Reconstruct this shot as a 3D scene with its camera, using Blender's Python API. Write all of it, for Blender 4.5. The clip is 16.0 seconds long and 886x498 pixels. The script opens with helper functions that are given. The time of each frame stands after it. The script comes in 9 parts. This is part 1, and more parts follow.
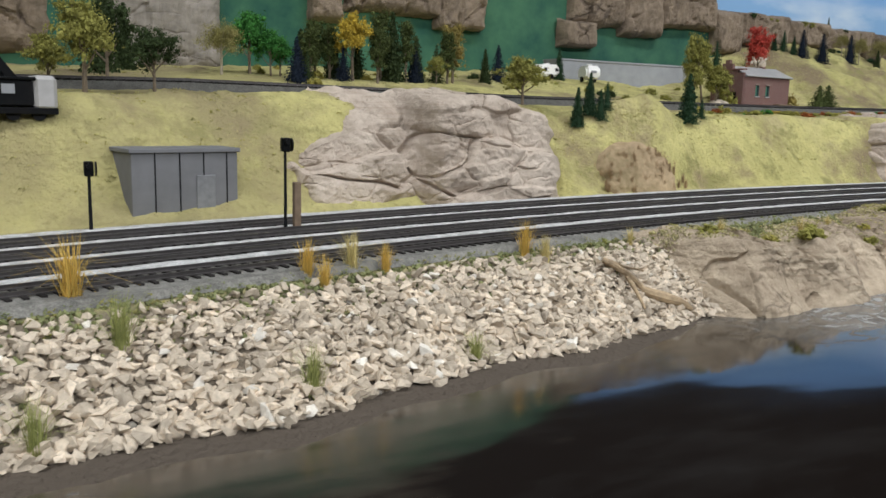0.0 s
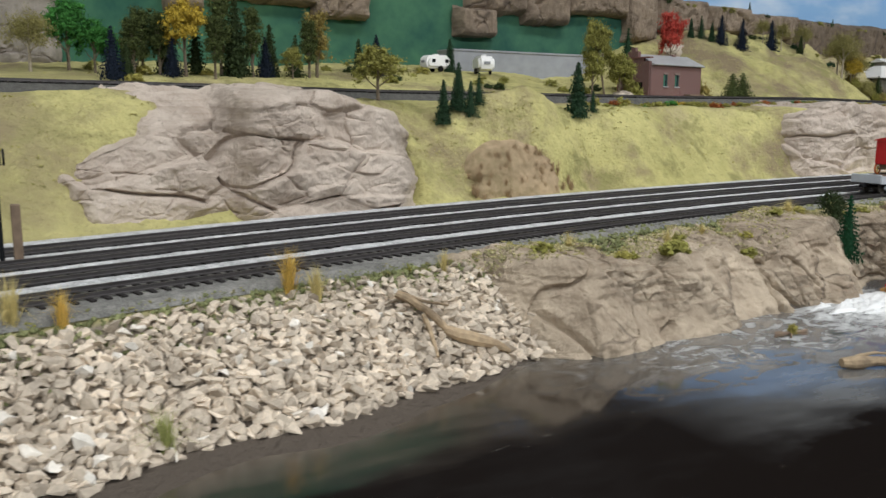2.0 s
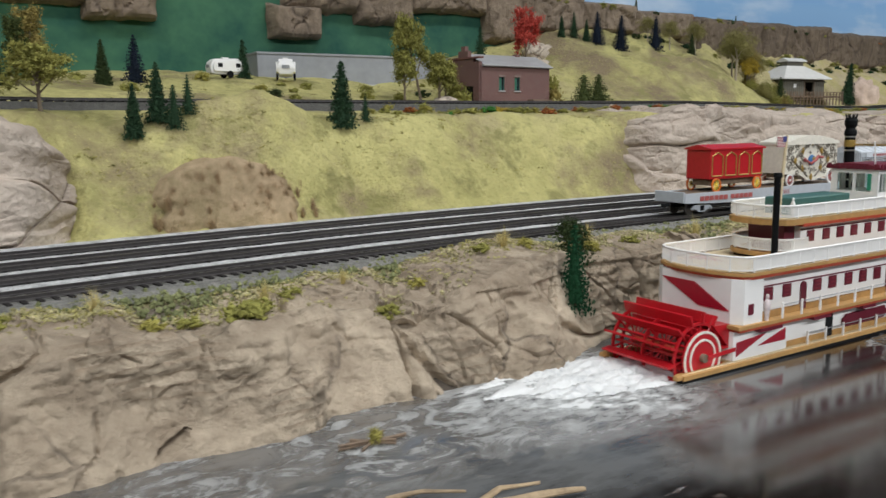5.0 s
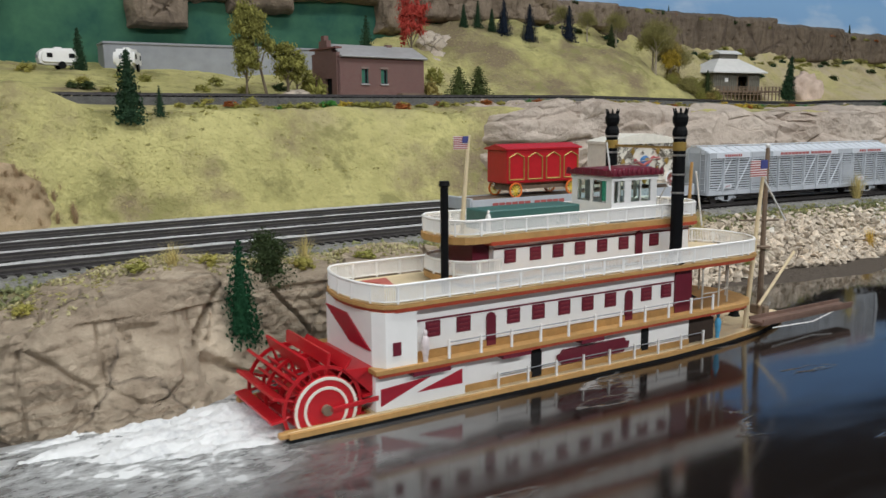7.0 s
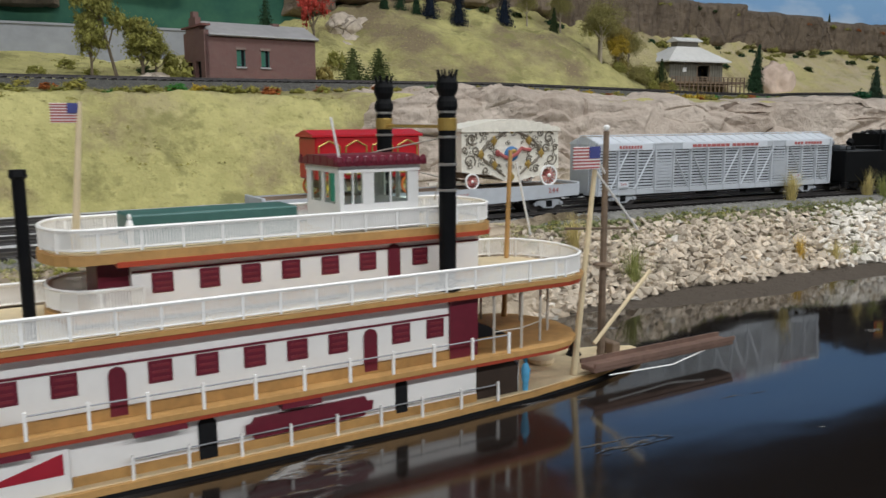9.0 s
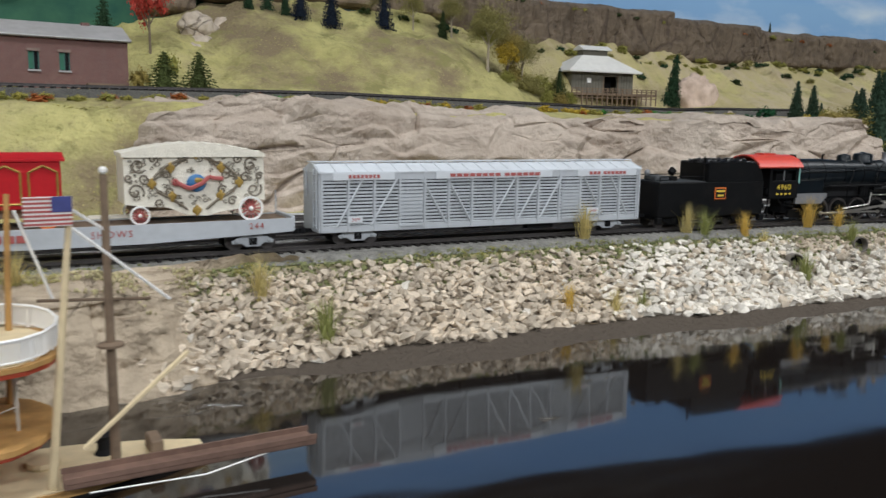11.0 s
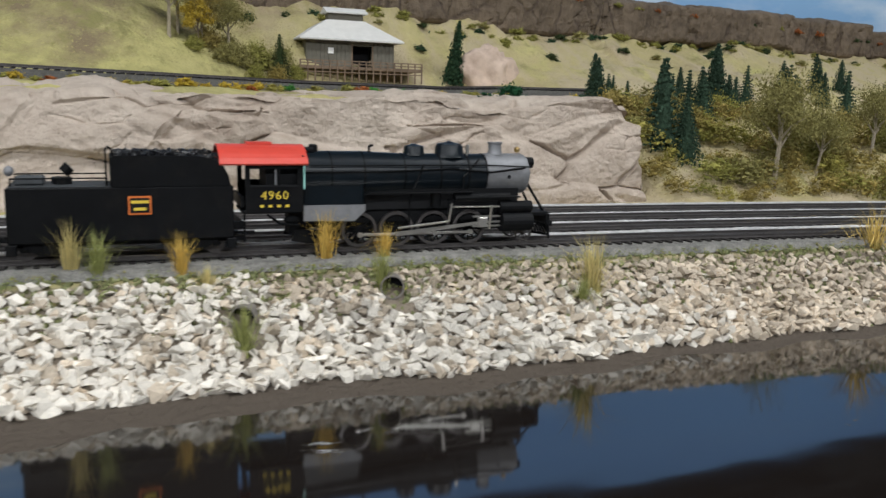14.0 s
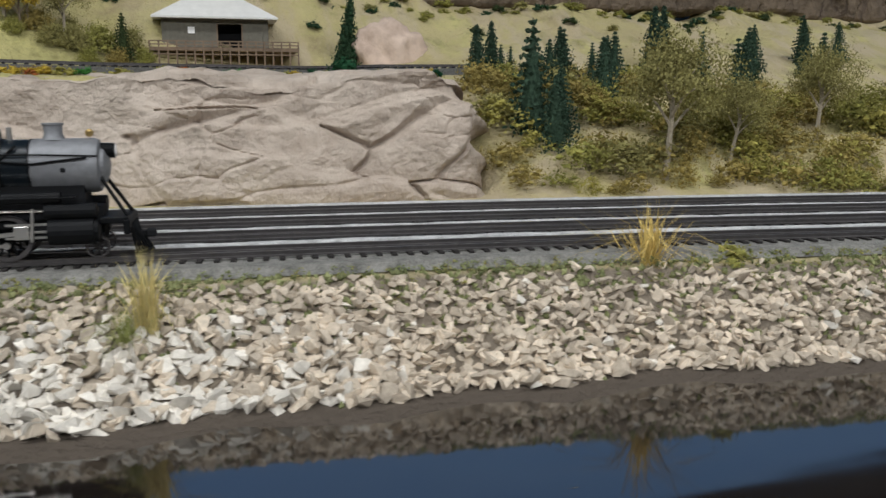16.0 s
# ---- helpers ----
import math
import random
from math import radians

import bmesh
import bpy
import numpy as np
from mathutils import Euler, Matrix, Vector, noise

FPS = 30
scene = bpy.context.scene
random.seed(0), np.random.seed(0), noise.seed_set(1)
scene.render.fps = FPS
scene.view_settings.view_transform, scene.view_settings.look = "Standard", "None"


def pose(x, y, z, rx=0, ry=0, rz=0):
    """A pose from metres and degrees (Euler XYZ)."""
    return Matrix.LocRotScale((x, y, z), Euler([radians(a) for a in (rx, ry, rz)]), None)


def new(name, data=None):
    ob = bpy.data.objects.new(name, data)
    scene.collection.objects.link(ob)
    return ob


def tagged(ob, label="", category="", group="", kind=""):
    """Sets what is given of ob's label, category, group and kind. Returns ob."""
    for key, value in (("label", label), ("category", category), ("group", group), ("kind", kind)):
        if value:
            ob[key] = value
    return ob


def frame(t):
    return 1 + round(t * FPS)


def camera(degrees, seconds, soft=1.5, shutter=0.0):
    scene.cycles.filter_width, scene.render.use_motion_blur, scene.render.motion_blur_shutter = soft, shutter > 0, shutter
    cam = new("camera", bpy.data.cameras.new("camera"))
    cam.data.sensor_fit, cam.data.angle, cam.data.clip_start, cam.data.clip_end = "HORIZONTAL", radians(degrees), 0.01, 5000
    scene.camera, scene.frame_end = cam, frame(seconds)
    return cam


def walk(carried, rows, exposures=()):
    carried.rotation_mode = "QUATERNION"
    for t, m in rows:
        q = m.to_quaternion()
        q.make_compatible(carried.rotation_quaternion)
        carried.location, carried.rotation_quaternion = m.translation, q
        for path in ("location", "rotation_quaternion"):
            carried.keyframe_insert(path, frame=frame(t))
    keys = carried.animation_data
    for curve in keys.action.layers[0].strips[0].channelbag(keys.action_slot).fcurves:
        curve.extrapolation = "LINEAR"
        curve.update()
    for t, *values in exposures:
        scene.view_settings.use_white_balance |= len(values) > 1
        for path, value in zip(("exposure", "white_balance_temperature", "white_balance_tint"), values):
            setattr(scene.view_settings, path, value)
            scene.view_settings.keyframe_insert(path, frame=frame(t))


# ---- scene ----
cam = camera(56.36, 16.0, 1.5, 0.25)
# seconds, eye in metres, turn in degrees
ROWS = [
    (0.0, 0.0392, -0.0067, 0.1402, 80.47, -1.49, -27.66),
    (0.5, 0.0686, -0.0084, 0.1441, 81.40, -1.68, -27.68),
    (1.0, 0.1096, 0.0123, 0.1438, 81.29, -1.90, -28.93),
    (1.5, 0.1486, 0.0318, 0.1434, 80.74, -1.13, -29.43),
    (2.0, 0.1978, 0.0414, 0.1432, 80.22, -0.46, -30.34),
    (2.5, 0.2608, 0.0358, 0.1442, 80.26, -0.13, -29.03),
    (3.0, 0.3169, 0.0259, 0.1502, 80.77, -0.87, -28.47),
    (3.2, 0.3350, 0.0278, 0.1503, 80.83, -1.20, -28.71),
    (5.3, 0.5400, 0.0670, 0.1366, 81.33, 0.72, -31.10),
    (5.5, 0.5645, 0.0630, 0.1368, 81.42, 0.68, -31.19),
    (6.0, 0.6241, 0.0523, 0.1371, 81.26, -0.09, -31.40),
    (6.5, 0.6742, 0.0350, 0.1390, 80.98, -0.01, -31.08),
    (7.0, 0.7181, 0.0387, 0.1359, 80.89, 0.40, -29.69),
    (7.5, 0.7706, 0.0595, 0.1348, 81.24, 0.54, -28.45),
    (8.0, 0.8115, 0.0816, 0.1326, 81.06, 0.48, -28.06),
    (8.5, 0.8519, 0.0940, 0.1246, 80.72, 0.28, -29.24),
    (9.0, 0.8982, 0.0897, 0.1213, 80.99, 0.26, -29.05),
    (9.2, 0.9168, 0.0874, 0.1220, 81.07, 0.12, -28.88),
    (11.3, 1.1600, 0.0728, 0.1376, 80.94, -1.14, -27.88),
    (11.5, 1.1891, 0.0769, 0.1370, 80.87, -1.16, -28.03),
    (12.0, 1.2738, 0.0771, 0.1365, 80.50, -1.11, -27.49),
    (12.5, 1.3627, 0.0631, 0.1444, 80.17, -1.85, -26.91),
    (13.0, 1.4319, 0.0787, 0.1413, 80.15, -2.12, -27.22),
    (13.5, 1.4930, 0.1118, 0.1404, 79.95, -1.83, -28.36),
    (14.0, 1.5723, 0.1199, 0.1335, 80.23, -1.41, -26.76),
    (14.5, 1.6607, 0.1159, 0.1360, 80.18, -1.46, -23.79),
    (15.0, 1.7312, 0.1276, 0.1281, 79.97, -0.71, -21.49),
    (15.5, 1.7947, 0.1519, 0.1248, 79.60, 0.11, -21.41),
    (16.0, 1.8629, 0.1496, 0.1229, 79.77, 0.14, -19.52),
]
walk(cam, [(t, pose(*row)) for t, *row in ROWS], exposures=[(0.0, 0.12), (3.0, 0.02), (5.5, -0.05), (7.0, -0.10), (9.0, -0.16), (11.5, -0.02), (13.0, 0.03), (15.0, 0.05), (16.0, -0.02)])

# ---- light ----
world = bpy.data.worlds.new("room_air")
world.use_nodes = True
world.node_tree.nodes["Background"].inputs[0].default_value = (0.55, 0.58, 0.62, 1)
world.node_tree.nodes["Background"].inputs[1].default_value = 0.02
scene.world = world
scene.view_settings.exposure = 0.0
for lx, ly, watts in ((-1.6, -2.0, 42), (0.2, -2.0, 42), (2.0, -2.0, 42), (3.8, -2.0, 40), (-0.6, 0.1, 16), (1.2, 0.1, 16), (3.0, 0.1, 16)):
    lamp = bpy.data.lights.new("ceiling_lamp", "AREA")
    lamp.shape, lamp.size, lamp.size_y, lamp.energy = "RECTANGLE", 1.2, 0.18, watts
    lamp.color = (0.97, 1.0, 1.02)
    new("ceiling_lamp", lamp).matrix_world = pose(lx, ly, 1.60, 0, 0, 0)

# ---- helpers ----
rnd = random.Random(7)


def thing(name, m=None, label="", category="", group="", kind=""):
    ob = new(name)
    ob.empty_display_size = 0.01
    if m is not None:
        ob.matrix_basis = m
    return tagged(ob, label, category, group, kind)


def mesh_of(bm, material, smooth=False, angle=40):
    me = bpy.data.meshes.new("m")
    bm.to_mesh(me)
    bm.free()
    me.materials.append(material)
    if smooth:
        me.shade_smooth()
        me.set_sharp_from_angle(angle=radians(angle))
    return me


def part(name, bm, material, parent, label="", smooth=False, m=None, kind="", angle=40):
    ob = new(name, mesh_of(bm, material, smooth, angle))
    ob.parent = parent
    if m is not None:
        ob.matrix_basis = m
    return tagged(ob, label, kind=kind)


def solid(name, bm, material, label="", category="", group="", kind="", smooth=False, m=None):
    ob = new(name, mesh_of(bm, material, smooth))
    if m is not None:
        ob.matrix_basis = m
    return tagged(ob, label, category, group, kind)


def B():
    return bmesh.new()


def box(bm, x0, x1, y0, y1, z0, z1, bevel=0.0):
    r = bmesh.ops.create_cube(bm, size=1.0, matrix=Matrix.Translation(((x0 + x1) / 2, (y0 + y1) / 2, (z0 + z1) / 2)) @ Matrix.Diagonal((x1 - x0, y1 - y0, z1 - z0, 1)))
    if bevel:
        es = list({e for v in r["verts"] for e in v.link_edges})
        bmesh.ops.bevel(bm, geom=es, offset=bevel, segments=1, affect="EDGES")
    return bm


def rod(bm, a, b, r, r2=None, n=8, caps=True):
    a, b = Vector(a), Vector(b)
    d = b - a
    q = d.to_track_quat("Z", "Y").to_matrix().to_4x4()
    bmesh.ops.create_cone(bm, cap_ends=caps, segments=n, radius1=r, radius2=r if r2 is None else r2, depth=d.length, matrix=Matrix.Translation((a + b) / 2) @ q)
    return bm


def pipe(bm, pts, r, n=6):
    for a, b in zip(pts, pts[1:]):
        rod(bm, a, b, r, n=n)
    return bm


def ball(bm, c, r, n=8, s=(1, 1, 1)):
    bmesh.ops.create_uvsphere(bm, u_segments=n, v_segments=max(4, n // 2 + 1), radius=r, matrix=Matrix.Translation(c) @ Matrix.Diagonal((*s, 1)))
    return bm


def lathe(bm, prof, axis_m, n=16):
    """prof: (radius, height) pairs, turned about z of axis_m."""
    rings = []
    for r, h in prof:
        rings.append([bm.verts.new(axis_m @ Vector((r * math.cos(2 * math.pi * k / n), r * math.sin(2 * math.pi * k / n), h))) for k in range(n)])
    for a, b in zip(rings, rings[1:]):
        for k in range(n):
            bm.faces.new((a[k], a[(k + 1) % n], b[(k + 1) % n], b[k]))
    bm.faces.new(list(reversed(rings[0])))
    bm.faces.new(rings[-1])
    return bm


def prism(bm, outline, d0, d1, axis="y"):
    """outline: closed (a, b) pairs in the plane across axis; solid from d0 to d1 along axis."""
    def at(a, b, d):
        return {"y": (a, d, b), "x": (d, a, b), "z": (a, b, d)}[axis]
    f = [bm.verts.new(at(a, b, d0)) for a, b in outline]
    g = [bm.verts.new(at(a, b, d1)) for a, b in outline]
    n = len(outline)
    faces = [bm.faces.new(f), bm.faces.new(list(reversed(g)))]
    for k in range(n):
        faces.append(bm.faces.new((f[k], g[k], g[(k + 1) % n], f[(k + 1) % n])))
    bmesh.ops.recalc_face_normals(bm, faces=faces)
    return bm


def ring(bm, c, r_in, r_out, y0, y1, n=28):
    """Flat ring across y."""
    vs = []
    for k in range(n):
        a = 2 * math.pi * k / n
        co, si = math.cos(a), math.sin(a)
        vs.append([bm.verts.new((c[0] + r * co, y, c[1] + r * si)) for r, y in ((r_in, y0), (r_out, y0), (r_out, y1), (r_in, y1))])
    for k in range(n):
        a, b = vs[k], vs[(k + 1) % n]
        for j in range(4):
            bm.faces.new((a[j], a[(j + 1) % 4], b[(j + 1) % 4], b[j]))
    bmesh.ops.recalc_face_normals(bm, faces=bm.faces[:])
    return bm


def letters(text, size, m, material, parent, label="", spread=1.0, name="lettering"):
    cu = bpy.data.curves.new("t", "FONT")
    cu.body, cu.size, cu.extrude, cu.align_x, cu.align_y, cu.space_character = text, size, size * 0.01, "CENTER", "CENTER", spread
    cu.resolution_u = 2
    tmp = bpy.data.objects.new("t", cu)
    scene.collection.objects.link(tmp)
    me = bpy.data.meshes.new_from_object(tmp.evaluated_get(bpy.context.evaluated_depsgraph_get()))
    bpy.data.objects.remove(tmp)
    me.materials.clear()
    me.materials.append(material)
    ob = new(name, me)
    ob.parent = parent
    ob.matrix_basis = m
    return tagged(ob, label)


# ---- materials ----
def mat(name, base, rough=0.6, metal=0.0, vary=0.25, scale=300.0, bump=0.0, bscale=None, second=None, coat=0.0, detail=6.0, mix=(0.35, 0.65), rand=0.0, spec=0.5, grime=0.0, relief=0.0012):
    m = bpy.data.materials.new(name)
    m.use_nodes = True
    nt = m.node_tree
    N, L = nt.nodes, nt.links
    p = N["Principled BSDF"]
    p.inputs["Roughness"].default_value, p.inputs["Metallic"].default_value = rough, metal
    p.inputs["Specular IOR Level"].default_value = spec
    p.inputs["Coat Weight"].default_value = coat
    tc = N.new("ShaderNodeTexCoord")

    def noise_at(sc, det=detail, ro=0.6):
        n = N.new("ShaderNodeTexNoise")
        n.inputs["Scale"].default_value, n.inputs["Detail"].default_value, n.inputs["Roughness"].default_value = sc, det, ro
        L.new(tc.outputs["Object"], n.inputs["Vector"])
        return n

    n1 = noise_at(scale)
    n2 = noise_at(scale * 0.13, 4.0)
    ramp = N.new("ShaderNodeMapRange")
    ramp.inputs["From Min"].default_value, ramp.inputs["From Max"].default_value = mix
    add = N.new("ShaderNodeMath")
    add.operation = "MULTIPLY_ADD"
    add.inputs[1].default_value, add.inputs[2].default_value = 0.5, 0.0
    half = N.new("ShaderNodeMath")
    half.operation = "MULTIPLY_ADD"
    half.inputs[1].default_value = 0.5
    L.new(n1.outputs[0], add.inputs[0])
    L.new(n2.outputs[0], half.inputs[0])
    L.new(add.outputs[0], half.inputs[2])
    L.new(half.outputs[0], ramp.inputs["Value"])
    mx = N.new("ShaderNodeMix")
    mx.data_type = "RGBA"
    dark = second if second else tuple(c * (1 - vary) for c in base)
    light = base if second else tuple(min(1, c * (1 + vary * 0.6)) for c in base)
    mx.inputs[6].default_value, mx.inputs[7].default_value = (*dark, 1), (*light, 1)
    L.new(ramp.outputs[0], mx.inputs[0])
    out = mx.outputs[2]
    if rand:
        oi = N.new("ShaderNodeObjectInfo")
        ge = N.new("ShaderNodeNewGeometry")
        sm = N.new("ShaderNodeMath")
        sm.operation = "ADD"
        L.new(oi.outputs["Random"], sm.inputs[0])
        L.new(ge.outputs["Random Per Island"], sm.inputs[1])
        fr = N.new("ShaderNodeMath")
        fr.operation = "FRACT"
        L.new(sm.outputs[0], fr.inputs[0])
        mr = N.new("ShaderNodeMapRange")
        mr.inputs["To Min"].default_value, mr.inputs["To Max"].default_value = 1 - rand, 1 + rand * 0.7
        L.new(fr.outputs[0], mr.inputs["Value"])
        hv = N.new("ShaderNodeHueSaturation")
        L.new(mr.outputs[0], hv.inputs["Value"])
        L.new(out, hv.inputs["Color"])
        out = hv.outputs["Color"]
    if grime:
        n3 = noise_at(scale * 0.35, 8.0, 0.7)
        g = N.new("ShaderNodeMapRange")
        g.inputs["From Min"].default_value, g.inputs["From Max"].default_value, g.inputs["To Max"].default_value = 0.52, 0.72, grime
        L.new(n3.outputs[0], g.inputs["Value"])
        m3 = N.new("ShaderNodeMix")
        m3.data_type = "RGBA"
        m3.inputs[7].default_value = (0.13, 0.1, 0.075, 1)
        L.new(g.outputs[0], m3.inputs[0])
        L.new(out, m3.inputs[6])
        out = m3.outputs[2]
    L.new(out, p.inputs["Base Color"])
    if bump:
        nb = noise_at(bscale or scale * 1.7, 8.0, 0.65)
        b = N.new("ShaderNodeBump")
        b.inputs["Strength"].default_value, b.inputs["Distance"].default_value = min(1.0, bump), relief
        L.new(nb.outputs[0], b.inputs["Height"])
        L.new(b.outputs[0], p.inputs["Normal"])
    return m


M = {}
M["rock"] = mat("cast_rock", (0.60, 0.51, 0.43), 0.92, vary=0.3, scale=60, bump=1.0, bscale=110, second=(0.38, 0.30, 0.24), mix=(0.34, 0.60), relief=0.005)
M["rock_pale"] = mat("pale_rock", (0.66, 0.57, 0.47), 0.92, scale=120, bump=1.0, bscale=500, second=(0.42, 0.34, 0.27), mix=(0.3, 0.6))
M["rock_pink"] = mat("pinkish_rock", (0.68, 0.53, 0.43), 0.92, scale=90, bump=1.0, bscale=400, second=(0.46, 0.34, 0.27), mix=(0.34, 0.6))
M["bank_rock"] = mat("bank_rock", (0.55, 0.45, 0.335), 0.88, scale=55, bump=1.0, bscale=130, second=(0.29, 0.225, 0.16), mix=(0.38, 0.60), relief=0.0045)
M["cliff"] = mat("backdrop_cliff", (0.31, 0.24, 0.175), 0.95, scale=70, bump=1.0, bscale=150, second=(0.16, 0.12, 0.088), mix=(0.36, 0.6), relief=0.005)
M["cliff_far"] = mat("far_cliff", (0.20, 0.152, 0.108), 0.95, scale=70, bump=1.0, bscale=150, second=(0.10, 0.075, 0.054), mix=(0.36, 0.6), relief=0.005)
M["cliff_grey"] = mat("grey_cliff", (0.36, 0.32, 0.28), 0.95, scale=60, bump=1.0, bscale=220, second=(0.19, 0.17, 0.145), mix=(0.36, 0.6))
M["stone"] = mat("crushed_stone", (0.625, 0.53, 0.418), 0.9, vary=0.3, scale=350, bump=0.8, rand=0.32)
M["stone_white"] = mat("white_stone", (0.765, 0.715, 0.635), 0.88, vary=0.22, scale=350, bump=0.7, rand=0.24)
M["ballast"] = mat("fine_grey_ballast", (0.31, 0.30, 0.275), 0.95, scale=1000, bump=1.0, bscale=1200, second=(0.10, 0.098, 0.09), mix=(0.36, 0.62))
M["ballast_white"] = mat("pale_ballast", (0.74, 0.74, 0.74), 0.95, scale=900, bump=1.0, bscale=1300, second=(0.34, 0.34, 0.34), mix=(0.36, 0.62))
M["tie"] = mat("black_tie", (0.024, 0.021, 0.02), 0.75, scale=500, vary=0.4, spec=0.25)
M["rail"] = mat("weathered_rail", (0.16, 0.15, 0.15), 0.38, 0.8, scale=300)
M["steel_grey"] = mat("grey_paint", (0.3, 0.31, 0.33), 0.75, scale=60, vary=0.18, bump=0.15)
M["slate"] = mat("slate_grey_paint", (0.17, 0.172, 0.185), 0.75, scale=60, vary=0.18, bump=0.15)
M["black"] = mat("satin_black_paint", (0.005, 0.0055, 0.0065), 0.5, vary=0.3, scale=200, grime=0.04, spec=0.12)
M["boiler"] = mat("blue_black_boiler", (0.005, 0.009, 0.013), 0.33, vary=0.3, scale=150, grime=0.04, spec=0.28)
M["smokebox"] = mat("graphite_smokebox", (0.24, 0.245, 0.26), 0.5, 0.35, vary=0.25, scale=250)
M["rod"] = mat("bright_rod", (0.62, 0.6, 0.57), 0.32, 0.85, vary=0.15)
M["red"] = mat("cab_red", (0.62, 0.065, 0.045), 0.42, vary=0.12, scale=200)
M["yellow"] = mat("lettering_yellow", (0.75, 0.55, 0.06), 0.5, vary=0.05)
M["orange"] = mat("emblem_orange", (0.72, 0.17, 0.03), 0.5, vary=0.05)
M["silver"] = mat("silver_grey_paint", (0.46, 0.49, 0.53), 0.45, vary=0.1, scale=180, spec=0.5)
M["silver_roof"] = mat("pale_roof_paint", (0.62, 0.655, 0.70), 0.4, vary=0.1, scale=150)
# near-black for black parts, and as painted shade inside openings
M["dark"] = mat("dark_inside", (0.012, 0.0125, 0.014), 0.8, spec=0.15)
M["redletter"] = mat("red_lettering", (0.40, 0.10, 0.095), 0.55, vary=0.15)
M["white"] = mat("white_paint", (0.87, 0.86, 0.84), 0.45, vary=0.05, scale=120)
M["ivory"] = mat("ivory_carving", (0.82, 0.78, 0.68), 0.5, vary=0.12, scale=300, bump=0.6, bscale=500)
M["gold"] = mat("old_gold", (0.42, 0.28, 0.07), 0.42, 0.4, vary=0.3)
M["bronze_line"] = mat("dark_scroll", (0.2, 0.17, 0.13), 0.5, vary=0.2)
M["blue"] = mat("blue_paint", (0.04, 0.16, 0.36), 0.45, vary=0.2)
M["tan"] = mat("tan_deck_wood", (0.47, 0.265, 0.09), 0.6, vary=0.25, scale=250)
M["deck"] = mat("pale_deck", (0.70, 0.57, 0.36), 0.65, vary=0.15, scale=200)
M["maroon"] = mat("maroon_paint", (0.145, 0.012, 0.028), 0.4, vary=0.15)
M["boat_red"] = mat("bright_red_paint", (0.50, 0.012, 0.02), 0.35, vary=0.12)
M["brick_red"] = mat("red_brown_trim", (0.40, 0.055, 0.022), 0.45, vary=0.15)
M["green_roof"] = mat("dark_green_roof", (0.045, 0.13, 0.115), 0.5, vary=0.15)
M["bright_paint_green"] = mat("jade_green_paint", (0.03, 0.26, 0.16), 0.5, vary=0.15)
M["plank_brown"] = mat("reddish_brown_plank", (0.17, 0.10, 0.075), 0.7, vary=0.3, scale=220)
M["brass"] = mat("brass_band", (0.65, 0.45, 0.18), 0.3, 0.9)
M["wire"] = mat("thin_wire", (0.5, 0.46, 0.4), 0.5)
M["brick"] = mat("old_brick", (0.2, 0.088, 0.075), 0.9, vary=0.3, scale=400, bump=0.5, rand=0.25)
M["mortar"] = mat("mortar", (0.27, 0.2, 0.17), 0.95)
M["tin"] = mat("tin_roof", (0.44, 0.43, 0.43), 0.5, 0.2, vary=0.15, scale=120)
M["white_roof"] = mat("whitewashed_roof", (0.70, 0.69, 0.66), 0.7, vary=0.1, scale=120)
M["olive_wood"] = mat("grey_olive_boards", (0.16, 0.15, 0.12), 0.85, vary=0.25, scale=200)
M["brown_wood"] = mat("weathered_brown_wood", (0.2, 0.14, 0.095), 0.8, vary=0.35, scale=250)
M["bark"] = mat("bark", (0.2, 0.155, 0.11), 0.9, vary=0.35, scale=300, bump=0.6)
M["pale_bark"] = mat("pale_bark", (0.42, 0.36, 0.27), 0.9, vary=0.3, scale=300, bump=0.6)
M["drift"] = mat("driftwood", (0.46, 0.34, 0.21), 0.85, scale=150, bump=1.0, bscale=350, second=(0.2, 0.145, 0.09), mix=(0.4, 0.58))


def leafy(name, a, b, rand=0.35):
    return mat(name, a, 0.9, scale=500, second=b, rand=rand, mix=(0.38, 0.62), spec=0.2)


M["olive"] = leafy("olive_foliage", (0.36, 0.34, 0.09), (0.17, 0.17, 0.045))
M["lime"] = leafy("light_green_foliage", (0.07, 0.25, 0.05), (0.03, 0.12, 0.025))
M["spruce"] = leafy("spruce_foliage", (0.045, 0.095, 0.045), (0.016, 0.04, 0.022))
M["blue_spruce"] = leafy("dark_blue_spruce", (0.02, 0.03, 0.05), (0.008, 0.013, 0.025))
M["yew"] = leafy("yew_green_foliage", (0.13, 0.16, 0.05), (0.045, 0.062, 0.022), 0.4)
M["pine"] = leafy("dark_pine_foliage", (0.06, 0.085, 0.03), (0.02, 0.035, 0.014))
M["bright_green"] = leafy("bright_green_foliage", (0.019, 0.088, 0.036), (0.007, 0.038, 0.017))
M["gold_leaf"] = leafy("golden_foliage", (0.58, 0.42, 0.06), (0.34, 0.24, 0.03))
M["dark_olive"] = leafy("dark_olive_foliage", (0.11, 0.135, 0.04), (0.03, 0.045, 0.016), 0.5)
M["moss"] = leafy("bank_moss", (0.27, 0.30, 0.12), (0.14, 0.165, 0.065), 0.35)
M["red_leaf"] = leafy("red_foliage", (0.62, 0.1, 0.07), (0.36, 0.04, 0.035))
M["rust_leaf"] = leafy("rust_foliage", (0.42, 0.14, 0.04), (0.2, 0.06, 0.02))
M["khaki"] = leafy("khaki_foliage", (0.34, 0.31, 0.115), (0.19, 0.17, 0.06), 0.3)
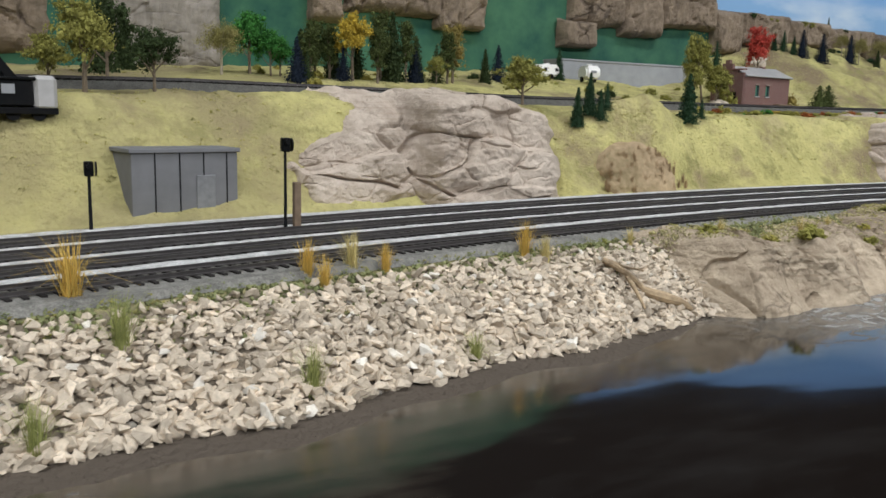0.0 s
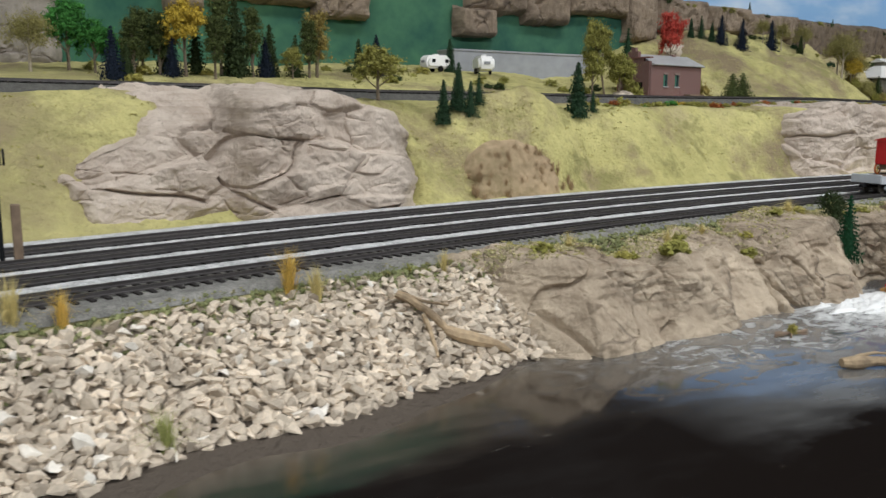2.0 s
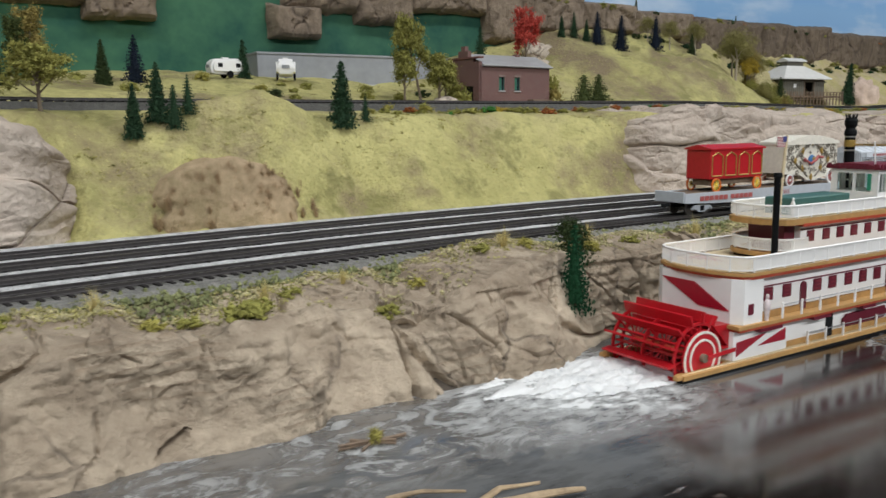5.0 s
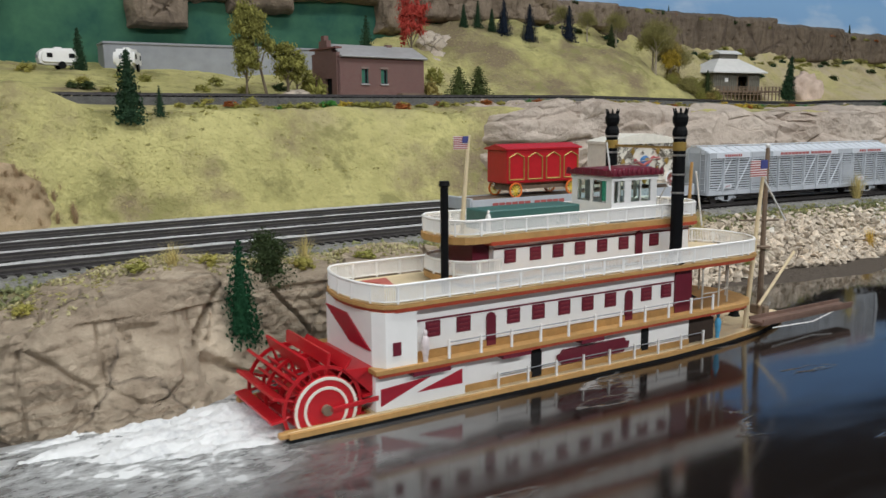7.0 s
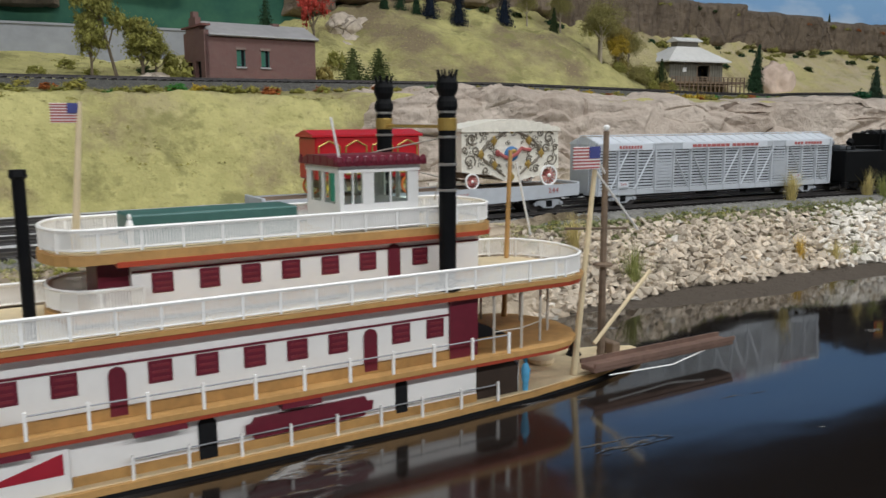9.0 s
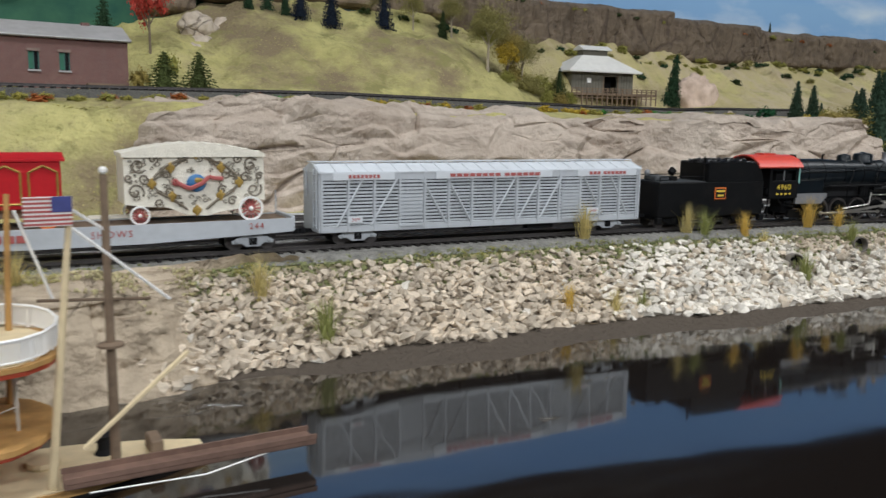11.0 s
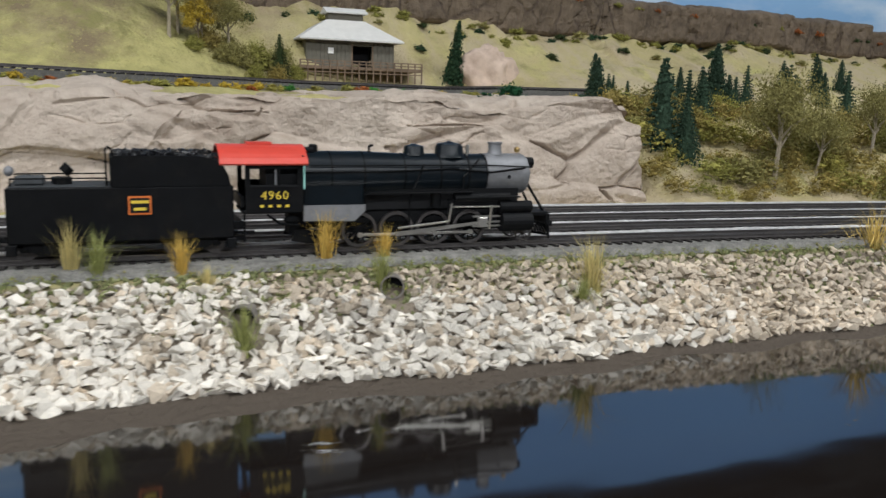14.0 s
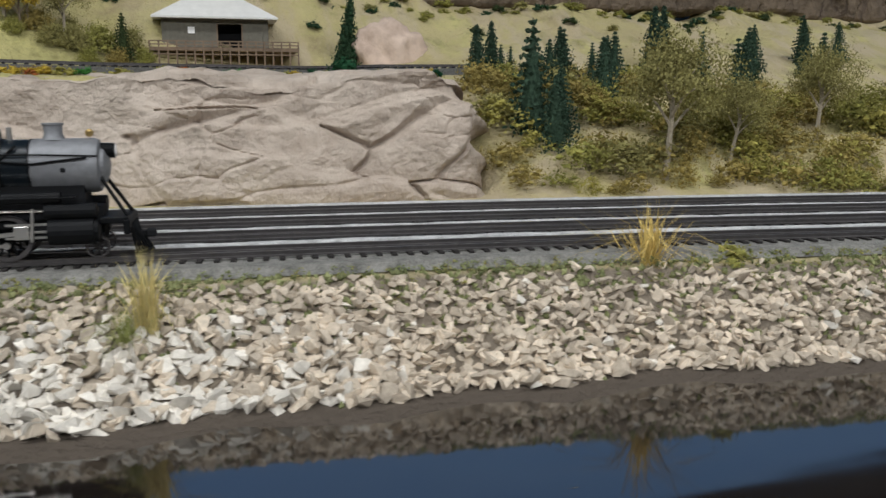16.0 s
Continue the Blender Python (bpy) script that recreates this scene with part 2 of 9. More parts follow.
M["ochre"] = leafy("ochre_brush", (0.37, 0.29, 0.09), (0.21, 0.165, 0.05), 0.35)
M["straw"] = leafy("straw_grass", (0.72, 0.6, 0.28), (0.5, 0.42, 0.16), 0.25)
M["golden_straw"] = leafy("golden_straw_grass", (0.78, 0.58, 0.2), (0.56, 0.42, 0.13), 0.25)
M["golden_grass"] = leafy("golden_grass", (0.78, 0.54, 0.14), (0.56, 0.38, 0.09), 0.25)
M["green_grass"] = leafy("green_grass", (0.42, 0.43, 0.16), (0.22, 0.25, 0.08), 0.25)
M["turf"] = leafy("yellow_green_turf", (0.37, 0.33, 0.085), (0.26, 0.235, 0.06), 0.22)

M["hill_foam"] = leafy("hill_foam", (0.55, 0.50, 0.19), (0.34, 0.31, 0.12), 0.25)
M["dry_brush"] = leafy("dry_brown_brush", (0.5, 0.36, 0.22), (0.33, 0.235, 0.14), 0.25)
M["teal_spruce"] = leafy("teal_spruce", (0.06, 0.105, 0.065), (0.022, 0.045, 0.03))
M["earth_rock"] = mat("earthy_rock", (0.46, 0.34, 0.215), 0.95, scale=120, bump=1.0, bscale=500, second=(0.26, 0.2, 0.11), mix=(0.36, 0.62))

clear = bpy.data.materials.new("clear_pane")
clear.use_nodes = True
cp = clear.node_tree.nodes["Principled BSDF"]
cp.inputs["Base Color"].default_value = (0.85, 0.92, 0.9, 1)
cp.inputs["Roughness"].default_value, cp.inputs["Transmission Weight"].default_value, cp.inputs["IOR"].default_value = 0.02, 1.0, 1.1
M["clear_pane"] = clear
M["crimson"] = mat("crimson_paint", (0.36, 0.010, 0.028), 0.4, vary=0.12)
M["smoky_deck"] = mat("smoky_grey_deck", (0.045, 0.05, 0.055), 0.6, vary=0.3, scale=200)


def cracked(m, scale, stretch, wide, strength):
    """Thin dark lines, sunk as cracks between the blocks of cast rock."""
    N, L = m.node_tree.nodes, m.node_tree.links
    p = N["Principled BSDF"]
    tc = next(n for n in N if n.type == "TEX_COORD")
    wob = N.new("ShaderNodeTexNoise")
    wob.inputs["Scale"].default_value, wob.inputs["Detail"].default_value = 35, 5
    L.new(tc.outputs["Object"], wob.inputs["Vector"])
    add = N.new("ShaderNodeVectorMath")
    add.operation = "MULTIPLY_ADD"
    add.inputs[1].default_value = (0.02, 0.02, 0.02)
    L.new(wob.outputs["Color"], add.inputs[0])
    L.new(tc.outputs["Object"], add.inputs[2])
    mp = N.new("ShaderNodeMapping")
    mp.inputs["Scale"].default_value = stretch
    L.new(add.outputs[0], mp.inputs["Vector"])
    v = N.new("ShaderNodeTexVoronoi")
    v.feature = "DISTANCE_TO_EDGE"
    v.inputs["Scale"].default_value = scale
    L.new(mp.outputs[0], v.inputs["Vector"])
    r = N.new("ShaderNodeMapRange")
    r.inputs["From Min"].default_value, r.inputs["From Max"].default_value, r.inputs["To Min"].default_value, r.inputs["To Max"].default_value = 0.0, wide, strength, 0.0
    L.new(v.outputs["Distance"], r.inputs["Value"])
    some = N.new("ShaderNodeTexNoise")
    some.inputs["Scale"].default_value = 13
    L.new(tc.outputs["Object"], some.inputs["Vector"])
    sr = N.new("ShaderNodeMapRange")
    sr.inputs["From Min"].default_value, sr.inputs["From Max"].default_value = 0.4, 0.56
    L.new(some.outputs[0], sr.inputs["Value"])
    mu = N.new("ShaderNodeMath")
    mu.operation = "MULTIPLY"
    L.new(r.outputs[0], mu.inputs[0])
    L.new(sr.outputs[0], mu.inputs[1])
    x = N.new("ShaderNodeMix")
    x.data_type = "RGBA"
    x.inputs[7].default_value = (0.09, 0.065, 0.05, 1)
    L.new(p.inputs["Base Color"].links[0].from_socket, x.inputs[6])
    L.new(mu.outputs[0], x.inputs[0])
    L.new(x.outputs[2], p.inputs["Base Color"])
    b = N.new("ShaderNodeBump")
    b.inputs["Strength"].default_value, b.inputs["Distance"].default_value = 0.9, 0.003
    b.invert = True
    L.new(mu.outputs[0], b.inputs["Height"])
    L.new(b.outputs[0], p.inputs["Normal"].links[0].from_node.inputs["Normal"])


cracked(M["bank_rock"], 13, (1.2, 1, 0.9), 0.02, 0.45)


def bedded(m, scale, mask, strength):
    """Thin level ledges of layered rock, in patches, with shade painted along them."""
    N, L = m.node_tree.nodes, m.node_tree.links
    p = N["Principled BSDF"]
    tc = next(n for n in N if n.type == "TEX_COORD")
    w = N.new("ShaderNodeTexWave")
    w.bands_direction, w.wave_profile = "Z", "SAW"
    w.inputs["Scale"].default_value, w.inputs["Distortion"].default_value, w.inputs["Detail"].default_value, w.inputs["Detail Scale"].default_value = scale, 5.0, 4.0, 0.25
    L.new(tc.outputs["Object"], w.inputs["Vector"])
    n = N.new("ShaderNodeTexNoise")
    n.inputs["Scale"].default_value, n.inputs["Detail"].default_value = mask, 3
    L.new(tc.outputs["Object"], n.inputs["Vector"])
    r = N.new("ShaderNodeMapRange")
    r.inputs["From Min"].default_value, r.inputs["From Max"].default_value = 0.44, 0.58
    L.new(n.outputs[0], r.inputs["Value"])
    mu = N.new("ShaderNodeMath")
    mu.operation = "MULTIPLY"
    L.new(w.outputs["Fac"], mu.inputs[0])
    L.new(r.outputs[0], mu.inputs[1])
    b = N.new("ShaderNodeBump")
    b.inputs["Strength"].default_value, b.inputs["Distance"].default_value = strength, 0.004
    L.new(mu.outputs[0], b.inputs["Height"])
    # painted shade: base colour darkened along the ledges
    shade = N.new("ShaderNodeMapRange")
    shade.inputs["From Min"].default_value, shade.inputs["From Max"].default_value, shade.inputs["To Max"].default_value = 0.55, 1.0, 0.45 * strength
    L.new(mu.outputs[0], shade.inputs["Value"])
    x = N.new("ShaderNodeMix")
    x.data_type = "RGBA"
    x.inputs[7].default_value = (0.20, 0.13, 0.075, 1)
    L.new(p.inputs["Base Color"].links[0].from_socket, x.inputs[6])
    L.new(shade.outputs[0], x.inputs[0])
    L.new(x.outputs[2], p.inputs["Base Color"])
    node = p.inputs["Normal"].links[0].from_node
    while node.inputs["Normal"].links:
        node = node.inputs["Normal"].links[0].from_node
    L.new(b.outputs[0], node.inputs["Normal"])


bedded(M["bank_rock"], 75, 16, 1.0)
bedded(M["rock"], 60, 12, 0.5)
cracked(M["rock_pale"], 40, (1, 1, 1.4), 0.05, 0.6)
cracked(M["cliff"], 13, (0.9, 1, 0.9), 0.04, 0.8)
cracked(M["cliff_far"], 14, (1.3, 1, 0.6), 0.045, 0.8)
cracked(M["cliff_grey"], 12, (0.5, 1, 2.5), 0.05, 0.8)

# ---- plan of the layout ----
def yt(x):
    """Near rail of the front main line."""
    return 0.3941 + 0.2829 * x - 0.11095 * x * x


def slope_t(x):
    return 0.2829 - 0.2219 * x


def table(x, rows):
    xs = [r[0] for r in rows]
    return [float(np.interp(x, xs, [r[k] for r in rows])) for k in range(1, len(rows[0]))]


SHORE = ((-0.6, 0.2), (-0.1, 0.305), (0.04, 0.33), (0.144, 0.343), (0.286, 0.376), (0.43, 0.405), (0.53, 0.42), (0.64, 0.421), (0.74, 0.43), (0.85, 0.46), (1.0, 0.492), (1.2, 0.498), (1.39, 0.504), (1.49, 0.499), (1.62, 0.486), (1.86, 0.464), (1.98, 0.463), (2.19, 0.435), (2.6, 0.35), (3.3, 0.14))


def shore(x):
    return table(x, SHORE)[0] + 0.004 * math.sin(x * 31) + 0.003 * math.sin(x * 67 + 1)


# x, then crest y and z, upper line y and z, foot of the back hill y and z, top of the back hill y and z
LAND = (
    (-0.6, 0.66, 0.13, 0.78, 0.146, 0.95, 0.150, 1.19, 0.165),
    (0.05, 0.72, 0.143, 0.80, 0.150, 0.95, 0.160, 1.19, 0.180),
    (0.20, 0.775, 0.152, 0.83, 0.153, 0.95, 0.168, 1.19, 0.190),
    (0.45, 0.80, 0.150, 0.87, 0.152, 0.95, 0.174, 1.19, 0.196),
    (0.60, 0.815, 0.148, 0.88, 0.150, 0.97, 0.171, 1.19, 0.196),
    (0.76, 0.815, 0.151, 0.90, 0.150, 0.99, 0.170, 1.19, 0.204),
    (0.88, 0.835, 0.140, 0.91, 0.150, 1.00, 0.168, 1.19, 0.204),
    (1.10, 0.865, 0.143, 0.925, 0.150, 1.02, 0.160, 1.19, 0.198),
    (1.28, 0.83, 0.141, 0.935, 0.151, 1.02, 0.160, 1.20, 0.245),
    (1.45, 0.835, 0.140, 0.945, 0.152, 0.99, 0.160, 1.21, 0.284),
    (1.70, 0.845, 0.138, 0.96, 0.148, 1.00, 0.155, 1.21, 0.282),
    (1.83, 0.845, 0.138, 0.98, 0.146, 1.07, 0.152, 1.21, 0.264),
    (2.02, 0.848, 0.137, 1.01, 0.146, 1.10, 0.155, 1.21, 0.248),
    (2.10, 0.850, 0.136, 1.03, 0.149, 1.10, 0.160, 1.21, 0.248),
    (2.25, 0.860, 0.128, 1.00, 0.150, 1.07, 0.175, 1.21, 0.248),
    (2.50, 0.820, 0.115, 0.93, 0.140, 1.04, 0.180, 1.21, 0.245),
    (3.40, 0.650, 0.100, 0.80, 0.130, 1.00, 0.170, 1.21, 0.240),
)
ROADBED = 0.050
BACK = 0.205


def bed_edge(x):
    return yt(x) + BACK + 0.008 * math.sin(x * 9)


def smooth01(t):
    t = min(1.0, max(0.0, t))
    return t * t * (3 - 2 * t)


def fbm(x, y, z=0.0, o=4):
    return noise.fractal(Vector((x, y, z)), 0.9, 2.1, o)


def rocky(x):
    """How far the slope behind the tracks is hidden by rock (1) or is a grass bank (0)."""
    return max(smooth01((x - 0.385) / 0.03) * smooth01((0.60 - x) / 0.03), smooth01((x - 1.17) / 0.13) * smooth01((2.13 - x) / 0.03))


# lobes and hollows of the grass hill: x, y, widths, height
KNOLLS = ((0.305, 0.738, 0.055, 0.032, 0.022), (0.755, 0.80, 0.065, 0.035, 0.022), (0.855, 0.79, 0.04, 0.045, -0.024), (0.62, 0.79, 0.028, 0.05, -0.020), (0.95, 0.80, 0.07, 0.03, 0.012), (1.16, 0.80, 0.05, 0.04, -0.018), (0.02, 0.66, 0.09, 0.04, -0.022), (0.17, 0.70, 0.08, 0.03, 0.018), (1.62, 1.10, 0.10, 0.05, 0.012), (1.78, 1.15, 0.06, 0.05, -0.012), (2.0, 1.16, 0.09, 0.03, 0.012))


def swell(x, d):
    """How far the poured water rises towards a gravel shore at distance d from it."""
    return 0.0036 * smooth01((x - 1.22) / 0.1) * math.exp(-max(0.0, d) / 0.085)


def land(x, y):
    """Height of the ground at a place."""
    ys, yl, yb = shore(x), yt(x) - 0.024, bed_edge(x)
    if y < ys:
        shelf = table(x, ((0.40, 0.031), (0.47, 0.008), (1.2, 0.008), (1.3, 0.045), (1.5, 0.045), (1.65, 0.032), (2.0, 0.025)))[0] + 0.004 * fbm(x * 9, 3.3)
        return swell(x, ys - y) + 0.0022 - 0.0026 * ((ys - y) / shelf) + 0.0003 * fbm(x * 40, y * 60)
    if y < yl:
        k = (y - ys) / (yl - ys)
        return 0.0025 + swell(x, 0) * (1 - k) + (ROADBED - 0.006) * (k ** 0.9) + 0.0015 * fbm(x * 60, y * 60)
    if y < yl + 0.014:
        return table(y, ((yl, ROADBED - 0.0045), (yl + 0.014, ROADBED)))[0] + 0.0006 * fbm(x * 90, y * 90)
    if y < yb:
        return ROADBED
    cy, cz, uy, uz, fy, fz, ty, tz = table(x, LAND)
    yb = yb + 0.05 * rocky(x)
    if y < yb:
        return ROADBED
    n = 0.011 * fbm(x * 13, y * 13) + 0.003 * fbm(x * 60, y * 60, 3)
    for bx, by, sx, sy, amp in KNOLLS:
        n += amp * math.exp(-((x - bx) / sx) ** 2 - ((y - by) / sy) ** 2)
    if y < cy:
        k = (y - yb) / max(0.01, cy - yb)
        h = ROADBED + (cz - ROADBED) * smooth01(k * 0.93 + 0.03 * math.sin(x * 23))
        return h + n * min(1, 4 * k) - 0.012 * rocky(x) * math.sin(math.pi * k)
    if y < uy:
        k = smooth01((y - cy) / (uy - cy))
        return cz + (uz - cz) * k + n * (1 - k) * 0.7
    if y < fy:
        return uz + (fz - uz) * smooth01((y - uy) / (fy - uy)) + n * 0.25
    k = (y - fy) / (ty - fy)
    n += 0.012 * smooth01((x - 1.75) / 0.12) * (0.25 - abs(fbm(x * 9, y * 2, 7, 2))) * smooth01(k * 1.6)
    return fz + (tz - fz) * min(1.1, k) + n * min(1, k * 3) * (0.5 + 0.9 * (x > 1.25))


# ---- room ----
room_m = mat("dark_hall_wall", (0.025, 0.024, 0.025), 0.9, scale=3, vary=0.2)
ceiling_m = mat("hall_ceiling", (0.035, 0.035, 0.035), 0.9, scale=3, vary=0.15)
for nm, b in (("wall_north", (-4, 7, 2.4, 2.5, -1, 1.7)), ("wall_south", (-4, 7, -4.1, -4, -1, 1.7)), ("wall_west", (-4.1, -4, -4, 2.4, -1, 1.7)), ("wall_east", (7, 7.1, -4, 2.4, -1, 1.7))):
    solid(nm, box(B(), *b), room_m, "dark plain wall of the hall", "wall", kind="structure")
solid("ceiling", box(B(), -4.1, 7.1, -4.1, 2.5, 1.7, 1.75), ceiling_m, "plain dark hall ceiling", "ceiling", kind="structure")
solid("floor", box(B(), -4.1, 7.1, -4.1, 2.5, -1.05, -1.0), room_m, "dark hall floor under the layout", "floor", kind="structure")

# ---- ground ----
xs = np.concatenate([np.arange(-0.6, 2.7, 0.0085), np.arange(2.7, 3.41, 0.03)])
bm = B()
rows = []
for x in xs:
    x = float(x)
    ys, yl, yb = shore(x), yt(x) - 0.024, bed_edge(x)
    cy, cz, uy, uz, fy, fz, ty, tz = table(x, LAND)
    yy = list(np.linspace(ys - 0.075, ys, 13)[:-1]) + list(np.linspace(ys, yl, 12)[:-1]) + list(np.linspace(yl, yl + 0.014, 4)[:-1]) + list(np.linspace(yl + 0.014, yb, 4)[:-1]) + list(np.linspace(yb, cy, 20)[:-1]) + list(np.linspace(cy, uy, 9)[:-1]) + list(np.linspace(uy, fy, 6)[:-1]) + list(np.linspace(fy, 1.245, 22))
    rows.append([bm.verts.new((x, float(y), land(x, float(y)))) for y in yy])
for a, b in zip(rows, rows[1:]):
    for k in range(len(a) - 1):
        bm.faces.new((a[k], b[k], b[k + 1], a[k + 1])).smooth = True


def ground_material():
    m = mat("scenic_turf", (0.60, 0.55, 0.235), 0.95, scale=60, second=(0.44, 0.405, 0.165), bump=1.0, bscale=650, mix=(0.4, 0.6), spec=0.2)
    nt = m.node_tree
    N, L = nt.nodes, nt.links
    p = N["Principled BSDF"]
    tc = next(n for n in N if n.type == "TEX_COORD")
    src = p.inputs["Base Color"].links[0].from_socket

    def blob(scale, lo, hi, colour, seed):
        mp = N.new("ShaderNodeMapping")
        mp.inputs["Location"].default_value = (seed, seed * 0.7, 0)
        L.new(tc.outputs["Object"], mp.inputs["Vector"])
        n = N.new("ShaderNodeTexNoise")
        n.inputs["Scale"].default_value, n.inputs["Detail"].default_value = scale, 9
        n.inputs["Roughness"].default_value = 0.65
        L.new(mp.outputs[0], n.inputs["Vector"])
        r = N.new("ShaderNodeMapRange")
        r.inputs["From Min"].default_value, r.inputs["From Max"].default_value = lo, hi
        L.new(n.outputs[0], r.inputs["Value"])
        x = N.new("ShaderNodeMix")
        x.data_type = "RGBA"
        x.inputs[7].default_value = (*colour, 1)
        L.new(r.outputs[0], x.inputs[0])
        return x

    for scale, lo, hi, colour, seed in ((7, 0.49, 0.63, (0.26, 0.205, 0.125), 3.1), (5, 0.56, 0.74, (0.46, 0.39, 0.22), 8.7), (110, 0.57, 0.74, (0.25, 0.235, 0.09), 5.5), (330, 0.58, 0.72, (0.58, 0.51, 0.2), 1.9), (22, 0.54, 0.64, (0.29, 0.27, 0.11), 6.3)):
        x = blob(scale, lo, hi, colour, seed)
        L.new(src, x.inputs[6])
        src = x.outputs[2]
    # drier tan and ochre turf towards the far end of the back hill
    sx = N.new("ShaderNodeSeparateXYZ")
    L.new(tc.outputs["Object"], sx.inputs[0])
    x = blob(16, 0.36, 0.54, (0.52, 0.43, 0.24), 4.4)
    far = N.new("ShaderNodeMapRange")
    far.inputs["From Min"].default_value, far.inputs["From Max"].default_value, far.inputs["To Max"].default_value = 1.65, 2.0, 0.7
    L.new(sx.outputs["X"], far.inputs["Value"])
    both = N.new("ShaderNodeMath")
    both.operation = "MULTIPLY"
    L.new(x.inputs[0].links[0].from_socket, both.inputs[0])
    L.new(far.outputs[0], both.inputs[1])
    L.new(both.outputs[0], x.inputs[0])
    L.new(src, x.inputs[6])
    src = x.outputs[2]
    # bare stony washes, streaked down the slope
    wash = blob(1, 0.46, 0.58, (0.53, 0.44, 0.30), 2.2)
    next(n for n in N if n.type == "MAPPING" and abs(n.inputs["Location"].default_value[0] - 2.2) < 1e-4).inputs["Scale"].default_value = (26, 7, 9)
    dry = N.new("ShaderNodeMapRange")
    dry.inputs["From Min"].default_value, dry.inputs["From Max"].default_value, dry.inputs["To Max"].default_value = 1.75, 2.0, 0.75
    L.new(sx.outputs["X"], dry.inputs["Value"])
    both = N.new("ShaderNodeMath")
    both.operation = "MULTIPLY"
    L.new(wash.inputs[0].links[0].from_socket, both.inputs[0])
    L.new(dry.outputs[0], both.inputs[1])
    L.new(both.outputs[0], wash.inputs[0])
    L.new(src, wash.inputs[6])
    src = wash.outputs[2]
    # browner olive turf on the hill behind the shed
    x = blob(9, 0.34, 0.56, (0.33, 0.285, 0.15), 7.9)
    near = N.new("ShaderNodeMapRange")
    near.inputs["From Min"].default_value, near.inputs["From Max"].default_value, near.inputs["To Max"].default_value = 0.42, 0.18, 0.75
    L.new(sx.outputs["X"], near.inputs["Value"])
    both = N.new("ShaderNodeMath")
    both.operation = "MULTIPLY"
    L.new(x.inputs[0].links[0].from_socket, both.inputs[0])
    L.new(near.outputs[0], both.inputs[1])
    L.new(both.outputs[0], x.inputs[0])
    L.new(src, x.inputs[6])
    src = x.outputs[2]
    # brown mud along and under the water's edge, by height above the water
    sep = N.new("ShaderNodeSeparateXYZ")
    L.new(tc.outputs["Object"], sep.inputs[0])
    for lo, hi, colour in ((0.047, 0.044, (0.24, 0.20, 0.155)), (0.0095, 0.007, (0.105, 0.085, 0.068))):
        r = N.new("ShaderNodeMapRange")
        r.inputs["From Min"].default_value, r.inputs["From Max"].default_value = lo, hi
        L.new(sep.outputs["Z"], r.inputs["Value"])
        x = N.new("ShaderNodeMix")
        x.data_type = "RGBA"
        x.inputs[7].default_value = (*colour, 1)
        L.new(r.outputs[0], x.inputs[0])
        L.new(src, x.inputs[6])
        src = x.outputs[2]
    L.new(src, p.inputs["Base Color"])
    coarse = N.new("ShaderNodeTexNoise")
    coarse.inputs["Scale"].default_value, coarse.inputs["Detail"].default_value = 210, 4
    L.new(tc.outputs["Object"], coarse.inputs["Vector"])
    bp = N.new("ShaderNodeBump")
    bp.inputs["Strength"].default_value, bp.inputs["Distance"].default_value = 0.8, 0.005
    L.new(coarse.outputs[0], bp.inputs["Height"])
    fine = p.inputs["Normal"].links[0].from_node
    L.new(bp.outputs[0], fine.inputs["Normal"])
    return m


ground = solid("ground", bm, ground_material(), "yellow-green turf hills and banks of the model landscape", "ground", kind="structure")


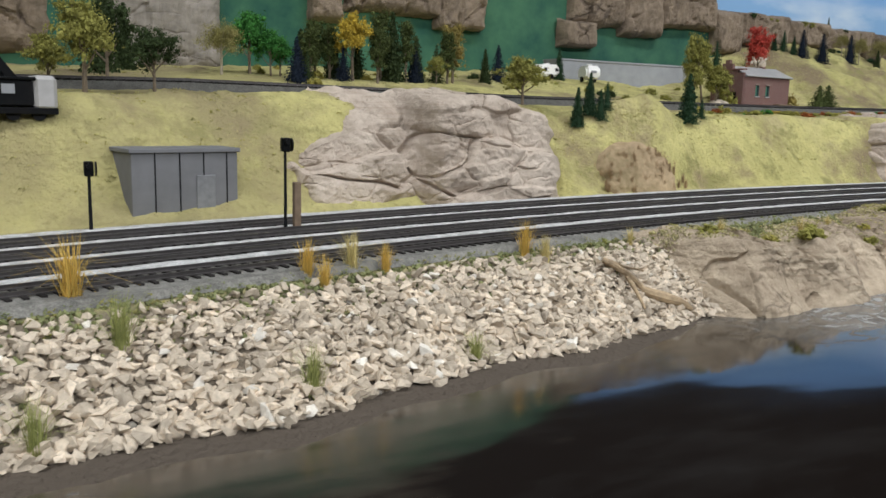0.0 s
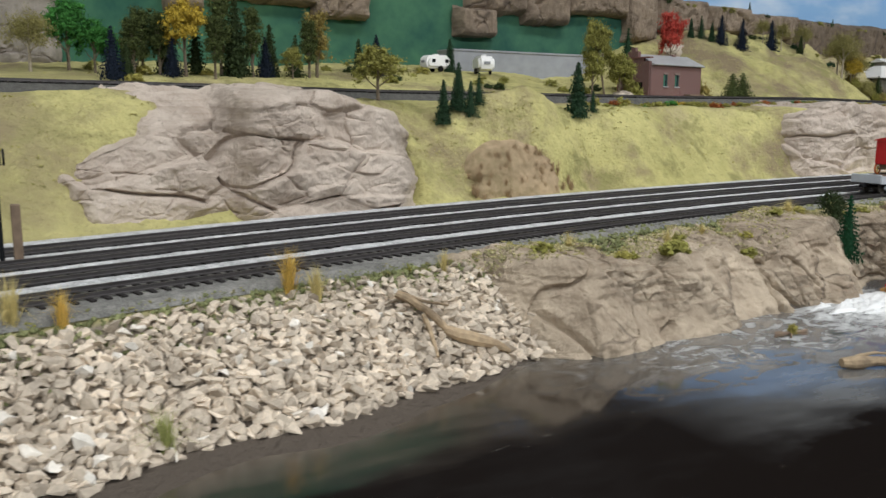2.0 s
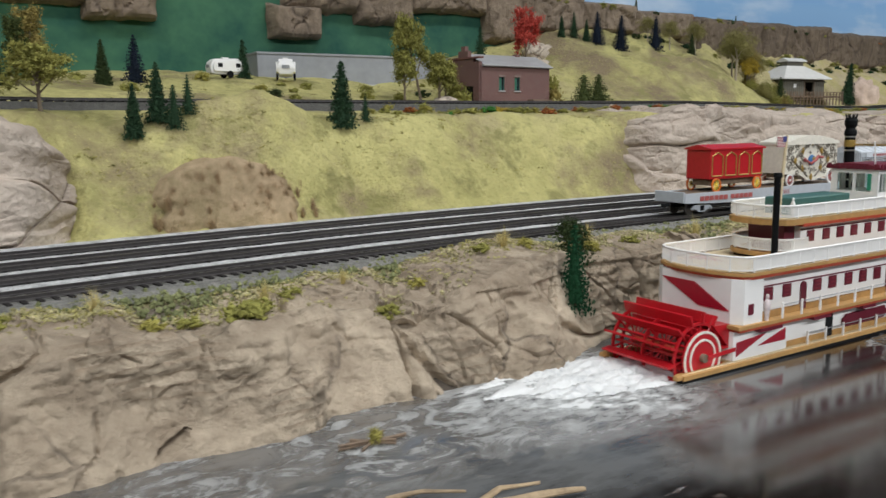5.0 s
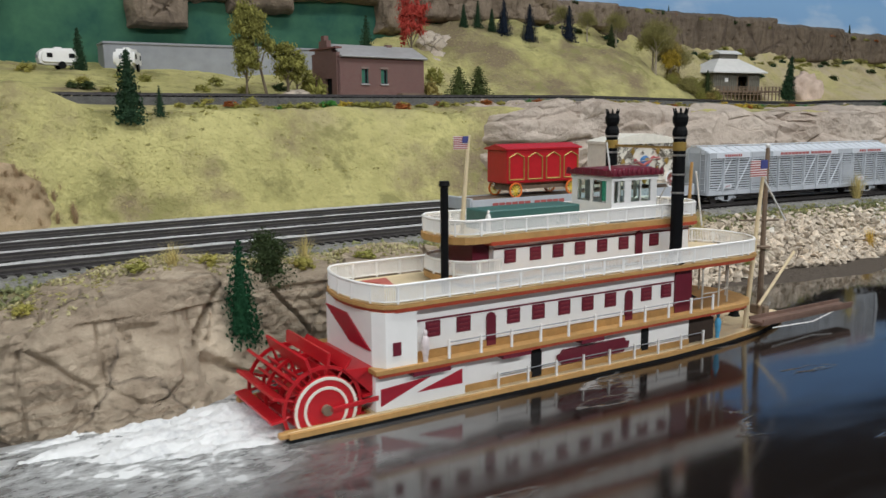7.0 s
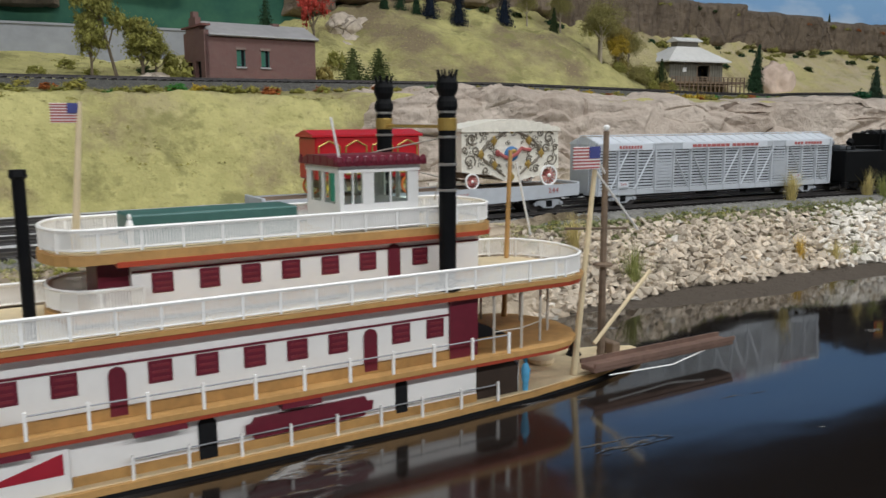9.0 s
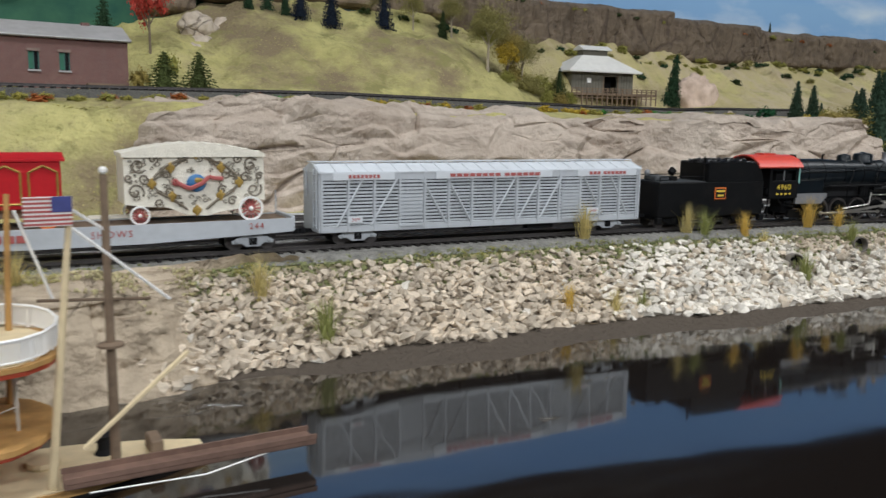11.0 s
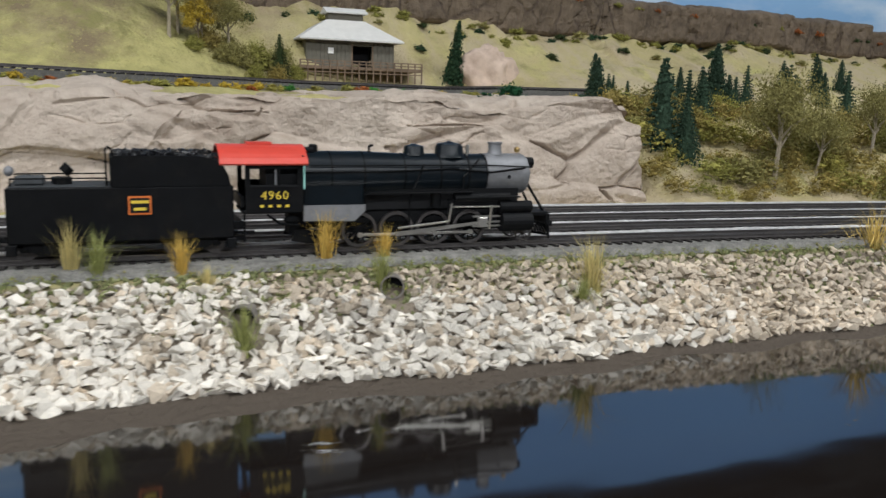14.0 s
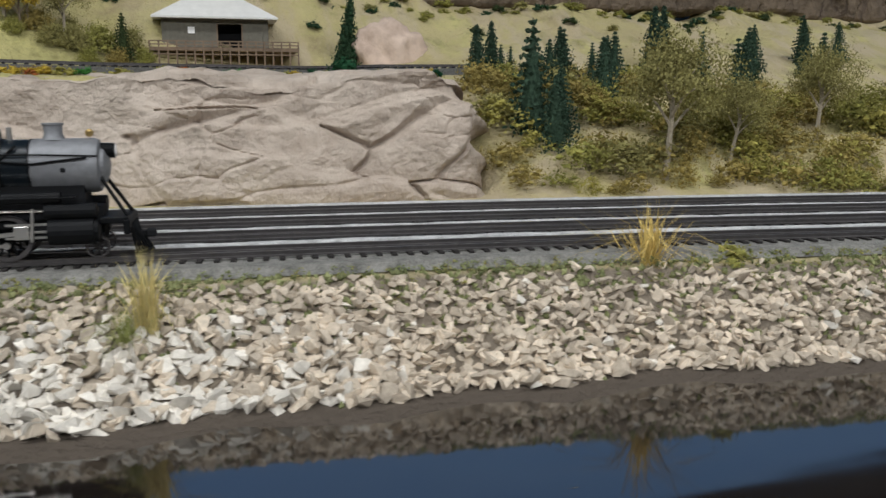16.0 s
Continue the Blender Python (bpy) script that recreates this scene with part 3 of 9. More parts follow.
# ---- water ----
def water_material():
    m = bpy.data.materials.new("dark_resin_water")
    m.use_nodes = True
    N, L = m.node_tree.nodes, m.node_tree.links
    p = N["Principled BSDF"]
    p.inputs["Roughness"].default_value = 0.05
    p.inputs["IOR"].default_value = 2.15
    tc = N.new("ShaderNodeTexCoord")

    def tex(scale, detail, stretch, rough=0.6):
        mp = N.new("ShaderNodeMapping")
        mp.inputs["Scale"].default_value = stretch
        L.new(tc.outputs["Object"], mp.inputs["Vector"])
        n = N.new("ShaderNodeTexNoise")
        n.inputs["Scale"].default_value, n.inputs["Detail"].default_value, n.inputs["Roughness"].default_value = scale, detail, rough
        L.new(mp.outputs[0], n.inputs["Vector"])
        return n

    def rng(sock, a, b, c=0.0, d=1.0):
        r = N.new("ShaderNodeMapRange")
        for k, v in zip(("From Min", "From Max", "To Min", "To Max"), (a, b, c, d)):
            r.inputs[k].default_value = v
        L.new(sock, r.inputs["Value"])
        return r.outputs[0]

    def mul(a, b):
        n = N.new("ShaderNodeMath")
        n.operation = "MULTIPLY"
        n.use_clamp = True
        L.new(a, n.inputs[0])
        L.new(b, n.inputs[1])
        return n.outputs[0]

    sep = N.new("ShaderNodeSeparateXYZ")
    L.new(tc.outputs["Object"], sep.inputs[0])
    # grey silt streaks, everywhere faint, and the painted wake of the boat
    streak = rng(tex(9, 8, (0.5, 1.6, 1), 0.7).outputs[0], 0.5, 0.74)
    wx = mul(rng(sep.outputs["X"], 0.36, 0.62), rng(sep.outputs["X"], 0.85, 0.80))
    wy = mul(rng(sep.outputs["Y"], 0.30, 0.36), rng(sep.outputs["Y"], 0.47, 0.44))
    zone = mul(wx, wy)
    gx = mul(rng(sep.outputs["X"], 0.47, 0.58), rng(sep.outputs["X"], 0.95, 0.80))
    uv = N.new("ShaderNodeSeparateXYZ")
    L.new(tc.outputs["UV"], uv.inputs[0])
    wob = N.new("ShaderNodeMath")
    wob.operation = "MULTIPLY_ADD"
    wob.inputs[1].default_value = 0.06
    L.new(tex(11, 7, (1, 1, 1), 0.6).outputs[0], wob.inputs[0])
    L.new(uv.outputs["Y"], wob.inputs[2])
    reach = N.new("ShaderNodeMath")
    reach.operation = "MULTIPLY_ADD"
    reach.inputs[1].default_value = 0.26
    L.new(tex(6, 9, (0.7, 1.3, 1), 0.62).outputs[0], reach.inputs[0])
    L.new(uv.outputs["Y"], reach.inputs[2])
    wash = mul(gx, mul(rng(reach.outputs[0], 0.30, 0.265), rng(tex(40, 8, (0.5, 1.4, 1), 0.7).outputs[0], 0.2, 0.55)))
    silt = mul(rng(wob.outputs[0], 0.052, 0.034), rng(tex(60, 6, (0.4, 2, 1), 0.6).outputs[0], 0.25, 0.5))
    foam_tex = tex(46, 12, (0.85, 1.25, 1), 0.7)
    foam_tex.inputs["Distortion"].default_value = 1.3
    foam = rng(foam_tex.outputs[0], 0.44, 0.72)
    dense = mul(rng(sep.outputs["X"], 0.69, 0.80, 0.0, 1.5), zone)
    add = N.new("ShaderNodeMath")
    add.operation = "ADD"
    L.new(mul(foam, zone), add.inputs[0])
    L.new(mul(rng(tex(150, 8, (0.6, 1.2, 1), 0.7).outputs[0], 0.36, 0.62), dense), add.inputs[1])
    white = mul(rng(add.outputs[0], 0.12, 1.0), zone)
    fleck_tex = tex(26, 9, (0.6, 1.5, 1), 0.7)
    fleck_tex.inputs["Distortion"].default_value = 1.0
    flecks = mul(rng(fleck_tex.outputs[0], 0.66, 0.80), rng(tex(5, 2, (1, 1, 1)).outputs[0], 0.46, 0.60))
    wmax = N.new("ShaderNodeMath")
    wmax.operation = "MAXIMUM"
    L.new(white, wmax.inputs[0])
    L.new(flecks, wmax.inputs[1])
    # thin pale strokes scratched along the passage of the boat
    line = rng(tex(7, 5, (0.55, 1.9, 1), 0.55).outputs[0], 0.5, 0.509, 1.0, 0.0)
    fold = rng(tex(7, 5, (0.55, 1.9, 1), 0.55).outputs[0], 0.491, 0.5, 0.0, 1.0)
    patch = mul(rng(tex(6, 3, (1, 1, 1)).outputs[0], 0.50, 0.62), mul(rng(sep.outputs["X"], 0.85, 0.95), rng(sep.outputs["X"], 1.22, 1.12)))
    strokes = mul(mul(line, fold), mul(patch, rng(tex(90, 4, (1, 1, 1)).outputs[0], 0.35, 0.6, 0.0, 0.4)))
    wmax2 = N.new("ShaderNodeMath")
    wmax2.operation = "MAXIMUM"
    L.new(wmax.outputs[0], wmax2.inputs[0])
    L.new(strokes, wmax2.inputs[1])
    white = wmax2.outputs[0]
    c1 = N.new("ShaderNodeMix")
    c1.data_type = "RGBA"
    c1.inputs[6].default_value, c1.inputs[7].default_value = (0.011, 0.0085, 0.0075, 1), (0.022, 0.020, 0.019, 1)
    L.new(streak, c1.inputs[0])
    c2 = N.new("ShaderNodeMix")
    c2.data_type = "RGBA"
    c2.inputs[7].default_value = (0.15, 0.15, 0.148, 1)
    L.new(c1.outputs[2], c2.inputs[6])
    L.new(wash, c2.inputs[0])
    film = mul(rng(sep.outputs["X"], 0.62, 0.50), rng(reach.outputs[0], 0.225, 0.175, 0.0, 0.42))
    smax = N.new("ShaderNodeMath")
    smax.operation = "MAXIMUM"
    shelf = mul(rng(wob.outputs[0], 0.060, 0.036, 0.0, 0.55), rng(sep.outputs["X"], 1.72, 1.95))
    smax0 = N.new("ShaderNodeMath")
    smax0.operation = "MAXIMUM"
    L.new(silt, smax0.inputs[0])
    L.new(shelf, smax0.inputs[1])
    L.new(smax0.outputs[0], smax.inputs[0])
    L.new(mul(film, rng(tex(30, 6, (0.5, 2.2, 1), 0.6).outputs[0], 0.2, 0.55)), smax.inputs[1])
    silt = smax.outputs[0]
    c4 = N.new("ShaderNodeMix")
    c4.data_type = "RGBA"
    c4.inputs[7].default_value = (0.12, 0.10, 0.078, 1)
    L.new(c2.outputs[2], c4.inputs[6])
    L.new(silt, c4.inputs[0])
    c3 = N.new("ShaderNodeMix")
    c3.data_type = "RGBA"
    c3.inputs[7].default_value = (0.82, 0.83, 0.82, 1)
    L.new(c4.outputs[2], c3.inputs[6])
    L.new(white, c3.inputs[0])
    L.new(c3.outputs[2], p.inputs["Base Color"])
    rsum = N.new("ShaderNodeMath")
    rsum.operation = "MAXIMUM"
    both = N.new("ShaderNodeMath")
    both.operation = "MAXIMUM"
    L.new(rng(white, 0, 0.5, 0.055, 0.6), both.inputs[0])
    L.new(rng(silt, 0, 1, 0.03, 0.42), both.inputs[1])
    L.new(both.outputs[0], rsum.inputs[0])
    calm = mul(rng(sep.outputs["X"], 0.5, 0.62), rng(sep.outputs["X"], 1.26, 1.10))
    L.new(rng(mul(calm, rng(streak, 0, 0.6, 0.55, 1)), 0, 1, 0.03, 0.17), rsum.inputs[1])
    L.new(rsum.outputs[0], p.inputs["Roughness"])
    b1 = N.new("ShaderNodeBump")
    b1.inputs["Strength"].default_value, b1.inputs["Distance"].default_value = 0.30, 0.0013
    L.new(tex(13, 2, (0.7, 1.5, 1), 0.4).outputs[0], b1.inputs["Height"])
    b2 = N.new("ShaderNodeBump")
    b2.inputs["Strength"].default_value, b2.inputs["Distance"].default_value = 0.9, 0.002
    L.new(white, b2.inputs["Height"])
    L.new(b1.outputs[0], b2.inputs["Normal"])
    L.new(b2.outputs[0], p.inputs["Normal"])
    return m


bm = B()
lay = bm.loops.layers.uv.new("shore")
wr = []
for x in np.arange(-1.0, 3.9, 0.03):
    x = float(x)
    ws = shore(x)
    row = []
    for d in [-0.03] + [0.012 * k for k in range(22)] + [0.3, 0.36, 0.45, ws + 0.5]:
        row.append((bm.verts.new((x, ws - d, swell(x, d))), (x, d)))
    wr.append(row)
for a, b in zip(wr, wr[1:]):
    for k in range(len(a) - 1):
        four = (a[k + 1], b[k + 1], b[k], a[k])
        f = bm.faces.new([q[0] for q in four])
        f.smooth = True
        for lp, q in zip(f.loops, four):
            lp[lay].uv = q[1]
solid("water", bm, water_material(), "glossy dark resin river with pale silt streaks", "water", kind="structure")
# churned foam behind the paddle wheel
bm = B()
fr_ = []
for i in range(131):
    row = []
    for j in range(111):
        x, y = 0.705 + 0.130 * i / 130, 0.335 + 0.115 * j / 110
        e = (max(0.0, 0.815 - x) / 0.115) ** 2 + ((y - 0.393 - 0.05 * (0.82 - x)) / 0.034) ** 2
        h = 0.0034 * (1 - e) * (0.25 + 0.75 * smooth01((x - 0.72) / 0.08)) + 0.0030 * fbm(x * 45, y * 120, 1.0, 6) + 0.0016 * abs(fbm(x * 300, y * 300, 4.0, 4)) - 0.0012 - 0.004 * smooth01((e - 0.55) / 0.6)
        row.append(bm.verts.new((x, y, max(-0.002, min(0.0055, h)))))
    fr_.append(row)
for a, b in zip(fr_, fr_[1:]):
    for k in range(110):
        if max(v.co.z for v in (a[k], b[k], b[k + 1], a[k + 1])) > -0.0015:
            bm.faces.new((a[k], b[k], b[k + 1], a[k + 1])).smooth = True
solid("foam", bm, mat("white_foam", (0.86, 0.86, 0.85), 0.5, vary=0.15, scale=260, bump=0.9, bscale=900, second=(0.58, 0.59, 0.60), mix=(0.32, 0.5)), "lumpy white painted foam behind the paddle wheel", "foam", kind="stuff")
solid("trim", box(B(), -1.0, 3.9, -0.53, -0.5, -0.25, 0.012, 0.003), M["brown_wood"], "wooden fascia along the layout's front edge", "trim", kind="structure")


# ---- tracks ----
def rail_profile(bm, pts, nor, r_h=0.0025, z0=0.0):
    """A rail swept along pts (x, y); nor: unit normals."""
    prof = ((-0.0011, 0), (-0.0011, 0.0005), (-0.0003, 0.0007), (-0.0003, 0.0017), (-0.0006, 0.0019), (-0.0006, r_h), (0.0006, r_h), (0.0006, 0.0019), (0.0003, 0.0017), (0.0003, 0.0007), (0.0011, 0.0005), (0.0011, 0))
    rs = []
    for (x, y, z), (nx, ny) in zip(pts, nor):
        rs.append([bm.verts.new((x + nx * a, y + ny * a, z + z0 + h)) for a, h in prof])
    for a, b in zip(rs, rs[1:]):
        for k in range(len(prof)):
            bm.faces.new((a[k], b[k], b[(k + 1) % len(prof)], a[(k + 1) % len(prof)]))


tie_box = B()
box(tie_box, -0.0013, 0.0013, -0.0145, 0.0145, 0, 0.0018, 0.0002)
TIE = mesh_of(tie_box, M["tie"])
GAUGE = 0.0165


def lay_track(name, label, line, x0, x1, single=False, z=None, step=0.0072, white=False):
    """line(x): (y of the near rail, slope)."""
    tr = thing(name, None, label, "railway track", "tracks", "structure")
    xs_ = np.arange(x0, x1, 0.02)
    for off in (0.0, GAUGE):
        bm = B()
        pts, nor = [], []
        for x in xs_:
            y, s = line(float(x))
            k = 1 / math.hypot(1, s)
            nx, ny = -s * k, k
            zz = (ROADBED if z is None else z(float(x))) + 0.0022
            pts.append((float(x) + nx * off, y + ny * off, zz))
            nor.append((nx, ny))
        rail_profile(bm, pts, nor)
        part("rail", bm, M["rail"], tr)
    rest = B()
    n = 0
    for x in np.arange(x0, x1, step):
        x = float(x)
        y, s = line(x)
        k = 1 / math.hypot(1, s)
        c = (x - s * k * GAUGE / 2, y + k * GAUGE / 2, (ROADBED if z is None else z(x)) + 0.0004)
        m = Matrix.Translation(c) @ Matrix.Rotation(math.atan(s) + rnd.uniform(-0.02, 0.02), 4, "Z")
        if single and 0.05 < x < 2.2 and n < 300:
            o = new("tie", TIE)
            o.parent, o.matrix_basis = tr, m
            n += 1
        else:
            v = [rest.verts.new(m @ Vector(q)) for q in ((-0.0013, -0.0145, 0.0018), (0.0013, -0.0145, 0.0018), (0.0013, 0.0145, 0.0018), (-0.0013, 0.0145, 0.0018), (-0.0013, -0.0145, 0), (0.0013, -0.0145, 0), (0.0013, 0.0145, 0), (-0.0013, 0.0145, 0))]
            for q in ((0, 1, 2, 3), (4, 5, 1, 0), (5, 6, 2, 1), (6, 7, 3, 2), (7, 4, 0, 3)):
                rest.faces.new([v[i] for i in q])
    part("ties", rest, M["tie"], tr, kind="stuff")
    return tr


OFFS = (0.0, 0.05, 0.098, 0.146)
for k, off in enumerate(OFFS):
    lay_track("railway_track", "black-tied model railway track on grey ballast" if k == 0 else "black-tied railway track with pale ballast beside it", lambda x, o=off: (yt(x) + o, slope_t(x)), -0.6, 3.3, single=(k == 0), step=0.0073 if k == 0 else 0.0085)


def strip(bm, o0, o1, h0, h1, x0=-0.6, x1=3.3, bumpy=0.0005):
    """A ballast bed along the line between two offsets, with shoulders."""
    prof = ((o0, -0.003), (o0 + 0.004, h0), ((o0 + o1) / 2, (h0 + h1) / 2), (o1 - 0.004, h1), (o1, -0.003))
    rs = []
    for x in np.arange(x0, x1, 0.01):
        x = float(x)
        rs.append([bm.verts.new((x, yt(x) + o, ROADBED + h + bumpy * fbm(x * 150, o * 150))) for o, h in prof])
    for a, b in zip(rs, rs[1:]):
        for k in range(len(prof) - 1):
            bm.faces.new((a[k], b[k], b[k + 1], a[k + 1]))
    return bm


solid("front_ballast", strip(B(), -0.022, 0.029, 0.0012, 0.0012), M["ballast"], "grey ballast shoulder under the front track", "ballast", kind="structure")
for k in range(3):
    solid("pale_ballast", strip(B(), OFFS[k] + 0.0265, OFFS[k + 1] - 0.0085, 0.0032, 0.0032), M["ballast_white"], "pale grey ballast strip between two tracks", "ballast", "ballast strips", "structure")
    solid("dark_ballast", strip(B(), OFFS[k + 1] - 0.0105, OFFS[k + 1] + 0.0285, 0.0013, 0.0013), mat("sooty_ballast", (0.08, 0.08, 0.08), 0.95, scale=1300, bump=1.0, bscale=1300, second=(0.045, 0.045, 0.045), mix=(0.36, 0.62)) if k == 0 else bpy.data.materials["sooty_ballast"], "dark sooty ballast bed under a back track", "ballast", "ballast beds", "structure")
solid("pale_ballast", strip(B(), OFFS[3] + 0.026, OFFS[3] + 0.045, 0.0035, 0.0035), M["ballast_white"], "pale grey ballast strip along the last track", "ballast", "ballast strips", "structure")


def upper_line(x):
    y = table(x, [(r[0], r[3]) for r in LAND])[0]
    y2 = table(x + 0.05, [(r[0], r[3]) for r in LAND])[0]
    y1 = table(x - 0.05, [(r[0], r[3]) for r in LAND])[0]
    return (0.25 * y1 + 0.5 * y + 0.25 * y2, (y2 - y1) / 0.1)


def upper_z(x):
    return table(x, [(r[0], r[4]) for r in LAND])[0] + 0.0065


lay_track("railway_track", "dark upper railway track on a grey ballast bank", upper_line, -0.6, 2.25, z=upper_z, step=0.009)
bm = B()
rs = []
for x in np.arange(-0.6, 2.35, 0.02):
    x = float(x)
    y, s = upper_line(x)
    rs.append([bm.verts.new((x, y + o, upper_z(x) + h)) for o, h in ((-0.022, -0.012), (-0.012, 0.0005), (0.03, 0.0005), (0.04, -0.012))])
for a, b in zip(rs, rs[1:]):
    for k in range(3):
        bm.faces.new((a[k], b[k], b[k + 1], a[k + 1]))
solid("upper_ballast", bm, mat("dull_grey_ballast", (0.15, 0.145, 0.135), 0.95, scale=1300, bump=1.0, second=(0.07, 0.068, 0.062)), "dull grey ballast bank of the upper railway", "ballast", kind="structure")


# ---- rocks ----
def blocks(p, cells, depth, crack, warp, narrow):
    """Height of tilted flat blocks: stepped edges, with a crack at some of them."""
    q = Vector((p[0] * cells[0], p[1] * cells[1], p[2] * cells[2]))
    q = q + warp * Vector((noise.noise(q * 1.3), noise.noise(q * 1.3 + Vector((5, 1, 2))), noise.noise(q * 1.3 + Vector((9, 4, 7)))))
    d, pts = noise.voronoi(q)

    def level(c):
        w = c * 3.1
        return noise.noise(c * 7.3) + 0.7 * (q - c).dot(Vector((noise.noise(w), 0, noise.noise(w + Vector((3, 7, 1))) + 0.25)))
    gap = d[1] - d[0]
    k = 0.5 + 0.5 * smooth01(gap * narrow * 0.4)
    deep = smooth01(noise.noise((pts[0] + pts[1]) * 1.7) * 2.6 + 0.35)
    return depth * (level(pts[0]) * k + level(pts[1]) * (1 - k) - 0.12 * (1 - smooth01(gap * 4))) - crack * deep * max(0.0, 1 - gap * narrow)


def cell_rock(p, cells, depth, crack, warp=0.2, narrow=20):
    """How far a rock face stands out at p: large tilted blocks, broken into smaller ones in places."""
    broken = smooth01(noise.noise(p * 13) * 2.2 + 0.45)
    return blocks(p, cells, depth, crack, warp, narrow) + broken * blocks(p + Vector((0.31, 0.2, 0.17)), [c * 2.3 for c in cells], depth * 0.27, crack * 0.4, warp, narrow * 0.7)


def grit(p, a):
    """Broken, ridged surface of cast rock."""
    r = abs(noise.noise(Vector((p.x * 42, p.y * 42, p.z * 60)))) + 0.5 * abs(noise.noise(Vector((p.x * 95, p.y * 95, p.z * 130)))) + 0.25 * abs(noise.noise(p * 230))
    return 0.4 * a * (0.6 - r)


def sheet(nu, nv, place, bulge, closed=True):
    """A rock skin: place(u, v) gives the point and the way outward, bulge(p) how far it stands out."""
    bm = B()
    rs = []
    for i in range(nu + 1):
        row = []
        for j in range(nv + 1):
            p, n = place(i / nu, j / nv)
            p, n = Vector(p), Vector(n).normalized()
            row.append(bm.verts.new(p + n * bulge(p)))
        rs.append(row)
    for a, b in zip(rs, rs[1:]):
        for k in range(nv):
            bm.faces.new((a[k], b[k], b[k + 1], a[k + 1]))
    bmesh.ops.smooth_vert(bm, verts=bm.verts[:], factor=0.25, use_axis_x=True, use_axis_y=True, use_axis_z=True)
    return bm


def rockface(x0, x1, top, lean, cells, depth, crack, nu, nv, back=0.06, foot=None, fine=0.004, ends=0.04, z0=None, crest=None, dip=None):
    """A rock wall from x0 to x1: top(x) its height, lean how far the top stands back; rolls over to a top that goes back."""
    def place(u, v):
        x = x0 + (x1 - x0) * u
        yf = (foot(x) if foot else bed_edge(x) + 0.004)
        zb = (ROADBED - 0.004) if z0 is None else z0(x)
        e = 1 - min(1.0, min(u, 1 - u) * (x1 - x0) / ends)
        yf = yf + 0.07 * e * e
        x = x + 0.03 * e * noise.noise(Vector((7.1 * v, 3.3 + 2 * (u > 0.5), x0 * 9)))
        zt = top(x) - 0.02 * e * e * (zt_drop)
        if v < 0.7:
            k = v / 0.7
            return (x, yf + lean * k ** 1.4, zb + (zt - zb) * k), (0.9 * (2 * u - 1) * e, -1, 0.25 * k)
        k = (v - 0.7) / 0.3
        if crest:
            return (x, yf + lean + (back(x) - yf - lean if callable(back) else back) * k, zt + (crest(x) - 0.02 * e * e - zt) * k - dip(x) * math.sin(math.pi * k)), (0, -0.4 * (1 - k), 1)
        return (x, yf + lean + 0.012 * math.sin(k * 1.57) + back * k, zt + 0.004 * math.sin(k * 3.1) - 0.012 * k * k), (0, -0.4 * (1 - k), 1)
    zt_drop = 1.0

    def bulge(p):
        bed = (p.z * 62 + 1.6 * fbm(p.x * 7, p.y * 7, p.z * 5, 3)) % 1.0
        bed = bed / 0.8 if bed < 0.8 else (1 - bed) / 0.2
        ledges = 0.0035 * bed * smooth01(noise.noise(Vector((p.x * 8, 2.2, p.z * 9))) * 3 - 0.1)
        return cell_rock(p, cells, depth, crack) + grit(p, fine) + ledges + 0.35 * fine * fbm(p.x * 22, p.y * 22, p.z * 40, 3)
    return sheet(nu, nv, place, bulge)


def wavy(base, amp, f, ph=0.0):
    return lambda x: base + amp * math.sin(f * x + ph) + 0.5 * amp * math.sin(2.3 * f * x + ph * 2)


def steps_of(*rows):
    return lambda x: table(x, rows)[0]


face_top = steps_of((0.235, 0.078), (0.27, 0.100), (0.33, 0.120), (0.385, 0.118), (0.402, 0.142), (0.48, 0.149), (0.53, 0.141), (0.585, 0.130))
crest_top = steps_of((0.235, 0.120), (0.29, 0.146), (0.31, 0.158), (0.335, 0.164), (0.405, 0.160), (0.546, 0.144), (0.60, 0.130))
solid("rock_outcrop", rockface(0.235, 0.595, face_top, 0.026, (14, 9, 30), 0.014, 0.008, 320, 160, back=0.075, fine=0.0065, foot=lambda x: bed_edge(x) + 0.012 - 0.02 * smooth01((x - 0.39) / 0.02), crest=crest_top, dip=lambda x: 0.010 * smooth01((0.37 - x) / 0.03), ends=0.06), M["rock"], "pale brown blocky cast rock outcrop beside the tracks", "rock")
def mound_top(x):
    return 0.108 - 3.2 * abs(x - 0.715) ** 1.8


solid("rock_mound", rockface(0.620, 0.805, mound_top, 0.026, (20, 10, 16), 0.004, 0.0015, 90, 44, back=0.05, fine=0.005, foot=lambda x: bed_edge(x) + 0.002), M["earth_rock"], "low brown earthy mound at the foot of the grass hill", "rock")
solid("rock_wall", rockface(1.20, 2.125, lambda x: 0.137 + 0.022 * max(0.0, 1 - abs(x - 1.32) / 0.1) + 0.005 * math.sin(x * 19) + 0.004 * max(0.0, 1 - abs(x - 1.88) / 0.06) * 4, 0.028, (10, 8, 23), 0.015, 0.008, 640, 130, back=lambda x: upper_line(x)[0] - 0.026, fine=0.006, foot=lambda x: bed_edge(x) + 0.018, crest=lambda x: upper_z(x) - 0.005, dip=lambda x: 0.0), M["rock"], "long tan cast rock wall with blocky cracks above the tracks", "rock")

# front bank of rock between the two gravel slopes


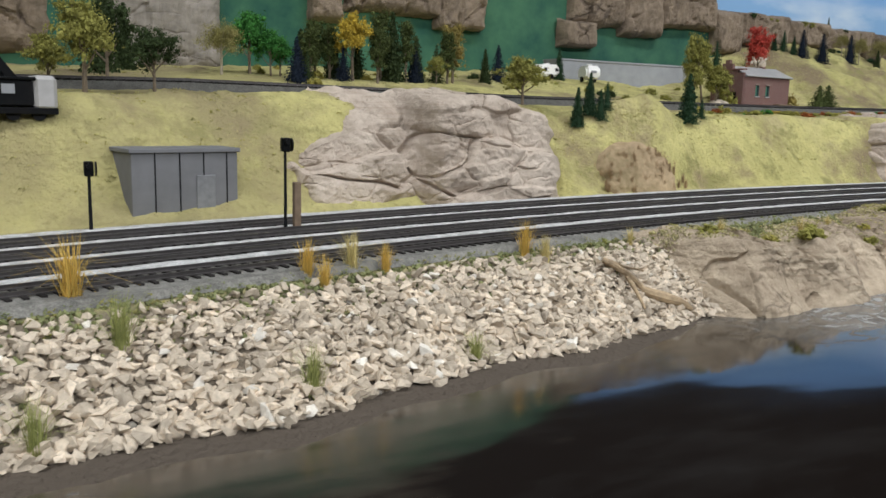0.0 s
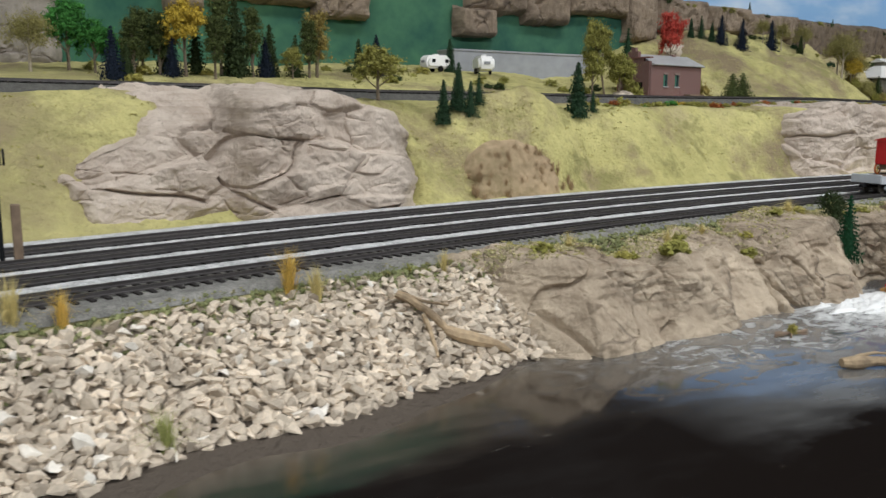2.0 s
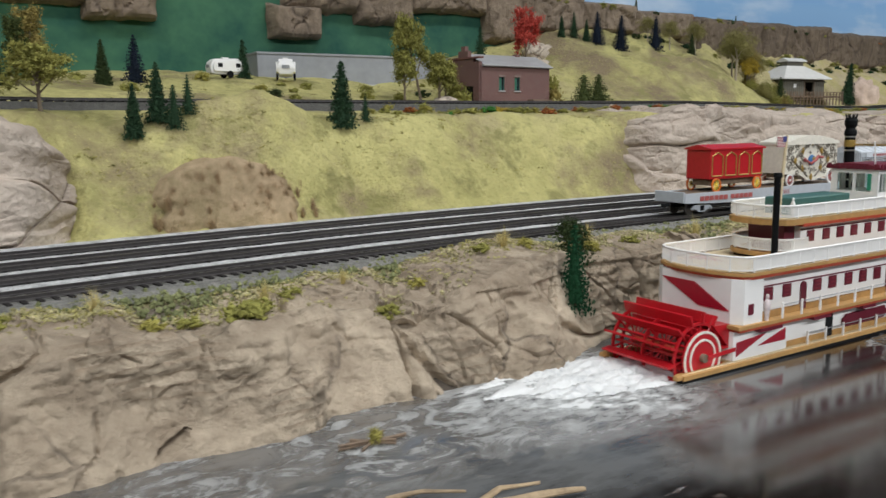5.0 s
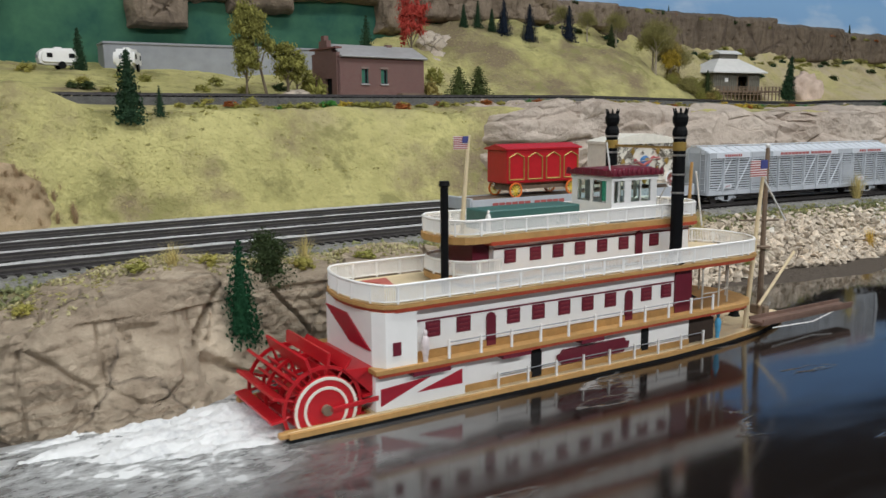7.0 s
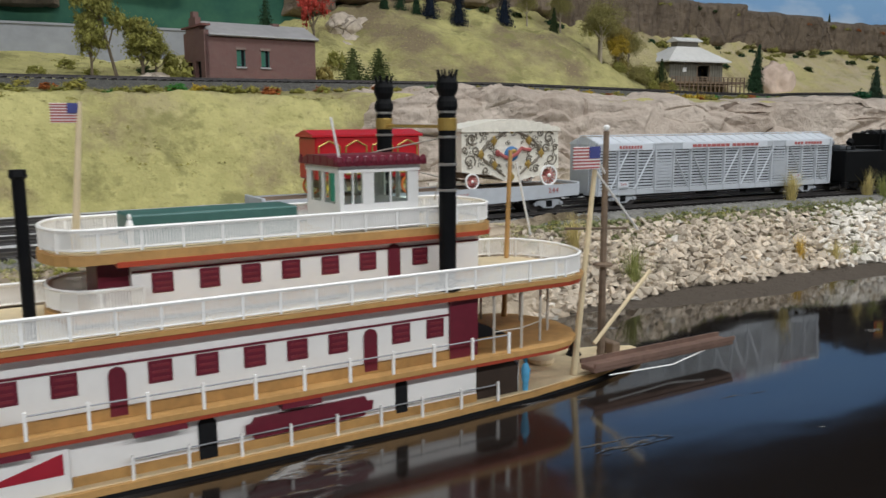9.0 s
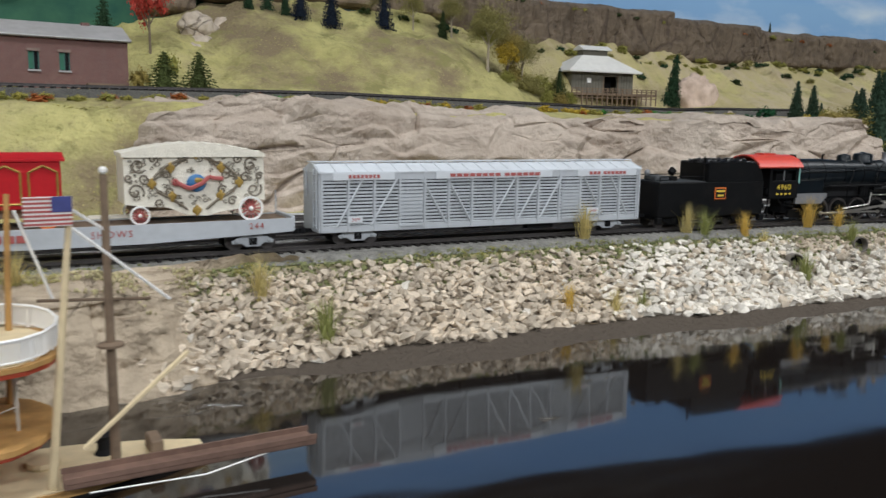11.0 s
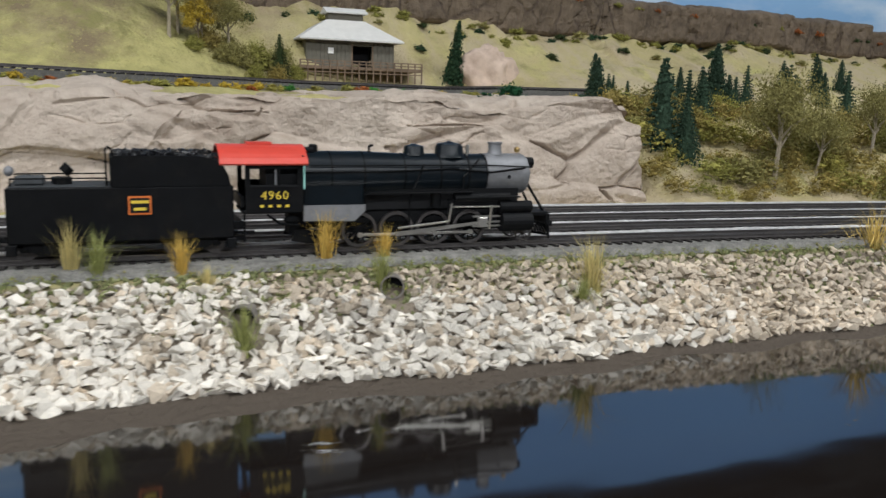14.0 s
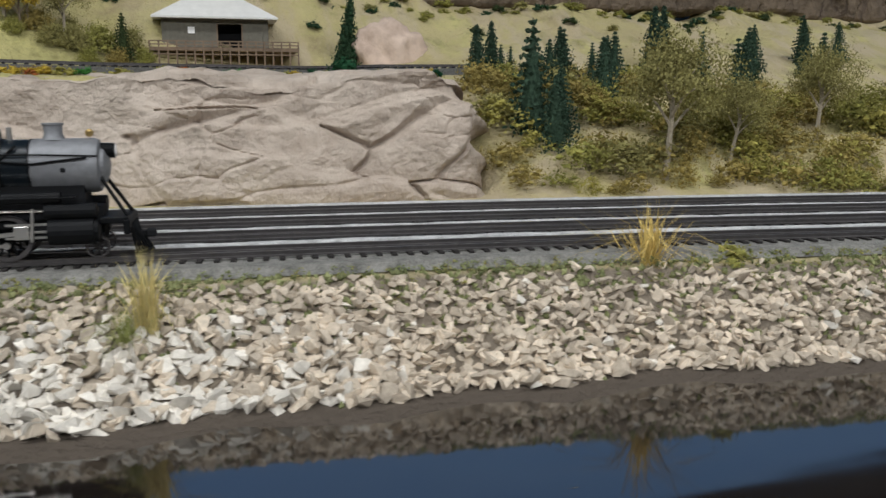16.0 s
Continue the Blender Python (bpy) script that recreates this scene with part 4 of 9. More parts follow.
def bank_place(u, v):
    x = 0.455 + (1.275 - 0.455) * u
    yb_, yl_ = shore(x), yt(x) - 0.03
    zt = 0.046 + 0.006 * math.sin(x * 17) + 0.003 * math.sin(x * 41)
    e = 1 - min(1.0, min(u / 0.07, (1 - u) / 0.16))
    if v < 0.62:
        k = v / 0.62
        return (x, yb_ - 0.019 + (0.037 + 0.03 * e) * k + 0.02 * e, -0.006 + (zt + 0.002 - 0.02 * e) * k), (0, -1, 0.3 * k)
    k = (v - 0.62) / 0.38
    y0 = yb_ + 0.018 + 0.05 * e
    return (x, y0 + (yl_ + 0.008 - y0) * k, zt - 0.004 - 0.02 * e * (1 - k) + 0.003 * k), (0, -0.3 * (1 - k), 1)


def bank_bulge(p):
    lay = 0.0009 * abs(math.sin(p.z * 560 + 2.0 * fbm(p.x * 20, p.z * 20))) * smooth01((p.z - 0.018) / 0.012)
    flat = 0.35 if p.z > 0.041 else 1.0
    return 0.004 + flat * (cell_rock(p, (17, 9, 13), 0.013, 0.008) + grit(p, 0.007) + 0.0045 * (0.35 - abs(fbm(p.x * 24, p.y * 20, p.z * 12, 3))) + 0.003 * fbm(p.x * 60, p.y * 60, p.z * 60, 3)) + lay * flat


bm = sheet(640, 130, bank_place, bank_bulge)
BANK = np.array([v.co[:] for v in bm.verts])


def bank_top(x, y):
    """Height of the rock bank's surface nearest to a place."""
    near = BANK[np.abs(BANK[:, 0] - x) < 0.004]
    d = (near[:, 0] - x) ** 2 + (near[:, 1] - y) ** 2
    return float(near[d < d.min() + 4e-6][:, 2].max())


solid("river_bank_rock", bm, M["bank_rock"], "layered tan rock bank above the river", "rock")


# ---- backdrop ----
def sky_material():
    m = mat("painted_sky", (0.25, 0.45, 0.72), 0.9, scale=1.5, vary=0.06)
    N, L = m.node_tree.nodes, m.node_tree.links
    p = N["Principled BSDF"]
    src = p.inputs["Base Color"].links[0].from_socket
    tc = next(n for n in N if n.type == "TEX_COORD")
    mp = N.new("ShaderNodeMapping")
    mp.inputs["Scale"].default_value = (1, 1, 3)
    n = N.new("ShaderNodeTexNoise")
    n.inputs["Scale"].default_value, n.inputs["Detail"].default_value = 4, 8
    r = N.new("ShaderNodeMapRange")
    r.inputs["From Min"].default_value, r.inputs["From Max"].default_value, r.inputs["To Max"].default_value = 0.48, 0.72, 0.8
    x = N.new("ShaderNodeMix")
    x.data_type = "RGBA"
    x.inputs[7].default_value = (0.78, 0.84, 0.88, 1)
    L.new(tc.outputs["Object"], mp.inputs[0])
    L.new(mp.outputs[0], n.inputs["Vector"])
    L.new(n.outputs[0], r.inputs["Value"])
    sz = N.new("ShaderNodeSeparateXYZ")
    L.new(tc.outputs["Object"], sz.inputs[0])
    low = N.new("ShaderNodeMapRange")
    low.inputs["From Min"].default_value, low.inputs["From Max"].default_value = 0.44, 0.37
    L.new(sz.outputs["Z"], low.inputs["Value"])
    lm = N.new("ShaderNodeMath")
    lm.operation = "MULTIPLY"
    L.new(low.outputs[0], lm.inputs[0])
    L.new(r.outputs[0], lm.inputs[1])
    L.new(lm.outputs[0], x.inputs[0])
    deep = N.new("ShaderNodeMix")
    deep.data_type = "RGBA"
    deep.inputs[6].default_value = (0.17, 0.36, 0.70, 1)
    L.new(low.outputs[0], deep.inputs[0])
    L.new(src, deep.inputs[7])
    L.new(deep.outputs[2], x.inputs[6])
    L.new(x.outputs[2], p.inputs["Base Color"])
    return m


solid("backdrop", prism(B(), [(-1.2, 0.0), (4.6, 0.0), (4.6, 0.64), (2.6, 0.58), (1.75, 0.51), (1.3, 0.43), (-1.2, 0.43)], 1.26, 1.28), sky_material(), "blue painted sky backdrop with faint clouds", "backdrop", kind="structure")
green_m = mat("painted_forest", (0.07, 0.19, 0.10), 0.9, scale=22, second=(0.016, 0.085, 0.062), mix=(0.42, 0.66), detail=12)
bm = B()
out = [(-1.0, 0.1), (1.42, 0.1)] + [(1.42 - 2.42 * k / 40, 0.333 + 0.006 * math.sin(k * 1.3) + 0.17 * smooth01(k / 14)) for k in range(41)]
prism(bm, out, 1.243, 1.256)
solid("forest_backdrop", bm, green_m, "dark green painted forest board behind the layout", "backdrop", kind="structure")


def slab(x0, x1, z0, z1, y0=1.215, thick=0.03, seed=0, mat_key="cliff", cells=(22, 20, 16)):
    """A bark-like cliff slab hung on the backdrop."""
    cx, cz, hx, hz = (x0 + x1) / 2, (z0 + z1) / 2, (x1 - x0) / 2, (z1 - z0) / 2
    off = Vector((seed * 3.7, 0, seed * 1.3))

    def place(u, v):
        a, b = 2 * u - 1, 2 * v - 1
        edge = max(abs(a), abs(b)) ** 10
        wob = 0.05 * noise.noise(Vector((a * 2, b * 2, seed)))
        return (cx + hx * a * (1 + wob), y0 + thick * edge, cz + hz * b * (1 + wob * 1.5)), (0.3 * a * edge, -1, 0.3 * b * edge)

    def bulge(p):
        q = p + off
        flute = 0.0045 * abs(noise.noise(Vector((q.x * 75, 0.0, q.z * 7)))) + 0.0025 * abs(noise.noise(Vector((q.x * 170, 3.0, q.z * 16))))
        return cell_rock(q, cells, 0.010, 0.007) + grit(q, 0.005) - flute + 0.002 * fbm(q.x * 50, q.y * 50, q.z * 25, 4)
    bm = sheet(max(8, int((x1 - x0) * 240)), max(8, int((z1 - z0) * 260)), place, bulge)
    return solid("cliff_slab", bm, M[mat_key], "rough brown bark-like cliff slab on the backdrop" if mat_key != "cliff_grey" else "grey layered cliff slab on the backdrop", "cliff", "cliff slabs")


for k, (x0, x1, z0, z1, key) in enumerate(((-0.35, 0.105, 0.20, 0.40, "cliff"), (0.165, 0.325, 0.175, 0.40, "cliff_grey"), (0.455, 0.512, 0.268, 0.36, "cliff"), (0.51, 0.69, 0.286, 0.40, "cliff"), (0.67, 0.765, 0.271, 0.33, "cliff"), (0.915, 1.0, 0.255, 0.305, "cliff"), (0.935, 1.06, 0.295, 0.41, "cliff"), (1.05, 1.15, 0.282, 0.40, "cliff"), (1.14, 1.29, 0.305, 0.39, "cliff"), (1.28, 1.36, 0.262, 0.350, "cliff"), (1.35, 1.50, 0.285, 0.352, "cliff"), (1.48, 1.62, 0.290, 0.345, "cliff"), (1.60, 1.77, 0.285, 0.338, "cliff"))):
    slab(x0, x1, z0, z1, seed=k + 1, mat_key=key)
for k in range(8):
    x0 = 1.72 + 0.22 * k
    slab(x0, x0 + 0.26, 0.243 + 0.004 * math.sin(k * 2.1), 0.333 - 0.0045 * k + 0.005 * math.sin(k * 1.7), y0=1.212 + 0.004 * (k % 2), seed=20 + k, mat_key="cliff_far", cells=(30, 20, 9))

# ---- train ----
RAILTOP = ROADBED + 0.0022 + 0.0025


def on_track(x, off=0.0, z=0.0):
    """Pose on the front track: x ahead along the line, origin on the rail's top between the rails."""
    s = slope_t(x)
    k = 1 / math.hypot(1, s)
    c = GAUGE / 2 + off
    return Matrix.Translation((x - s * k * c, yt(x) + k * c, RAILTOP + z)) @ Matrix.Rotation(math.atan(s), 4, "Z")


def wheel(bm, x, y, z, r, w=0.0022, tread=True):
    m = Matrix.Translation((x, y, z)) @ Matrix.Rotation(radians(90), 4, "X")
    lathe(bm, ((r * 0.2, -w / 2), (r * 0.82, -w / 2), (r * 0.86, -w / 2 - 0.0002), (r, -w / 2), (r, w / 2), (r * 1.06, w / 2 * 1.05), (r * 0.2, w / 2 * 1.05)), m, 20)


def spoked(bm, x, y, z, r, n=12, t=0.0008, w=0.0016):
    ring(bm, (x, z), r * 0.84, r, y - w / 2, y + w / 2, 24)
    for k in range(n):
        a = 2 * math.pi * k / n
        rod(bm, (x, y, z), (x + r * 0.86 * math.cos(a), y, z + r * 0.86 * math.sin(a)), t / 2, n=4)
    ball(bm, (x, y - w * 0.2, z), r * 0.2, 8)


def truck(parent, x, material, wheelbase=0.0205, r=0.0055, yside=0.0135, label="silver side frames and wheels"):
    """A two-axle truck: side frames with springs, wheels and axles."""
    t = part("truck", box(B(), x - 0.004, x + 0.004, -yside, yside, 0.0055, 0.008, 0.0004), M["dark"], parent, label)
    for sy in (-1, 1):
        bm = B()
        y = sy * yside
        h = wheelbase / 2
        prism(bm, [(x - h - 0.003, 0.0058), (x - h + 0.001, 0.0082), (x - 0.004, 0.0092), (x + 0.004, 0.0092), (x + h - 0.001, 0.0082), (x + h + 0.003, 0.0058), (x + h + 0.002, 0.0042), (x + h - 0.003, 0.0045), (x + 0.004, 0.0024), (x - 0.004, 0.0024), (x - h + 0.003, 0.0045), (x - h - 0.002, 0.0042)], y - 0.0007, y + 0.0007)
        part("side_frame", bm, material, t)
        bm = B()
        for k in (-1, 0, 1):
            rod(bm, (x + k * 0.0017, y + sy * 0.0008, 0.0035), (x + k * 0.0017, y + sy * 0.0008, 0.0078), 0.0008, n=6)
        part("spring", bm, M["dark"], t)
        for q in (-h, h):
            part("journal_box", ball(B(), (x + q, y + sy * 0.0007, 0.0057), 0.0014, 8), material, t)
    for q in (-wheelbase / 2, wheelbase / 2):
        bm = B()
        rod(bm, (x + q, -0.0105, r), (x + q, 0.0105, r), 0.001, n=8)
        for y in (-0.0085, 0.0085):
            wheel(bm, x + q, y, r, r)
        part("wheelset", bm, M["rail"], t)
    return t


def coupler(parent, x, d):
    bm = box(B(), min(x, x + d * 0.006), max(x, x + d * 0.006), -0.0012, 0.0012, 0.0075, 0.0098, 0.0003)
    box(bm, min(x + d * 0.005, x + d * 0.009), max(x + d * 0.005, x + d * 0.009), -0.002, 0.0022, 0.007, 0.0104, 0.0005)
    part("coupler", bm, M["dark"], parent)


def bars(text_widths, x0, x1, z, h, y, parent, material, name="sign_band_mark"):
    """Plain bars in place of names."""
    total = sum(text_widths) + 0.5 * (len(text_widths) - 1)
    k = (x1 - x0) / total
    x = x0
    for w in text_widths:
        n = max(1, int(w))
        for j in range(n):
            a = x + k * w * j / n
            part(name, box(B(), a + 0.0003, a + k * w / n - 0.0006, y - 0.0002, y, z - h / 2, z + h / 2), material, parent)
        x += k * (w + 0.5)


def stock_car(m):
    car = thing("stock_car", m, "long silver-grey slatted circus stock car with red marks", "railway car")
    L2, W2 = 0.1262, 0.0165
    # solid near-black box, painted as the shaded interior between the slats
    body = part("body", box(B(), -L2 + 0.001, L2 - 0.001, -W2 + 0.0016, W2 - 0.0016, 0.0105, 0.0462), M["dark"], car, "near-black block painted as shade behind the slats")
    for sy in (-1, 1):
        y0 = sy * W2
        for k in range(13):
            z = 0.0132 + k * 0.00222
            part("slat", box(B(), -L2, L2, y0 - 0.0006, y0 + 0.0006, z, z + 0.00135, 0.0001), M["silver"], car)
        part("sill", box(B(), -L2, L2, y0 - 0.0009, y0 + 0.0009, 0.0085, 0.0128, 0.0002), M["silver"], car)
        part("letter_board", box(B(), -L2, L2, y0 - 0.0009, y0 + 0.0009, 0.0418, 0.0466, 0.0002), M["silver"], car)
        for k in range(15):
            x = -L2 + 0.001 + k * (2 * L2 - 0.002) / 14
            part("post", box(B(), x - 0.0008, x + 0.0008, y0 - 0.0014, y0 + 0.0014, 0.0088, 0.0462, 0.0002), M["silver"], car)
        for x0, x1 in ((-0.115, -0.098), (-0.092, -0.074), (-0.038, -0.056), (-0.019, -0.037), (0.019, 0.037), (0.037, 0.055), (0.092, 0.074), (0.115, 0.098), (-0.002, 0.016)):
            part("brace", rod(B(), (x0, y0 + sy * 0.0009, 0.0125), (x1, y0 + sy * 0.0009, 0.042), 0.0008, n=4), M["silver"], car)
        for x in (-0.064, 0.064):
            d = part("door", box(B(), x - 0.0085, x + 0.0085, y0 + sy * 0.0002, y0 + sy * 0.0016, 0.0108, 0.0128, 0.0002), M["silver"], car)
            for k in range(12):
                z = 0.0135 + k * 0.0024
                part("door_slat", box(B(), x - 0.0085, x + 0.0085, y0 + sy * 0.0008 - 0.0005, y0 + sy * 0.0008 + 0.0005, z, z + 0.0015), M["silver"], d)
        if sy < 0:
            for sets, a, b in (((8,), -0.108, -0.086), ((8, 6), -0.036, 0.036), ((3, 6), 0.078, 0.112)):
                part("sign_band", box(B(), a - 0.01, b + 0.01, y0 - 0.0019, y0 - 0.0011, 0.0420, 0.0466), M["silver_roof"], car, "pale name board with red marks")
                bars(sets, a, b, 0.0443, 0.0022, y0 - 0.0020, car, M["redletter"])
            for x in (-0.103, 0.083):
                p = part("number_board", box(B(), x - 0.005, x + 0.005, y0 - 0.0019, y0 - 0.0011, 0.0145, 0.0185), M["silver_roof"], car)
                letters("349", 0.0034, pose(x, y0 - 0.0020, 0.0165, 90, 0, 0), M["redletter"], p, spread=1.15)
    # roof with raised running board and ribs
    bm = B()
    prism(bm, [(-W2 - 0.0012, 0.0464), (-W2 - 0.0012, 0.0472), (-0.004, 0.0518), (0.004, 0.0518), (W2 + 0.0012, 0.0472), (W2 + 0.0012, 0.0464)], -L2 - 0.001, L2 + 0.001, "x")
    roof = part("roof", bm, M["silver_roof"], car, "pale ribbed metal roof")
    for k in range(25):
        x = -L2 + k * 2 * L2 / 24
        for sy in (-1, 1):
            part("roof_rib", rod(B(), (x, sy * (W2 + 0.0008), 0.0474), (x, sy * 0.004, 0.0520), 0.0006, n=4), M["silver_roof"], roof)
    for y in (-0.0028, 0, 0.0028):
        part("running_board", box(B(), -L2 - 0.002, L2 + 0.002, y - 0.0012, y + 0.0012, 0.0526, 0.0532), M["silver_roof"], roof)
    for sx in (-1, 1):
        end = part("end_wall", box(B(), sx * L2 - 0.0008, sx * L2 + 0.0008, -W2, W2, 0.0085, 0.0475, 0.0003), M["silver"], car)
        lad = part("ladder", rod(B(), (sx * (L2 + 0.0018), -0.0148, 0.011), (sx * (L2 + 0.0018), -0.0148, 0.049), 0.0005, n=5), M["silver"], car)
        bm = B()
        rod(bm, (sx * (L2 + 0.0018), -0.0085, 0.011), (sx * (L2 + 0.0018), -0.0085, 0.049), 0.0005, n=5)
        for k in range(7):
            rod(bm, (sx * (L2 + 0.0018), -0.0148, 0.013 + k * 0.0054), (sx * (L2 + 0.0018), -0.0085, 0.013 + k * 0.0054), 0.0004, n=4)
        part("rung", bm, M["silver"], lad)
        bm = rod(B(), (sx * (L2 + 0.002), 0.006, 0.03), (sx * (L2 + 0.002), 0.006, 0.05), 0.0005, n=5)
        m_ = Matrix.Translation((sx * (L2 + 0.003), 0.006, 0.036)) @ Matrix.Rotation(radians(90), 4, "Y")
        lathe(bm, ((0.0016, 0), (0.003, 0.0002), (0.003, 0.0006), (0.0016, 0.0008)), m_, 12)
        part("brake_wheel", bm, M["silver"], car)
        coupler(car, sx * L2, sx)
        truck(car, sx * 0.1, M["silver"])
    part("underframe", box(B(), -L2 + 0.004, L2 - 0.004, -0.006, 0.006, 0.0065, 0.0106), M["dark"], car)
    part("brake_cylinder", rod(B(), (-0.02, -0.009, 0.0085), (0.0, -0.009, 0.0085), 0.0026, n=10), M["dark"], car)
    part("equipment_box", box(B(), 0.03, 0.052, -0.013, -0.006, 0.0045, 0.0095, 0.0004), M["dark"], car)
    part("side_ladder", rod(B(), (L2 - 0.004, -W2 - 0.002, 0.01), (L2 - 0.004, -W2 - 0.002, 0.047), 0.0005, n=5), M["silver"], car)
    return car


def flat_car(m):
    car = thing("flat_car", m, "silver-grey circus flat car with red lettering, carrying show wagons", "railway car")
    L2, W2 = 0.118, 0.0165
    part("deck", box(B(), -L2, L2, -W2, W2, 0.0165, 0.0185, 0.0003), M["brown_wood"], car, "dark plank deck")
    for sy in (-1, 1):
        prof = [(-L2, 0.0110), (-L2, 0.0192), (L2, 0.0192), (L2, 0.0110), (L2 - 0.03, 0.0098), (0.03, 0.0080), (-0.03, 0.0080), (-L2 + 0.03, 0.0098)]
        part("side_sill", prism(B(), prof, sy * W2 - 0.0008, sy * W2 + 0.0008), M["silver"], car)
    for x in (-0.09, -0.045, 0.0, 0.045, 0.09):
        part("cross_beam", box(B(), x - 0.002, x + 0.002, -W2, W2, 0.010, 0.0165), M["dark"], car)
    letters("244", 0.0052, pose(L2 - 0.0235, -W2 - 0.0011, 0.0152, 90, 0, 0), M["redletter"], car, "small red number", 1.25)
    letters("SHOWS", 0.0056, pose(0.012, -W2 - 0.0011, 0.0142, 90, 0, 0), M["redletter"], car, "red lettering", 1.25)
    bars((6, 5), -0.1, -0.03, 0.0142, 0.004, -W2 - 0.0011, car, M["redletter"], "side_mark")
    for sx in (-1, 1):
        part("end_sill", box(B(), sx * L2 - 0.0012, sx * L2 + 0.0012, -W2, W2, 0.0112, 0.0205, 0.0004), M["silver"], car)
        truck(car, sx * 0.093, M["silver"])
        coupler(car, sx * L2, sx)
    part("brake_staff", rod(B(), (L2 - 0.002, 0.012, 0.02), (L2 - 0.002, 0.012, 0.034), 0.0005, n=5), M["silver"], car)
    return car


def scroll(bm, x, z, r, y, turns=1.3, d=1, a0=0.0, t=0.00055):
    pts = []
    n = 14
    for k in range(n + 1):
        a = a0 + d * turns * 2 * math.pi * k / n
        q = r * (1 - 0.8 * k / n)
        pts.append((x + q * math.cos(a), y, z + q * math.sin(a)))
    pipe(bm, pts, t, 4)


def carved_wagon(m):
    w = thing("circus_wagon", m, "ivory carved circus wagon with gold scrolls and red spoked wheels", "wagon")
    W2 = 0.0135
    top = [(0.040 - 0.08 * k / 24, 0.0395 + 0.0055 * math.sin(math.pi * k / 24) + 0.0008 * abs(math.sin(k * 1.6))) for k in range(25)]
    low = [(-0.040, 0.012), (-0.030, 0.0105), (-0.016, 0.0095), (-0.006, 0.005), (0.006, 0.004), (0.016, 0.0065), (0.025, 0.0075), (0.030, 0.013), (0.036, 0.0135), (0.041, 0.012)]
    part("body", prism(B(), low + top, -W2, W2), M["ivory"], w)
    part("roof", prism(B(), [(0.041 - 0.082 * k / 24, 0.0402 + 0.0058 * math.sin(math.pi * k / 24) + 0.0012 * abs(math.sin(k * 1.6))) for k in range(25)] + [(-0.041, 0.0386), (0.041, 0.0386)], -W2 - 0.0016, W2 + 0.0016), M["ivory"], w, "scalloped ivory cornice")
    y = -W2 - 0.0004
    bm = B()
    for sx in (-1, 1):
        pts = [(sx * 0.004, y, 0.0385), (sx * 0.011, y, 0.036), (sx * 0.017, y, 0.0335), (sx * 0.023, y, 0.028), (sx * 0.025, y, 0.0235), (sx * 0.021, y, 0.018), (sx * 0.013, y, 0.014), (sx * 0.006, y, 0.0085)]
        pipe(bm, pts, 0.0008, 5)
        for (sxx, zz, r, d) in ((0.032, 0.034, 0.0045, 1), (0.034, 0.019, 0.005, -1), (0.024, 0.0375, 0.0028, -1), (0.029, 0.0265, 0.0032, 1), (0.017, 0.0285, 0.0028, -1), (0.015, 0.019, 0.003, 1), (0.021, 0.0125, 0.003, 1), (0.0375, 0.027, 0.0025, 1)):
            scroll(bm, sx * sxx, zz, r, y, 1.3, d * sx, 0.6 * sx)
    # small carved flourishes between the large scrolls
    for k in range(150):
        px_, pz_ = rnd.uniform(-0.037, 0.037), rnd.uniform(0.010, 0.041)
        if abs(px_) < 0.013 and 0.017 < pz_ < 0.030 or abs(px_) > 0.022 and pz_ < 0.015 or pz_ > 0.038 + 0.0055 * math.cos(px_ / 0.026):
            continue
        scroll(bm, px_, pz_, rnd.uniform(0.0009, 0.0019), y, 0.9, rnd.choice((-1, 1)), rnd.uniform(0, 6.28), 0.00028)
    for sx in (-1, 1):
        pts = [(sx * (0.002 + 0.024 * k / 16), y, 0.040 - 0.0165 * k / 16 + 0.0007 * (k % 2)) for k in range(17)] + [(sx * (0.026 - 0.021 * k / 14), y, 0.0235 - 0.0155 * k / 14 - 0.0007 * (k % 2)) for k in range(1, 15)]
        pipe(bm, pts, 0.00045, 4)
    part("scrollwork", bm, M["bronze_line"], w, "dark bronze scroll lines")
    for cx, cz in ((0, 0.0405), (-0.025, 0.0235), (0.025, 0.0235), (0, 0.0075), (-0.0145, 0.0325), (0.0145, 0.0325), (-0.014, 0.016), (0.014, 0.016)):
        bm = ball(B(), (cx, y, cz), 0.0022, 8, (1.3, 0.35, 1))
        ball(bm, (cx, y - 0.0003, cz), 0.0034, 8, (0.45, 0.25, 1))
        part("rosette", bm, M["gold"], w, "gold rosette")
    g = part("globe", ball(B(), (0, y, 0.0235), 0.0058, 14, (1, 0.3, 0.9)), M["blue"], w, "blue globe with gold lands and a red ribbon")
    part("globe_lands", ball(B(), (0.001, y - 0.0012, 0.0248), 0.0026, 8, (1.2, 0.3, 0.8)), M["gold"], g)
    bm = B()
    pipe(bm, [(-0.012, y - 0.0016, 0.0245), (-0.0085, y - 0.002, 0.0222), (-0.004, y - 0.0024, 0.0205), (0.003, y - 0.0024, 0.0235), (0.007, y - 0.002, 0.0272), (0.010, y - 0.0016, 0.0262), (0.015, y - 0.0016, 0.0258)], 0.0013, 6)
    scroll(bm, -0.012, 0.0245, 0.0022, y - 0.0014, 1.2, -1, 0, 0.0009)
    part("ribbon", bm, M["redletter"], g, "red ribbon band")
